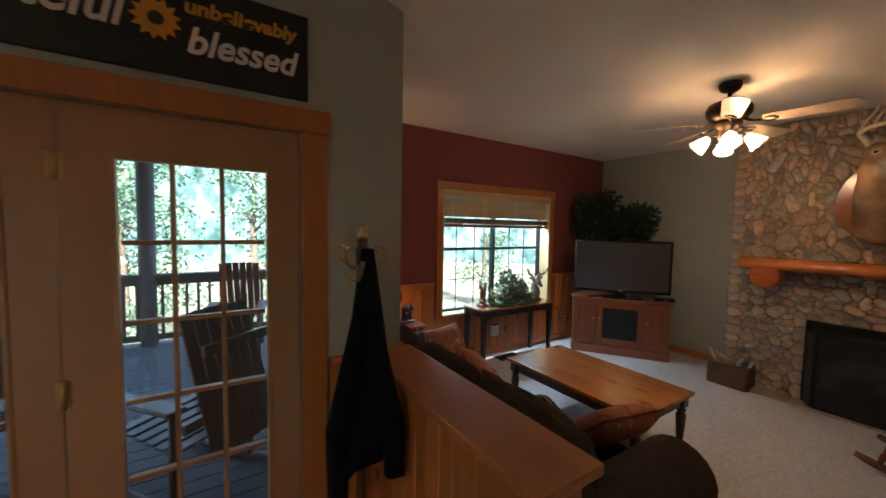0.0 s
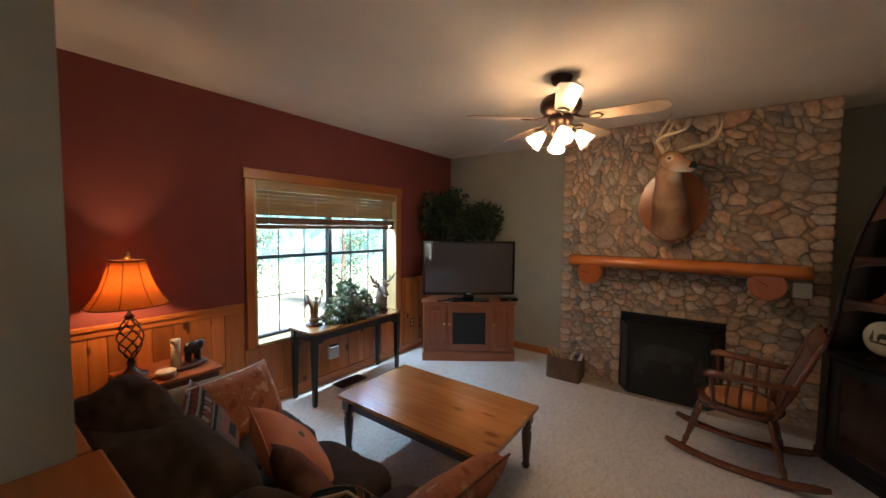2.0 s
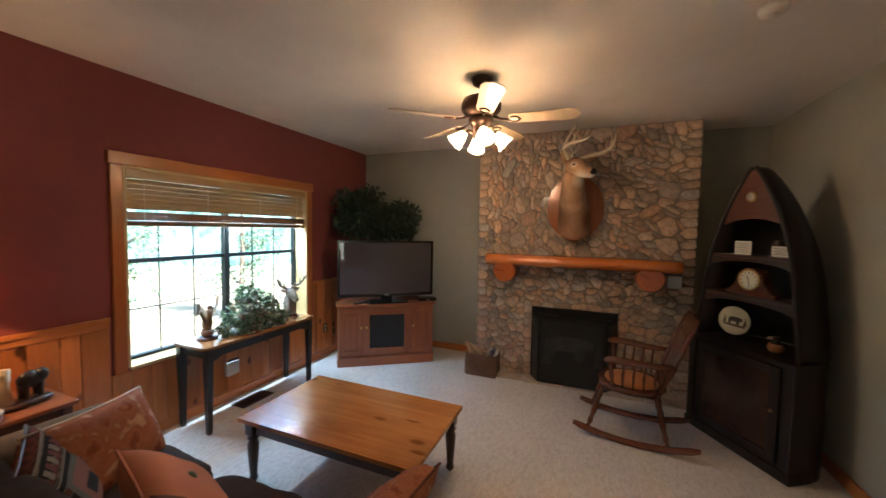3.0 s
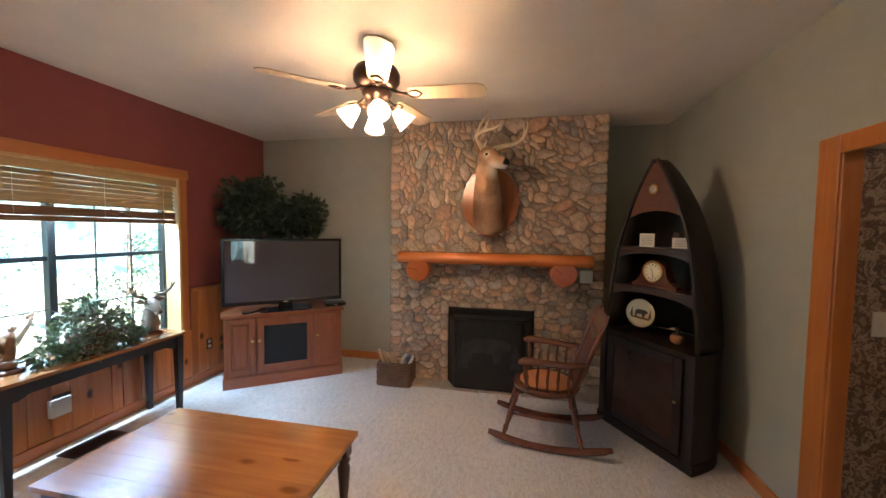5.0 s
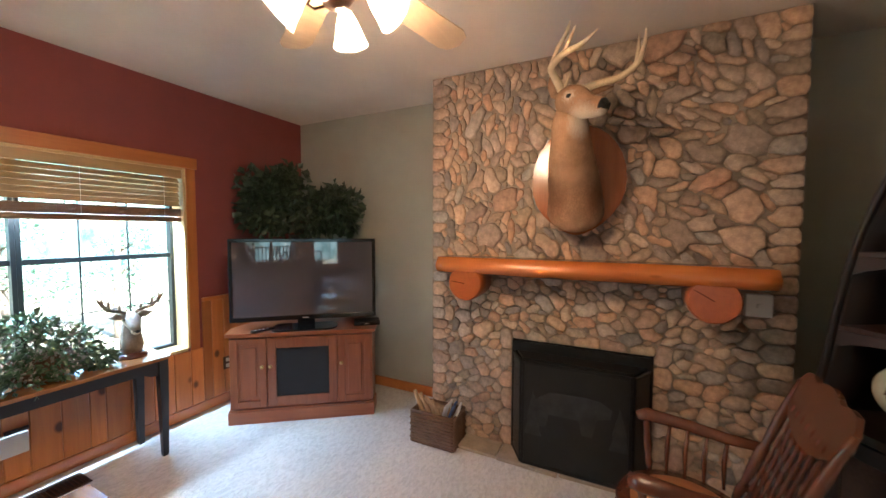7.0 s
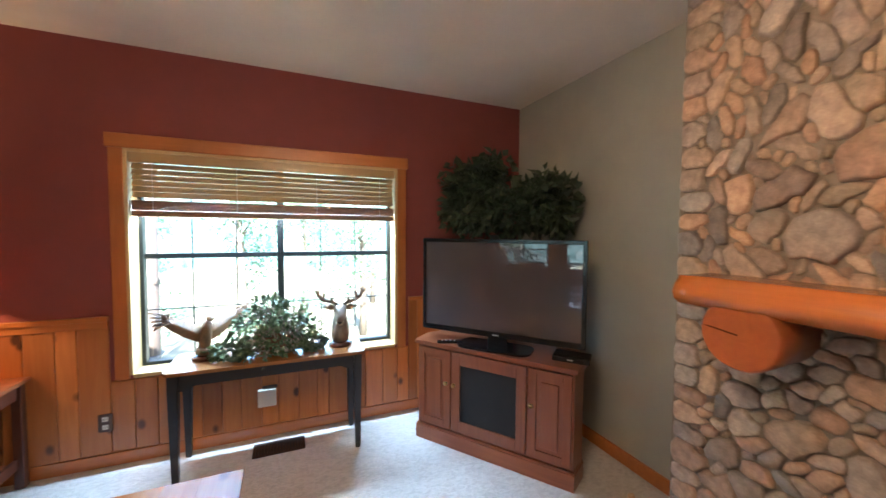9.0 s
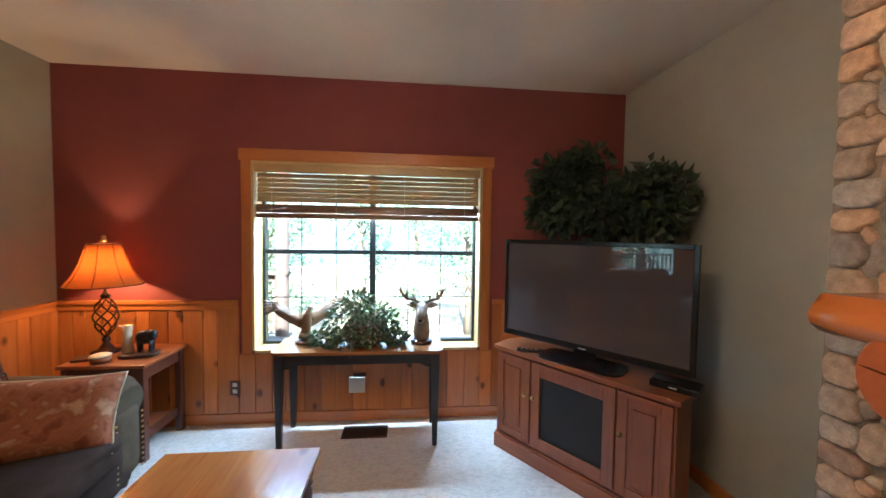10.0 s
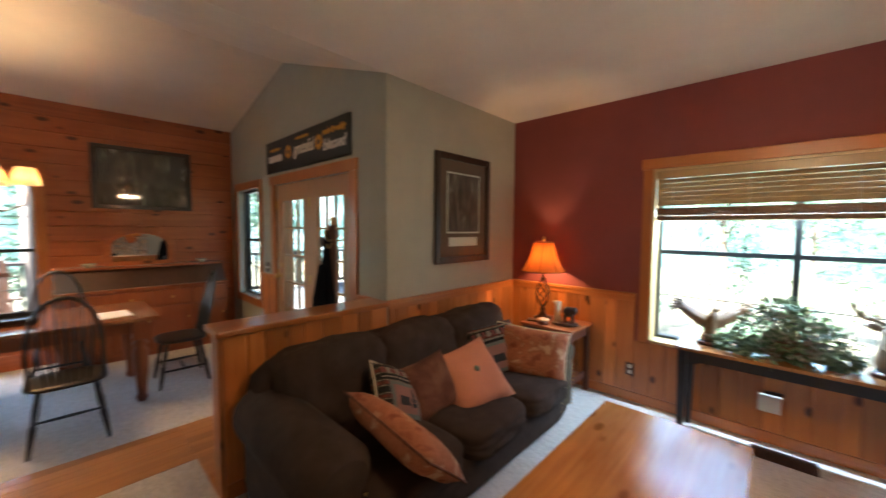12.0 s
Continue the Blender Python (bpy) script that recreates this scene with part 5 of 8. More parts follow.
def mantel():
    ob = thing("mantel_log", pose(6.62, 1.548, 1.325), "orange varnished split-log mantel on the stone chimney", "mantel")
    bm = bmesh.new()
    n = 26
    rings = []
    for k in range(n + 1):
        y = -0.928 + 1.856 * k / n
        ring = []
        for i in range(16):
            a = 2 * math.pi * i / 16
            x, z = 0.13 * math.cos(a), 0.064 * math.sin(a)
            if z > 0.045:
                z = 0.058
            w = 1 + 0.05 * noise.noise(Vector((y * 2.5, math.cos(a), math.sin(a))))
            ring.append(bm.verts.new((x * w, y, z * w)))
        rings.append(ring)
    for r0, r1 in zip(rings, rings[1:]):
        for i in range(16):
            bm.faces.new((r0[i], r0[(i + 1) % 16], r1[(i + 1) % 16], r1[i])).smooth = True
    bm.faces.new(rings[0][::-1])
    bm.faces.new(rings[-1])
    part("log", bm, MANTEL, ob)
    for y in (0.722, -0.672):
        bm = bmesh.new()
        tube(bm, [(0.14, y, -0.118), (-0.09, y, -0.118), (-0.105, y, -0.118)], [0.118, 0.122, 0.112], 26)
        b = part("bracket_log", bm, LOGEND, ob, "round log end with bark ring")
        bm = bmesh.new()
        prism(bm, [(0.0, -0.002), (0.085, -0.004), (0.112, -0.001), (0.085, 0.001), (0.0, 0.003)], 0, 0.003, pose(-0.1035, y, -0.118, 0, -90, 0) @ pose(0, 0, 0, 0, 0, 84 if y > 0 else 60))
        part("drying_crack", bm, ROCKER, b, "dark drying crack")


mantel()


def trophy():
    # shield-shaped plaque
    bm = bmesh.new()
    pts = []
    for k in range(28):
        a = 2 * math.pi * k / 28
        w = 0.282 * math.cos(a)
        z = 0.345 * math.sin(a)
        if z < 0:
            w *= 1 - 0.35 * (z / 0.345) ** 4
        pts.append((w, z))
    m = pose(6.70, 1.575, 1.885, 90, 0, -90)
    prism(bm, pts, -0.03, 0.012, m)
    prism(bm, [(x * 0.93, y * 0.93) for x, y in pts], 0.012, 0.026, m)
    box(bm, (6.672, 1.575, 1.595), (0.01, 0.07, 0.03), mi=1)
    solid("wall_plaque", bm, [ROCKERPLAQUE, BRASS], "varnished shield-shaped wooden plaque on the stone chimney", "plaque")
    # head and neck, then each antler
    trophy_head = thing("deer_trophy", Matrix.Identity(4), "mounted buck head with pale antlers above the mantel", "trophy")
    bm = bmesh.new()
    poll = Vector((6.365, 1.615, 2.258))
    fwd = Vector((-0.155, -0.212, -0.082)).normalized()
    side = Vector((-fwd.y, fwd.x, 0)).normalized()
    loft(bm, [(6.69, 1.575, 1.60), (6.655, 1.575, 1.665), (6.575, 1.578, 1.82), (6.46, 1.585, 1.97), (6.395, 1.585, 2.08), (6.365, 1.59, 2.17), (6.36, 1.60, 2.24)], [0.09, 0.160, 0.150, 0.126, 0.105, 0.093, 0.06], 40, 9, lambda p: 0)
    loft(bm, [poll + fwd * q + Vector((0, 0, dz)) for q, dz in ((-0.04, 0), (0.0, 0.012), (0.06, 0.018), (0.12, 0.006), (0.18, -0.004), (0.235, -0.002), (0.268, 0.0), (0.282, 0.0))], [0.03, 0.072, 0.088, 0.076, 0.056, 0.048, 0.038, 0.012], 20, 4, lambda p: 2 if (p - poll).dot(fwd) > 0.262 and p.z > 2.163 else 0)
    for s in (1, -1):
        e = poll + fwd * 0.10 + side * 0.070 * s + Vector((0, 0, 0.036))
        ball(bm, tuple(e), (0.0175, 0.0175, 0.015), mi=2, div=2)
        n = poll + fwd * 0.276 + side * 0.018 * s + Vector((0, 0, 0.012))
        ball(bm, tuple(n), 0.012, mi=2, div=2)
    for ear, wide in (([(6.372, 1.640, 2.305), (6.378, 1.668, 2.345), (6.388, 1.690, 2.395), (6.392, 1.702, 2.440)], 1.0), ([(6.415, 1.535, 2.315), (6.435, 1.480, 2.335), (6.450, 1.425, 2.350), (6.455, 1.375, 2.352)], 0.85)):
        tube(bm, ear, [0.020 * wide, 0.044 * wide, 0.037 * wide, 0.004], 14, 0, 0.42)
    # the coat lies in strands
    for v in bm.verts:
        q = v.co
        tuft = math.sin(95 * q.y + 21 * q.z) * math.sin(83 * q.x + 17 * q.z) + 0.6 * math.sin(190 * q.y - 33 * q.z) * math.sin(171 * q.x)
        low = min(1.0, max(0.2, (2.15 - q.z) / 0.4))
        v.co = q + Vector((-0.006, 0.0, 0.0)) * tuft * low + Vector((0, 0.004, 0)) * tuft * low
    # each antler: the beam, then its tines
    near = [(6.350, 1.625, 2.325), (6.318, 1.655, 2.385), (6.252, 1.672, 2.428), (6.180, 1.600, 2.452), (6.115, 1.510, 2.452), (6.045, 1.437, 2.470)]
    far = [(6.385, 1.560, 2.330), (6.440, 1.440, 2.375), (6.450, 1.340, 2.398), (6.420, 1.268, 2.438), (6.350, 1.240, 2.490), (6.290, 1.236, 2.545)]
    part("head", bm, [FUR, BONE, BLACKMETAL], trophy_head)
    tines = ((near, [near[2], (6.248, 1.640, 2.520), (6.236, 1.596, 2.580), (6.240, 1.580, 2.640)], 0.015), (near, [near[3], (6.168, 1.572, 2.510), (6.160, 1.545, 2.565)], 0.013),
             (far, [far[3], (6.400, 1.262, 2.50), (6.385, 1.262, 2.572)], 0.014), (near, [near[0], (6.325, 1.600, 2.375), (6.315, 1.585, 2.405)], 0.010))
    for beam in (near, far):
        bm = bmesh.new()
        loft(bm, beam, [0.024, 0.021, 0.019, 0.017, 0.012, 0.003], 10, 4, lambda p: 0)
        for owner, tine, r in tines:
            if owner is beam:
                tube(bm, tine, [r] + [r * 0.75] * (len(tine) - 2) + [0.003], 8)
        part("antler", bm, BONE, trophy_head, "pale branched antler")


def loft(bm, pts, radii, seg, fine, paint):
    """A smooth round body along a curve; paint(point) chooses each face's material."""
    pts = [Vector(p) for p in pts]
    ps, rs = [], []
    for i in range(len(pts) - 1):
        a, b, c, d = (pts[max(0, min(len(pts) - 1, i + o))] for o in (-1, 0, 1, 2))
        ra, rb, rc, rd = (radii[max(0, min(len(pts) - 1, i + o))] for o in (-1, 0, 1, 2))
        for k in range(fine):
            t = k / fine
            w = (-0.5 * t + t * t - 0.5 * t ** 3, 1 - 2.5 * t * t + 1.5 * t ** 3, 0.5 * t + 2 * t * t - 1.5 * t ** 3, -0.5 * t * t + 0.5 * t ** 3)
            ps.append(a * w[0] + b * w[1] + c * w[2] + d * w[3])
            rs.append(ra * w[0] + rb * w[1] + rc * w[2] + rd * w[3])
    start = len(bm.faces)
    tube(bm, ps + pts[-1:], rs + [radii[-1]], seg)
    bm.faces.ensure_lookup_table()
    for f in bm.faces[start:]:
        f.material_index = paint(f.calc_center_median())


ROCKERPLAQUE = wood("plaque_wood", (0.22, 0.07, 0.025), (0.38, 0.14, 0.05), "z", 0.2, 0.0, 1.0, 0.7)
trophy()

ob = thing("wall_switch", pose(6.725, 0.645, 1.17, 0, 0, -90), "white switch plate mounted on the stone chimney", "switch")
boxed("plate", ob, WHITEPLASTIC, (-0.058, -0.02, -0.06), (0.058, 0.03, 0.06), 0.004)
boxed("toggle", ob, WHITEPLASTIC, (-0.01, -0.03, -0.012), (0.01, -0.018, 0.012), 0.002)


def log_basket():
    ob = thing("log_basket", pose(6.60, 2.51, 0.0), "woven wicker basket holding kindling and newspapers by the hearth", "basket")
    w, d, h = 0.34, 0.20, 0.235
    bm = bmesh.new()
    for lo, hi in (((-d / 2, -w / 2, 0.002), (d / 2, w / 2, 0.014)), ((-d / 2, -w / 2, 0), (-d / 2 + 0.01, w / 2, h)), ((d / 2 - 0.01, -w / 2, 0), (d / 2, w / 2, h)), ((-d / 2, -w / 2, 0), (d / 2, -w / 2 + 0.01, h)), ((-d / 2, w / 2 - 0.01, 0), (d / 2, w / 2, h))):
        span(bm, lo, hi)
    part("lining", bm, WICKER, ob)
    rng = random.Random(8)
    for row in range(9):
        z = 0.014 + 0.0245 * row
        bm = bmesh.new()
        pts = []
        loop = [(-d / 2, -w / 2), (-d / 2, w / 2), (d / 2, w / 2), (d / 2, -w / 2), (-d / 2, -w / 2)]
        for (ax, ay), (bx, by) in zip(loop, loop[1:]):
            n = 16 if ax == bx else 10
            for k in range(n):
                s = k / n
                off = 0.006 * (1 if (k + row) % 2 else -0.2)
                nx, ny = (by - ay), -(bx - ax)
                q = math.hypot(nx, ny)
                pts.append((ax + (bx - ax) * s - nx / q * off, ay + (by - ay) * s - ny / q * off, z))
        tube(bm, pts + pts[:1], 0.0115, 6)
        part("strand", bm, WICKER, ob)
    bm = bmesh.new()
    tube(bm, [(x, y, h) for x, y in ((-d / 2, -w / 2), (-d / 2, w / 2), (d / 2, w / 2), (d / 2, -w / 2), (-d / 2, -w / 2))], 0.013, 8)
    part("rim", bm, WICKER, ob)
    for k in range(6):
        bm = bmesh.new()
        y = 0.13 - 0.045 * k
        tube(bm, [(0.02, y - 0.05, 0.05), (0.0 + 0.012 * (k % 3), y + 0.03, 0.25), (-0.01 + 0.01 * (k % 2), y + 0.065, 0.345 - 0.018 * k)], [0.020, 0.019, 0.017], 6)
        o = solid("kindling_stick", bm, KINDLE, "split pale kindling stick standing in the basket", "kindling", "kindling in the basket")
        o.matrix_world = pose(6.60, 2.51, 0.0)
    for k in range(3):
        bm = bmesh.new()
        box(bm, (0.0, -0.06 - 0.035 * k, 0.19), (0.13, 0.014, 0.22), (14 + 6 * k, 0, 8 * k), bevel=0.005)
        o = solid("newspaper", bm, BLUEPAPER if k == 1 else PAPER, "folded newspaper standing in the wicker basket", "newspaper", "papers in the basket")
        o.matrix_world = pose(6.60, 2.51, 0.0)


KINDLE = wood("split_kindling", (0.34, 0.20, 0.10), (0.60, 0.42, 0.25), "z", 0.8)
BLUEPAPER = plain("blue_print_paper", (0.10, 0.16, 0.38), 0.7, spread=0.4, scale=30)
log_basket()


def rocking_chair():
    ob = thing("rocking_chair", pose(5.955, 1.06, 0.0, 0, 0, -5), "dark red-brown spindle-back rocking chair with leather seat", "chair")
    # local y is the way the chair faces
    for s in (-1, 1):
        bm = bmesh.new()
        pts = []
        for k in range(15):
            y = -0.46 + 0.87 * k / 14
            pts.append((0.245 * s, y, 0.024 + 0.34 * (y + 0.02) ** 2))
        tube(bm, pts, [0.016] + [0.026] * 13 + [0.018], 8, flat=0.55)
        part("rocker", bm, ROCKER, ob)
    legs = {}
    for s in (-1, 1):
        for y0, y1, z in ((0.30, 0.20, 0.06), (-0.26, -0.17, 0.045)):
            bm = bmesh.new()
            a, b = Vector((0.235 * s, y0, z)), Vector((0.185 * s, y1, 0.40))
            ks = [0, 0.12, 0.2, 0.26, 0.5, 0.74, 0.8, 0.9, 1]
            tube(bm, [a.lerp(b, k) for k in ks], [0.013, 0.016, 0.021, 0.015, 0.024, 0.016, 0.021, 0.017, 0.015], 10)
            part("leg", bm, ROCKER, ob)
            legs[s, y0 > 0] = (a.lerp(b, 0.42), a.lerp(b, 0.5))
    for p, q in ((legs[-1, True][0], legs[1, True][0]), (legs[-1, False][0], legs[1, False][0]), (legs[-1, True][1], legs[-1, False][1]), (legs[1, True][1], legs[1, False][1])):
        bm = bmesh.new()
        tube(bm, [p.lerp(q, k) for k in (0, 0.3, 0.5, 0.7, 1)], [0.009, 0.012, 0.016, 0.012, 0.009], 8)
        part("stretcher", bm, ROCKER, ob)
    bm = bmesh.new()
    lathe(bm, [(0.22, 0.385), (0.25, 0.395), (0.26, 0.415), (0.25, 0.435), (0.21, 0.435)], 32, squash=0.98)
    part("seat_frame", bm, ROCKER, ob)
    bm = bmesh.new()
    lathe(bm, [(0.205, 0.425), (0.20, 0.443), (0.12, 0.448), (0.0, 0.446)], 32, squash=0.98)
    part("seat", bm, SEATLEATHER, ob, "tan leather seat panel")
    for s in (-1, 1):
        bm = bmesh.new()
        a, b = Vector((0.20 * s, -0.19, 0.42)), Vector((0.235 * s, -0.385, 0.975))
        ks = [0, 0.1, 0.16, 0.3, 0.42, 0.48, 0.7, 0.9, 1]
        tube(bm, [a.lerp(b, k) for k in ks], [0.014, 0.02, 0.014, 0.021, 0.023, 0.015, 0.02, 0.014, 0.010], 10)
        part("back_post", bm, ROCKER, ob)
        # arm with front post and spindles
        bm = bmesh.new()
        arm = [(0.275 * s, 0.19, 0.655), (0.285 * s, 0.15, 0.668), (0.28 * s, 0.0, 0.662), (0.25 * s, -0.16, 0.655), (0.222 * s, -0.29, 0.665)]
        tube(bm, arm, [0.022, 0.034, 0.028, 0.026, 0.02], 10, flat=0.5)
        part("arm", bm, ROCKER, ob)
        bm = bmesh.new()
        a, b = Vector((0.225 * s, 0.13, 0.43)), Vector((0.275 * s, 0.15, 0.655))
        tube(bm, [a.lerp(b, k) for k in (0, 0.15, 0.25, 0.5, 0.75, 0.85, 1)], [0.012, 0.018, 0.013, 0.02, 0.013, 0.017, 0.011], 10)
        part("arm_post", bm, ROCKER, ob)
        for k in range(4):
            y = 0.06 - 0.072 * k
            bm = bmesh.new()
            tube(bm, [(0.232 * s, y, 0.43), (0.25 * s, y, 0.54), (0.268 * s - 0.006 * s * k, y - 0.01, 0.655)], [0.006, 0.011, 0.006], 8)
            part("arm_spindle", bm, ROCKER, ob)
    # pressed crest with a waved top
    bm = bmesh.new()
    pts = [(-0.225, -0.05), (-0.245, 0.0), (-0.235, 0.05), (-0.20, 0.095), (-0.15, 0.10), (-0.10, 0.085), (-0.05, 0.105), (0.0, 0.112), (0.05, 0.105), (0.10, 0.085), (0.15, 0.10), (0.20, 0.095), (0.235, 0.05), (0.245, 0.0), (0.225, -0.05), (0.17, -0.085), (0.09, -0.115), (0.0, -0.125), (-0.09, -0.115), (-0.17, -0.085)]
    prism(bm, pts, -0.009, 0.009, pose(0, -0.372, 0.93, 110, 0, 0))
    part("crest_rail", bm, ROCKER, ob, "pressed wooden crest rail")
    for k in range(7):
        x = -0.135 + 0.045 * k
        bm = bmesh.new()
        a, b = Vector((x * 1.05, -0.205, 0.43)), Vector((x * 1.15, -0.362, 0.91))
        ks = [i / 14 for i in range(15)]
        tube(bm, [a.lerp(b, q) for q in ks], [0.006 + (0.005 if i % 2 else 0.0) for i in range(15)], 8)
        part("back_spindle", bm, ROCKER, ob)
    bm = bmesh.new()
    tube(bm, [(-0.20, -0.225, 0.50), (0.0, -0.24, 0.50), (0.20, -0.225, 0.50)], 0.011, 8)
    part("back_rail", bm, ROCKER, ob)


SEATLEATHER = plain("tan_leather", (0.40, 0.15, 0.05), 0.45, spread=0.2)
rocking_chair()


def boat_shelf():
    ang = math.degrees(math.atan2(-0.515, -0.857)) + 180
    ob = thing("boat_bookcase", pose(5.985, 0.372, 0, 0, 0, ang), "dark boat-shaped bookcase standing in the corner", "bookcase")
    # local x along the front, local y is out into the room; the hull lies behind
    W = 0.41
    def hull_plan(w, d, y):
        return [(w * math.cos(math.pi * k / 20), y - d * math.sin(math.pi * k / 20) ** 0.55) for k in range(21)]

    for name, w, y, z0, z1 in (("cabinet_body", W, -0.02, 0.06, 0.77), ("plinth", W + 0.01, 0.0, 0.0, 0.07), ("counter", W + 0.004, 0.006, 0.77, 0.80)):
        bm = bmesh.new()
        prism(bm, hull_plan(w, 0.48, y), z0, z1)
        part(name, bm, BOAT, ob)
    for s in (-1, 1):
        boxed("stile", ob, BOAT, (s * W - 0.03 * (s + 1), -0.02, 0.07), (s * W - 0.03 * (s - 1), -0.004, 0.77), 0.003)
    bm = bmesh.new()
    x0, x1, z0, z1, f = -0.325, 0.325, 0.085, 0.755, 0.065
    for lo, hi in (((x0, -0.02, z0), (x0 + f, 0.0, z1)), ((x1 - f, -0.02, z0), (x1, 0.0, z1)), ((x0 + f, -0.02, z0), (x1 - f, 0.0, z0 + f)), ((x0 + f, -0.02, z1 - f), (x1 - f, 0.0, z1))):
        span(bm, lo, hi, 0.004)
    door = part("door", bm, BOAT, ob)
    boxed("door_panel", door, BOATPANEL, (x0 + f - 0.002, -0.018, z0 + f - 0.002), (x1 - f + 0.002, -0.008, z1 - f + 0.002), label="dark glossy door panel")
    bm = bmesh.new()
    ball(bm, (-0.29, 0.012, 0.45), 0.012, div=2)
    part("knob", bm, BRASS, door)
    # hull: stations from counter to stem
    st = [(0.80, 0.396, 0.36), (0.95, 0.382, 0.36), (1.1, 0.358, 0.355), (1.25, 0.342, 0.345), (1.4, 0.318, 0.33), (1.55, 0.285, 0.31), (1.7, 0.238, 0.28), (1.83, 0.186, 0.25), (1.95, 0.128, 0.21), (2.05, 0.074, 0.165), (2.12, 0.03, 0.12), (2.145, 0.010, 0.09)]
    front = -0.05
    bm = bmesh.new()
    rings = []
    for z, w, d in st:
        lean = front - 0.02 * (z - 0.8)
        ring = []
        for k in range(17):
            a = math.pi * k / 16
            ring.append((w * math.cos(a), lean - 1.34 * d * math.sin(a) ** 0.55, z))
        inner = [(x * 0.93 if abs(x) > 0.01 else x, min(y + 0.02, lean), z) for x, y, z in ring][::-1]
        rings.append([bm.verts.new(p) for p in ring + inner])
    n = len(rings[0])
    for r0, r1 in zip(rings, rings[1:]):
        for k in range(n):
            bm.faces.new((r0[k], r0[(k + 1) % n], r1[(k + 1) % n], r1[k])).smooth = True
    bm.faces.new(rings[0][::-1])
    bm.faces.new(rings[-1])
    part("hull", bm, BOAT, ob)
    for s in (-1, 1):
        bm = bmesh.new()
        tube(bm, [(s * (w + 0.002), front + 0.006 - 0.02 * (z - 0.8), z) for z, w, d in st], 0.014, 8)
        part("gunwale", bm, BOAT, ob)

    def width(z):
        for (za, wa, _), (zb, wb, _) in zip(st, st[1:]):
            if za <= z <= zb:
                return wa + (wb - wa) * (z - za) / (zb - za)

    for z in (1.185, 1.49):
        w = width(z) - 0.012
        bm = bmesh.new()
        span(bm, (-w, front - 0.24, z - 0.022), (w, front - 0.003, z), 0.003)
        shelf = part("shelf", bm, BOATSHELF, ob)
        # arched rail below the shelf
        bm = bmesh.new()
        w2 = width(z - 0.1) - 0.012
        pts = [(-w, 0), (w, 0), (w2, -0.085)] + [(w2 * math.cos(math.pi * k / 12), -0.085 + 0.062 * math.sin(math.pi * k / 12)) for k in range(1, 12)] + [(-w2, -0.085)]
        prism(bm, pts, -0.006, 0.006, pose(0, front - 0.012, z - 0.023, 90, 0, 0))
        part("arched_rail", bm, BOATSHELF, ob)
    # stem panel at the top
    bm = bmesh.new()
    zs = [1.72, 1.83, 1.95, 2.05, 2.12]
    pts = [(-(width(z) - 0.012), z) for z in zs] + [((width(z) - 0.012), z) for z in zs[::-1]] + [(0.11, 1.755), (0.0, 1.765), (-0.11, 1.755)]
    prism(bm, pts, 0, 0.012, pose(0, front - 0.02, 0, 90, 0, 0))
    panel = part("stem_panel", bm, STEMWOOD, ob, "reddish wooden panel at the top")
    base = ob.matrix_world.copy()

    def local(name, x, y, z, label, category, rz=0):
        o = thing(name, base @ pose(x, y, z, 0, 0, rz), label, category)
        return o

    o = local("ship_clock", 0.0, front - 0.018, 1.925, "small round brass clock set in the bookcase stem", "clock")
    bm = bmesh.new()
    lathe(bm, [(0.038, 0), (0.041, 0.008), (0.031, 0.013)], 24, m=pose(0, 0, 0, -90, 0, 0))
    part("rim", bm, BRASS, o)
    bm = bmesh.new()
    lathe(bm, [(0.028, 0.010), (0.026, 0.0145), (0.0, 0.015)], 24, m=pose(0, 0, 0, -90, 0, 0))
    part("face", bm, CLOCKFACE, o, "pale clock face")
    for turn_by, long in ((20, 0.016), (-75, 0.021)):
        bm = bmesh.new()
        q = radians(turn_by)
        tube(bm, [(0, 0.0165, 0), (long * math.sin(q), 0.0165, long * math.cos(q))], 0.0012, 6)
        part("clock_hand", bm, BLACKMETAL, o)
    # tambour clock on the middle shelf
    o = local("mantel_clock", 0.02, front - 0.10, 1.185, "wooden tambour mantel clock with a round white dial", "clock")
    bm = bmesh.new()
    pts = [(-0.19, 0), (0.19, 0), (0.19, 0.022), (0.165, 0.03), (0.14, 0.05), (0.11, 0.09)] + [(0.105 * math.cos(radians(a)), 0.118 + 0.092 * math.sin(radians(a))) for a in range(0, 181, 15)] + [(-0.11, 0.09), (-0.14, 0.05), (-0.165, 0.03), (-0.19, 0.022)]
    prism(bm, pts, -0.035, 0.035, pose(0, 0, 0, 90, 0, 0))
    part("case", bm, ROCKER, o)
    bm = bmesh.new()
    tube(bm, [(0.076 * math.cos(2 * math.pi * k / 30), 0.040, 0.118 + 0.076 * math.sin(2 * math.pi * k / 30)) for k in range(31)], 0.008, 8)
    part("bezel", bm, BRASS, o)
    bm = bmesh.new()
    lathe(bm, [(0.070, 0.004), (0.068, 0.009), (0.0, 0.0095)], 30, m=pose(0, 0.034, 0.118, -90, 0, 0))
    dial = part("dial", bm, CLOCKFACE, o, "round white dial")
    for k in range(12):
        a = radians(30 * k)
        bm = bmesh.new()
        box(bm, (0.056 * math.sin(a), 0.0445, 0.118 + 0.056 * math.cos(a)), (0.005, 0.0012, 0.012), (0, math.degrees(a), 0))
        part("hour_mark", bm, BLACKMETAL, dial)
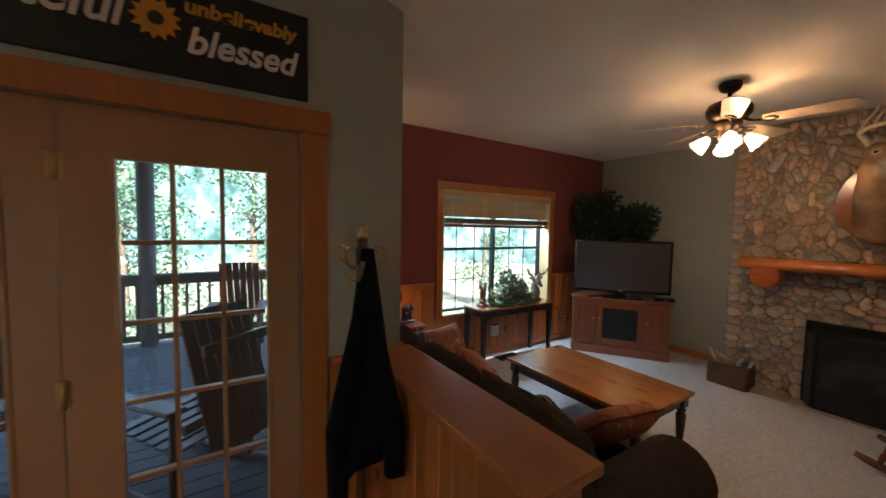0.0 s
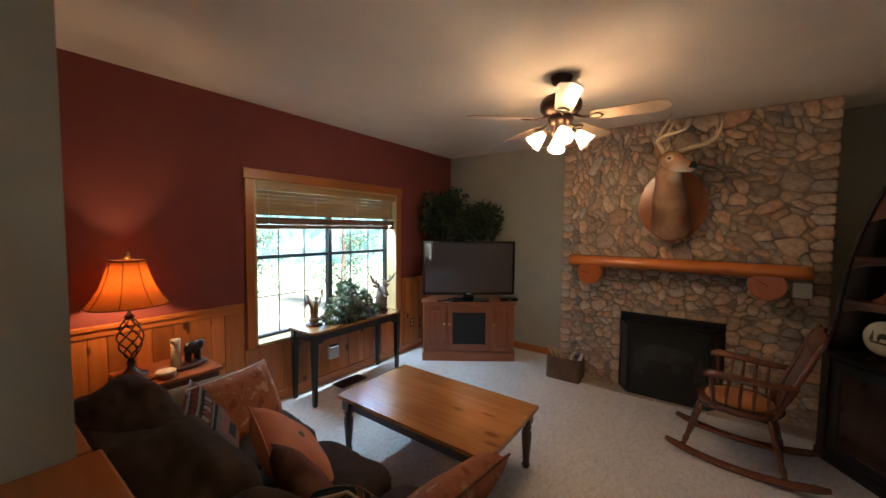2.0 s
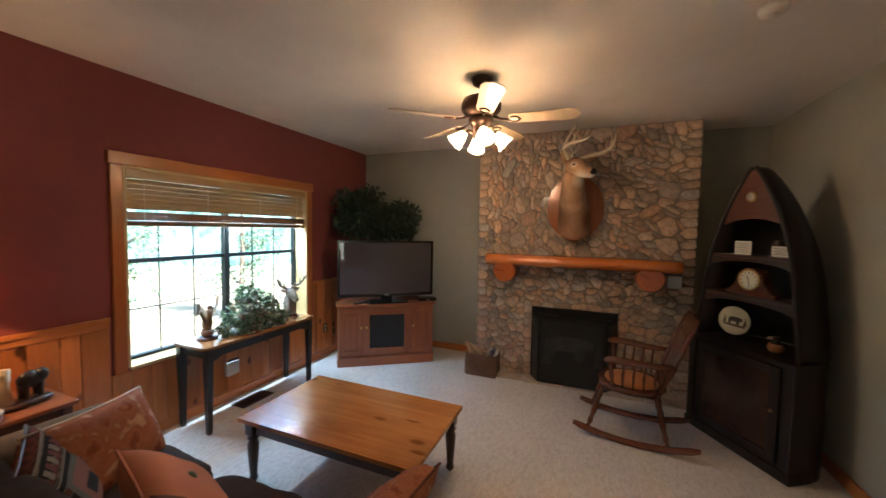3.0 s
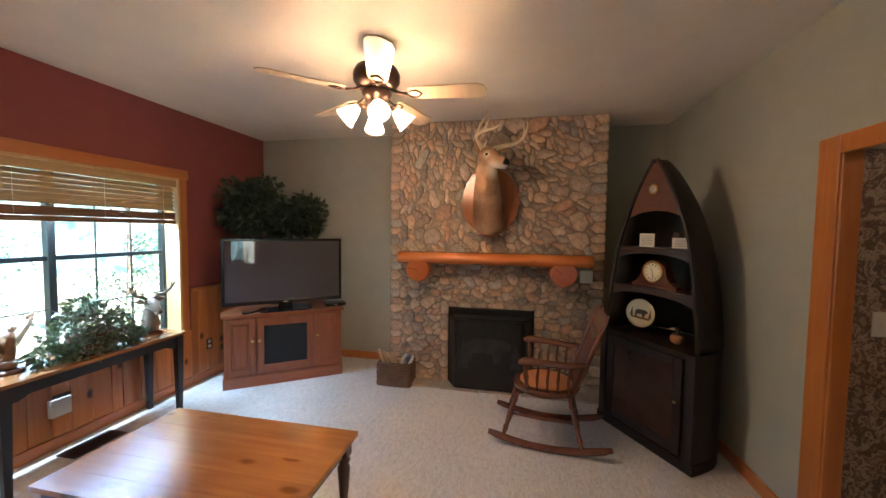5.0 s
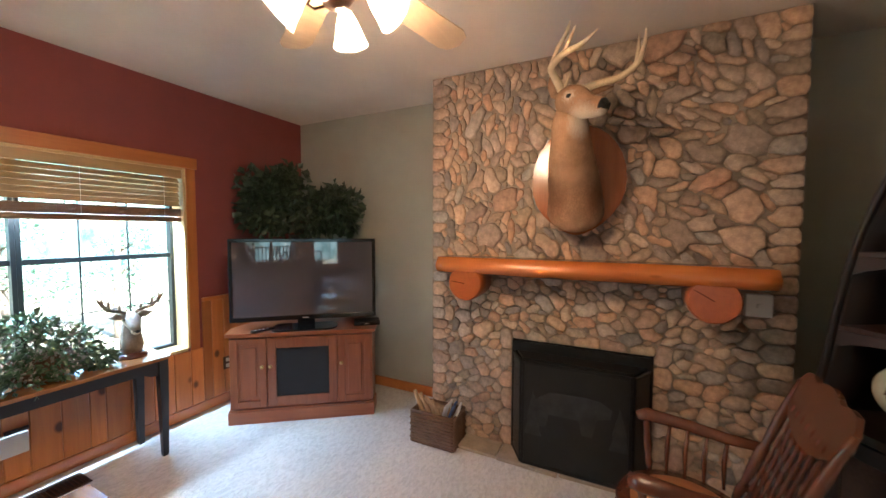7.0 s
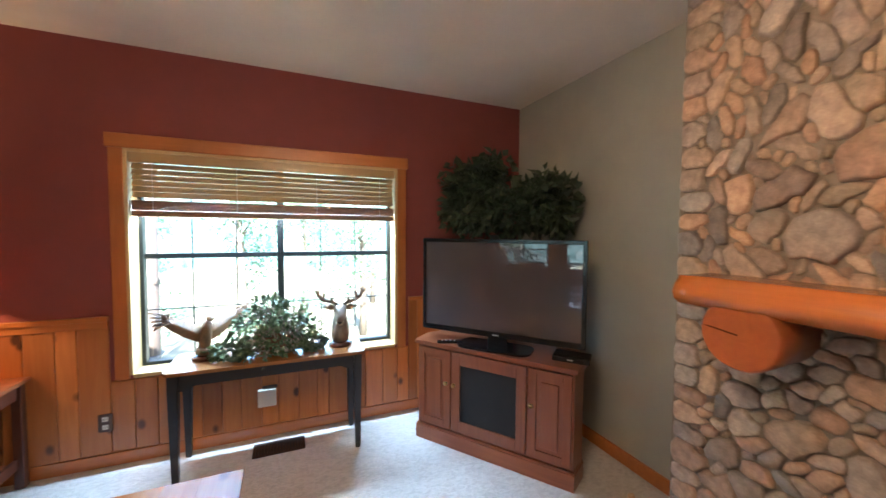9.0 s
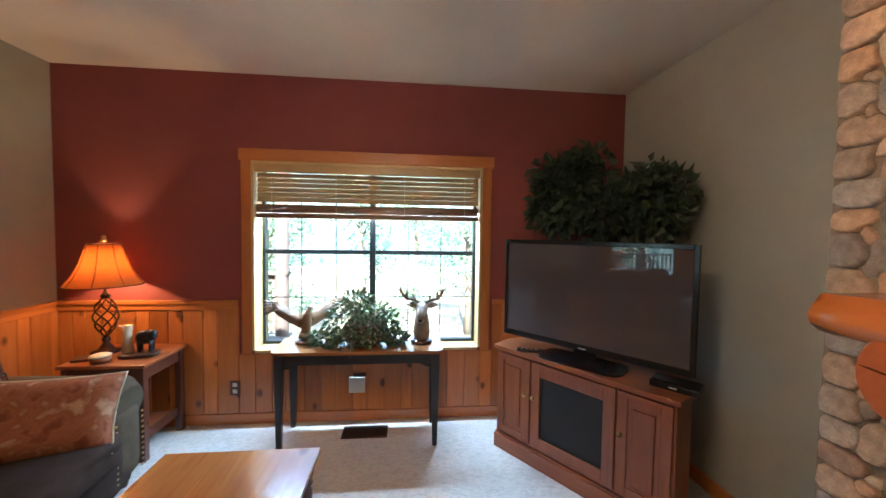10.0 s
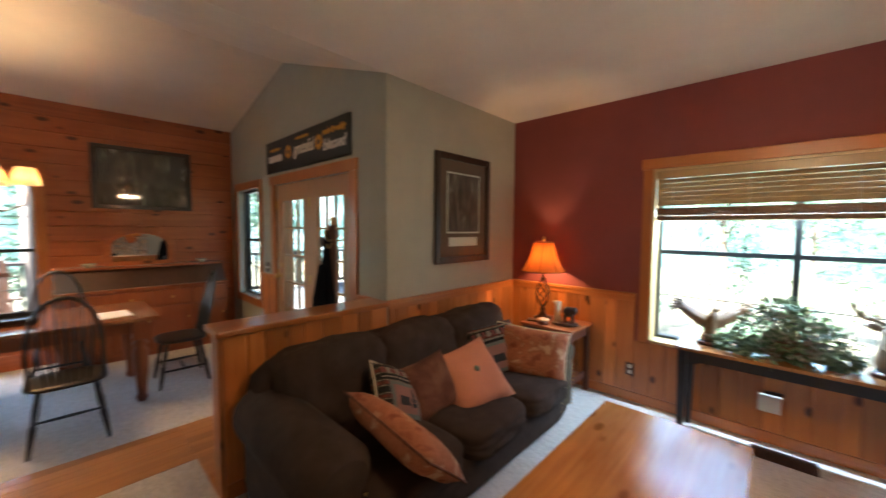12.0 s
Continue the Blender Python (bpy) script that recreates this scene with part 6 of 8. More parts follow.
    for a, l in ((25, 0.034), (190, 0.048)):
        bm = bmesh.new()
        q = radians(a)
        box(bm, (0.5 * l * math.sin(q), 0.0452, 0.118 + 0.5 * l * math.cos(q)), (0.004, 0.0012, l), (0, a, 0))
        part("clock_pointer", bm, BLACKMETAL, dial)
    # cards on the top shelf
    for x, w, h, lab in ((0.115, 0.125, 0.105, "white printed card standing on the bookcase shelf"), (-0.16, 0.115, 0.075, "white printed card lying against the bookcase back")):
        o = local("card", x, front - 0.10, 1.49, lab, "card", 4)
        boxed("sheet", o, PAPER, (-w / 2, -0.004, 0.001), (w / 2, 0.004, h))
        for k in range(5):
            boxed("text_line", o, INK, (-w / 2 + 0.014, 0.0035, h * (0.18 + 0.15 * k)), (w / 2 - 0.014 - 0.012 * (k % 2), 0.0046, h * (0.18 + 0.15 * k) + 0.004))
    o = local("dark_vase", -0.09, front - 0.17, 1.49, "small dark jar on the bookcase top shelf", "jar")
    bm = bmesh.new()
    lathe(bm, [(0.03, 0), (0.04, 0.03), (0.04, 0.08), (0.028, 0.10), (0.032, 0.115), (0.0, 0.115)], 18)
    part("body", bm, LEGS, o)
    # plate with a bear
    o = local("display_plate", 0.13, front - 0.09, 0.80, "oval cream plate with a dark bear scene on the bookcase", "plate")
    bm = bmesh.new()
    tilt = pose(0, 0, 0.16, -82, 0, 0)
    lathe(bm, [(0.0, 0.0), (0.10, 0.002), (0.125, 0.014), (0.127, 0.018), (0.10, 0.008), (0.0, 0.006)], 36, m=tilt @ Matrix.Diagonal((1.05, 0.88, 1, 1)))
    plate = part("plate", bm, CREAMGLAZE, o)
    bm = bmesh.new()
    t = tilt @ pose(0, 0, 0.009, 0, 0, 180)
    prism(bm, BEAR, 0, 0.002, t)
    part("bear_shape", bm, BLACKWOOD, plate)
    bm = bmesh.new()
    prism(bm, [(-0.09, -0.045), (0.09, -0.045), (0.08, -0.03), (-0.09, -0.032)], 0, 0.0015, t)
    part("ground_line", bm, LEGS, plate)
    for x in (-0.085, 0.085):
        bm = bmesh.new()
        prism(bm, [(x - 0.014, -0.03), (x + 0.014, -0.03), (x, 0.04)], 0, 0.0018, t)
        part("pine_shape", bm, LEGS, plate)
    bm = bmesh.new()
    tube(bm, [(-0.06, 0.05, 0.004), (-0.06, 0.0, 0.02), (-0.06, -0.05, 0.10)], 0.004, 6)
    tube(bm, [(0.06, 0.05, 0.004), (0.06, 0.0, 0.02), (0.06, -0.05, 0.10)], 0.004, 6)
    tube(bm, [(-0.06, -0.05, 0.004), (0.06, -0.05, 0.004)], 0.004, 6)
    part("plate_stand", bm, BLACKMETAL, o)
    o = local("pottery_jug", -0.17, front - 0.10, 0.80, "small round clay jug with a dark neck on the bookcase", "jug")
    bm = bmesh.new()
    lathe(bm, [(0.022, 0), (0.042, 0.018), (0.048, 0.045), (0.036, 0.072)], 22)
    part("belly", bm, CLAY, o)
    bm = bmesh.new()
    lathe(bm, [(0.036, 0.072), (0.018, 0.085), (0.016, 0.11), (0.024, 0.12), (0.0, 0.118)], 22)
    part("neck", bm, BLACKWOOD, o)
    bm = bmesh.new()
    tube(bm, [(0.016, 0, 0.108), (0.05, 0, 0.10), (0.062, 0, 0.095)], [0.010, 0.008, 0.005], 8)
    part("spout", bm, BONE, o)


BOATPANEL = plain("boat_door_panel", (0.05, 0.022, 0.016), 0.25, spread=0.6, scale=7)
STEMWOOD = wood("stem_wood", (0.085, 0.028, 0.016), (0.15, 0.052, 0.03), "x", 0.35)
CLOCKFACE = plain("clock_face", (0.72, 0.68, 0.56), 0.4, spread=0.05)
INK = plain("print_ink", (0.16, 0.15, 0.14), 0.7)
CREAMGLAZE = plain("cream_glaze", (0.50, 0.47, 0.38), 0.25, spread=0.15)
CLAY = plain("red_clay", (0.38, 0.16, 0.07), 0.5, spread=0.3)
boat_shelf()


def ceiling_fan():
    ob = thing("ceiling_fan", pose(FAN[0], FAN[1], TOP), "bronze ceiling fan with five pale blades and four lit glass shades", "ceiling fan")
    bm = bmesh.new()
    lathe(bm, [(0.072, 0), (0.075, -0.012), (0.06, -0.05), (0.03, -0.066)], 24)
    part("canopy", bm, BRONZE, ob)
    bm = bmesh.new()
    lathe(bm, [(0.014, -0.06), (0.014, -0.13)], 12)
    part("downrod", bm, BRONZE, ob)
    bm = bmesh.new()
    lathe(bm, [(0.03, -0.118), (0.075, -0.128), (0.125, -0.15), (0.142, -0.185), (0.14, -0.225), (0.115, -0.26), (0.08, -0.275), (0.0, -0.275)], 32)
    part("motor", bm, BRONZE, ob)
    bm = bmesh.new()
    lathe(bm, [(0.085, -0.275), (0.09, -0.30), (0.07, -0.33), (0.055, -0.345), (0.06, -0.40), (0.04, -0.43), (0.0, -0.44)], 28)
    part("light_kit", bm, BRONZE, ob)
    for k in range(5):
        a = -13 + 72 * k
        bm = bmesh.new()
        m = pose(0, 0, -0.295, 0, 0, a) @ pose(0, 0, 0, -12, 0, 0)
        pts = [(0.20, -0.045), (0.24, -0.058), (0.60, -0.072), (0.645, -0.055), (0.668, 0.0), (0.645, 0.055), (0.60, 0.072), (0.24, 0.058), (0.20, 0.045)]
        prism(bm, pts, -0.003, 0.003, m)
        blade = part("blade", bm, BLADE, ob, "pale wooden fan blade")
        bm = bmesh.new()
        tube(bm, [m @ Vector((0.08, 0, 0.03)), m @ Vector((0.14, 0, 0.0)), m @ Vector((0.20, 0, -0.008))], [0.014, 0.012, 0.012], 8, flat=0.6)
        for s in (-1, 1):
            tube(bm, [m @ Vector(p) for p in ((0.19, 0, -0.009), (0.215, 0.03 * s, -0.009), (0.25, 0.034 * s, -0.009), (0.28, 0.0, -0.009))], 0.005, 6)
        part("blade_iron", bm, BRONZE, blade)
    for k in range(4):
        a = 26 + 90 * k
        m = pose(0, 0, -0.375, 0, 0, a)
        bm = bmesh.new()
        tube(bm, [m @ Vector(p) for p in ((0.04, 0, -0.005), (0.09, 0, 0.005), (0.12, 0, -0.015))], 0.011, 8)
        arm = part("lamp_arm", bm, BRONZE, ob)
        bm = bmesh.new()
        prof = [(0.022, 0.0), (0.032, 0.02), (0.043, 0.048), (0.052, 0.08), (0.064, 0.108)]
        lathe(bm, prof + [(r - 0.003, z) for r, z in prof[::-1]], 24, m=m @ pose(0.112, 0, -0.012, 0, 134, 0))
        part("glass_shade", bm, GLOBE, arm, "frosted glass bell shade, lit")


BLADE = wood("pale_blade", (0.42, 0.30, 0.20), (0.58, 0.44, 0.30), "x", 0.45)
ceiling_fan()

ob = thing("smoke_detector", pose(4.87, 0.653, TOP), "round white smoke detector on the ceiling", "smoke detector")
bm = bmesh.new()
lathe(bm, [(0.058, 0), (0.058, -0.018), (0.05, -0.034), (0.0, -0.036)], 28)
part("housing", bm, WHITEPLASTIC, ob)
bm = bmesh.new()
lathe(bm, [(0.02, -0.035), (0.018, -0.041), (0.0, -0.042)], 16)
part("test_button", bm, WHITEPLASTIC, ob)

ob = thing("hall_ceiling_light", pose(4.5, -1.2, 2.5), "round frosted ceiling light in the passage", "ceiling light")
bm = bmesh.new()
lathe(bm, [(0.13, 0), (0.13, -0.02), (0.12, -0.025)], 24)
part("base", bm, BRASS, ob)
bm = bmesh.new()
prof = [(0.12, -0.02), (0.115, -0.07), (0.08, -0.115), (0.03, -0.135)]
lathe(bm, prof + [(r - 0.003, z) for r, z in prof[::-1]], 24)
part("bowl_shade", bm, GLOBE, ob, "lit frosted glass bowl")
ob = thing("hall_switch", pose(5.122, -0.385, 1.18, 0, 0, -90), "cream switch plate on the papered passage wall", "switch")
boxed("plate", ob, WHITEPLASTIC, (-0.04, -0.006, -0.06), (0.04, 0, 0.06), 0.003)
boxed("toggle", ob, WHITEPLASTIC, (-0.006, -0.016, -0.012), (0.006, -0.005, 0.012), 0.002)

# ---- dining side ----
# french doors
structure("trim_french_door", PINE_Z, [((2.285, DOORWALL - 0.022, 0), (2.40, DOORWALL, 2.035)), ((0.59, DOORWALL - 0.022, 0), (0.70, DOORWALL, 2.035)), ((0.575, DOORWALL - 0.028, 2.035), (2.412, DOORWALL, 2.138))], "pine casing of the french doors", 0.005)


def french_leaf(name, x0, x1, hinge):
    ob = thing(name, pose(x0, DOORWALL + 0.035, 0.01), "taupe painted french door with fifteen glass lights", "door")
    tagged(ob, kind="structure")
    w, h = x1 - x0, 2.022
    gx0, gx1, gz0, gz1 = 0.155, w - 0.135, 0.31, 1.838
    bm = bmesh.new()
    for lo, hi in (((0, -0.02, 0), (gx0, 0.02, h)), ((gx1, -0.02, 0), (w, 0.02, h)), ((gx0, -0.02, 0), (gx1, 0.02, gz0)), ((gx0, -0.02, gz1), (gx1, 0.02, h))):
        span(bm, lo, hi)
    part("leaf", bm, TAUPEDOOR, ob)
    bm = bmesh.new()
    t = 0.016
    for lo, hi in (((gx0 - t, -0.026, gz0 - t), (gx0, -0.02, gz1 + t)), ((gx1, -0.026, gz0 - t), (gx1 + t, -0.02, gz1 + t)), ((gx0, -0.026, gz0 - t), (gx1, -0.02, gz0)), ((gx0, -0.026, gz1), (gx1, -0.02, gz1 + t))):
        span(bm, lo, hi, 0.002)
    part("glazing_bead", bm, TAUPEDOOR, ob)
    for k in (1, 2):
        x = gx0 + (gx1 - gx0) * k / 3
        boxed("muntin", ob, TAUPEDOOR, (x - 0.009, -0.016, gz0), (x + 0.009, 0.016, gz1), 0.003)
    for k in range(1, 5):
        z = gz0 + (gz1 - gz0) * k / 5
        for j in range(3):
            xa, xb = (gx0 + (gx1 - gx0) * q / 3 for q in (j, j + 1))
            boxed("muntin", ob, TAUPEDOOR, (xa + 0.0095, -0.016, z - 0.009), (xb - 0.0095, 0.016, z + 0.009), 0.003)
    for i in range(3):
        for j in range(5):
            xa, xb = (gx0 + (gx1 - gx0) * q / 3 for q in (i, i + 1))
            za, zb = (gz0 + (gz1 - gz0) * q / 5 for q in (j, j + 1))
            p = boxed("pane", ob, GLASS, (xa, 0.001, za), (xb, 0.004, zb))
            p.visible_shadow = False
    for z in (0.25, 1.0, 1.80):
        x = 0.0 if hinge == "left" else w
        bm = bmesh.new()
        tube(bm, [(x, -0.028, z - 0.05), (x, -0.028, z + 0.05)], 0.009, 10)
        span(bm, (x - 0.02, -0.025, z - 0.045), (x + 0.02, -0.0205, z + 0.045))
        part("hinge", bm, BRASS, ob)
    return ob


left = french_leaf("door_1", 0.705, 1.49, "left")
french_leaf("door_2", 1.494, 2.28, "left")
bm = bmesh.new()
lathe(bm, [(0.02, 0), (0.03, 0.006), (0.012, 0.012), (0.012, 0.04), (0.026, 0.05), (0.028, 0.065), (0.0, 0.075)], 16, m=pose(0.07, -0.02, 0.98, 90, 0, 0))
lathe(bm, [(0.028, 0), (0.028, 0.012), (0.0, 0.016)], 16, m=pose(0.07, -0.02, 1.10, 90, 0, 0))
part("door_handle", bm, BRASS, left)
structure("trim_door_stop", TAUPEDOOR, [((2.255, DOORWALL + 0.058, 0.01), (2.285, DOORWALL + T, 2.005)), ((0.70, DOORWALL + 0.058, 0.01), (0.73, DOORWALL + T, 2.005)), ((0.70, DOORWALL + 0.058, 2.005), (2.285, DOORWALL + T, 2.035))], "painted stops of the french doors", 0.003)
structure("threshold", DARKDECK, [((0.70, DOORWALL + 0.002, -0.012), (2.285, DOORWALL + T, 0.008))], "dark door threshold")


def word(text, x, z, size, material, parent, shear=0.25, width=None):
    cu = bpy.data.curves.new("lettering", "FONT")
    cu.body, cu.size, cu.extrude, cu.align_x, cu.shear, cu.offset = text, size, 0.0015, "CENTER", shear, 0.003
    cu.materials.append(material)
    o = new("lettering", cu)
    o.parent = parent
    o.matrix_local = pose(x, -0.0135, z, 90, 0, 0)
    if width:
        bpy.context.view_layer.update()
        k = width / max(0.01, o.dimensions.x)
        o.scale = (k, 1, 1)
    return o


def sign():
    ob = thing("wall_sign", pose(1.407, DOORWALL - 0.016, 2.352), "black wooden sign with white script words and two sunflowers", "sign")
    hw, hh = 0.905, 0.178
    boxed("board", ob, SIGNBLACK, (-hw, -0.010, -hh), (hw, 0.016, hh), 0.002)
    word("grateful", 0.06, -0.045, 0.17, SIGNWHITE, ob, width=0.46)
    word("blessed", 0.655, -0.085, 0.14, SIGNWHITE, ob, width=0.40)
    word("unbelievably", 0.655, 0.06, 0.075, SIGNGOLD, ob, 0.1, width=0.40)
    # words that cannot be read are bars
    boxed("unread_word", ob, SIGNWHITE, (-0.82, -0.0115, -0.06), (-0.46, -0.0095, 0.01))
    boxed("unread_word", ob, SIGNGOLD, (-0.78, -0.0115, 0.06), (-0.52, -0.0095, 0.09))
    boxed("unread_word", ob, SIGNGOLD, (-0.12, -0.0115, 0.105), (0.16, -0.0095, 0.13))
    for x in (0.375, -0.30):
        bm = bmesh.new()
        pts = []
        for k in range(26):
            a = 2 * math.pi * k / 26
            r = 0.078 if k % 2 else 0.055
            pts.append((r * math.cos(a), r * math.sin(a)))
        prism(bm, pts, 0.010, 0.013, pose(x, 0, 0.01, 90, 0, 0))
        flower = part("sunflower", bm, SIGNGOLD, ob, "yellow painted sunflower")
        bm = bmesh.new()
        lathe(bm, [(0.025, 0.013), (0.024, 0.0145), (0.0, 0.0146)], 20, m=pose(x, 0, 0.01, 90, 0, 0))
        part("flower_centre", bm, SIGNBLACK, flower)


SIGNBLACK = plain("sign_black", (0.010, 0.010, 0.011), 0.5, spread=0.2)
SIGNWHITE = plain("sign_white", (0.70, 0.62, 0.55), 0.6, spread=0.05)
SIGNGOLD = plain("sign_gold", (0.62, 0.27, 0.02), 0.6, spread=0.1)
sign()


def coat_stand():
    ob = thing("coat_stand", pose(2.475, 2.46, -0.006), "dark wooden coat stand with curled brass hooks by the door", "coat stand")
    bm = bmesh.new()
    lathe(bm, [(0.02, 0.10), (0.024, 0.4), (0.02, 0.8), (0.024, 1.3), (0.03, 1.5), (0.034, 1.53), (0.022, 1.55), (0.026, 1.575)], 14)
    part("pole", bm, LEGS, ob)
    bm = bmesh.new()
    lathe(bm, [(0.014, 1.575), (0.022, 1.59), (0.012, 1.60), (0.024, 1.615), (0.016, 1.635), (0.0, 1.645)], 14)
    part("finial", bm, BRASS, ob)
    for k in range(4):
        a = radians(35 + 90 * k)
        u = Vector((math.cos(a), math.sin(a), 0))
        bm = bmesh.new()
        tube(bm, [Vector((0, 0, 1.46)) + u * 0.02, Vector((0, 0, 1.455)) + u * 0.07, Vector((0, 0, 1.49)) + u * 0.115, Vector((0, 0, 1.535)) + u * 0.12, Vector((0, 0, 1.54)) + u * 0.095], [0.006, 0.006, 0.005, 0.005, 0.007], 8)
        tube(bm, [Vector((0, 0, 1.44)) + u * 0.02, Vector((0, 0, 1.40)) + u * 0.05, Vector((0, 0, 1.405)) + u * 0.08, Vector((0, 0, 1.43)) + u * 0.085], [0.005, 0.005, 0.005, 0.006], 8)
        part("hook", bm, BRASS, ob, "curled brass hook")
        bm = bmesh.new()
        tube(bm, [Vector((0, 0, 0.16)) + u * 0.02, Vector((0, 0, 0.10)) + u * 0.10, Vector((0, 0, 0.018)) + u * 0.22], [0.016, 0.016, 0.012], 8)
        part("foot", bm, LEGS, ob)


coat_stand()


def hanging_coat():
    """A coat that falls in folds from one hook, with two sleeves."""
    bm = bmesh.new()
    n, rows = 36, 18
    rings = []
    for j in range(rows + 1):
        s = j / rows
        z = 1.53 - 0.90 * s
        ring = []
        for k in range(n):
            a = 2 * math.pi * k / n
            r = 0.028 + 0.118 * s ** 0.95
            fold = 1 + (0.05 + 0.16 * s) * math.sin(5 * a + 1.2 * s) + 0.08 * s * math.sin(11 * a)
            low = 0.10 * s ** 3 * math.sin(2 * a + 0.6)
            ring.append(bm.verts.new((0.9 * r * fold * math.cos(a), 0.55 * r * fold * math.sin(a), z - low)))
        rings.append(ring)
    for r0, r1 in zip(rings, rings[1:]):
        for k in range(n):
            bm.faces.new((r0[k], r0[(k + 1) % n], r1[(k + 1) % n], r1[k])).smooth = True
    bm.faces.new(rings[0][::-1])
    bm.faces.new(rings[-1])
    ob = solid("coat", bm, NAVY, "dark navy coat hanging in folds from the coat stand", "coat")
    ob.matrix_world = pose(2.475, 2.405, 0, 0, 0, -30)
    for x0, x1, z1 in ((-0.075, -0.115, 0.50), (0.09, 0.135, 0.62)):
        bm = bmesh.new()
        tube(bm, [(x0 * 0.35, -0.03, 1.26), (x0 * 0.8, -0.055, 1.02), (x1 * 0.9, -0.06, 0.80), (x1 * 0.9, -0.06, z1)], [0.028, 0.044, 0.048, 0.04], 14)
        part("sleeve", bm, NAVY, ob)
    bm = bmesh.new()
    tube(bm, [(-0.012, -0.030, 1.48), (-0.024, -0.036, 1.44), (-0.030, -0.036, 1.40)], [0.012, 0.018, 0.010], 10, flat=0.5)
    part("lining", bm, GREYSTATUE, ob, "grey inner collar")


hanging_coat()

# narrow window by the cedar wall
structure("trim_window_narrow", PINE_Z, [((-0.72, DOORWALL - 0.022, 0.52), (-0.62, DOORWALL, 2.15)), ((0.18, DOORWALL - 0.022, 0.52), (0.28, DOORWALL, 2.15)), ((-0.62, DOORWALL - 0.022, 2.05), (0.18, DOORWALL, 2.15)), ((-0.62, DOORWALL - 0.022, 0.52), (0.18, DOORWALL, 0.62))], "pine casing of the narrow window", 0.005)
window("window_3", -0.62, 0.18, 0.62, 2.05, DOORWALL + 0.11, 1.37, "narrow double-hung window beside the french doors")
window("window_4", 0.0, 0.79, 0.42, 2.02, 0.08, 1.28, "wide double-hung window in the cedar wall", pose(CEDARWALL, CY0, 0, 0, 0, 90))
window("window_5", 0.79, 1.58, 0.42, 2.02, 0.08, 1.28, "wide double-hung window in the cedar wall", pose(CEDARWALL, CY0, 0, 0, 0, 90))
window("window_6", 0.0, 1.0, 0.42, 2.02, 0.08, 1.28, "second double-hung window in the cedar wall", pose(CEDARWALL, EY0, 0, 0, 0, 90))
structure("trim_window_cedar", PINE_Z, [((CEDARWALL, CY1, 0.32), (CEDARWALL + 0.022, CY1 + 0.09, 2.12)), ((CEDARWALL, CY0 - 0.09, 0.32), (CEDARWALL + 0.022, CY0, 2.12)), ((CEDARWALL, CY0, 2.02), (CEDARWALL + 0.022, CY1, 2.12)), ((CEDARWALL, CY0, 0.32), (CEDARWALL + 0.022, CY1, 0.42)), ((CEDARWALL, EY1, 0.32), (CEDARWALL + 0.022, EY1 + 0.09, 2.12)), ((CEDARWALL, EY0 - 0.09, 0.32), (CEDARWALL + 0.022, EY0, 2.12)), ((CEDARWALL, EY0, 2.02), (CEDARWALL + 0.022, EY1, 2.12)), ((CEDARWALL, EY0, 0.32), (CEDARWALL + 0.022, EY1, 0.42))], "pine casing of the wide window", 0.005)
ob = thing("light_switch", pose(0.42, DOORWALL, 1.06), "brown switch plate beside the french doors", "switch")
boxed("plate", ob, LEGS, (-0.06, -0.006, -0.06), (0.06, 0, 0.06), 0.003)
for x in (-0.025, 0.025):
    boxed("toggle", ob, WHITEPLASTIC, (x - 0.006, -0.016, -0.012), (x + 0.006, -0.005, 0.012), 0.002)

# picture on the cedar wall
ob = thing("framed_print", pose(CEDARWALL + 0.018, 1.745, 2.14), "wide dark landscape print in a black frame", "picture")
bm = bmesh.new()
for lo, hi in (((0, -0.49, -0.38), (0.03, -0.44, 0.38)), ((0, 0.44, -0.38), (0.03, 0.49, 0.38)), ((0, -0.44, -0.38), (0.03, 0.44, -0.33)), ((0, -0.44, 0.33), (0.03, 0.44, 0.38))):
    span(bm, lo, hi, 0.006)
part("frame", bm, DARKFRAME, ob)
boxed("print", ob, PRINT, (0.0, -0.44, -0.33), (0.010, 0.44, 0.33), label="murky landscape print")
boxed("pane", ob, GLASS, (0.014, -0.445, -0.335), (0.016, 0.445, 0.335))


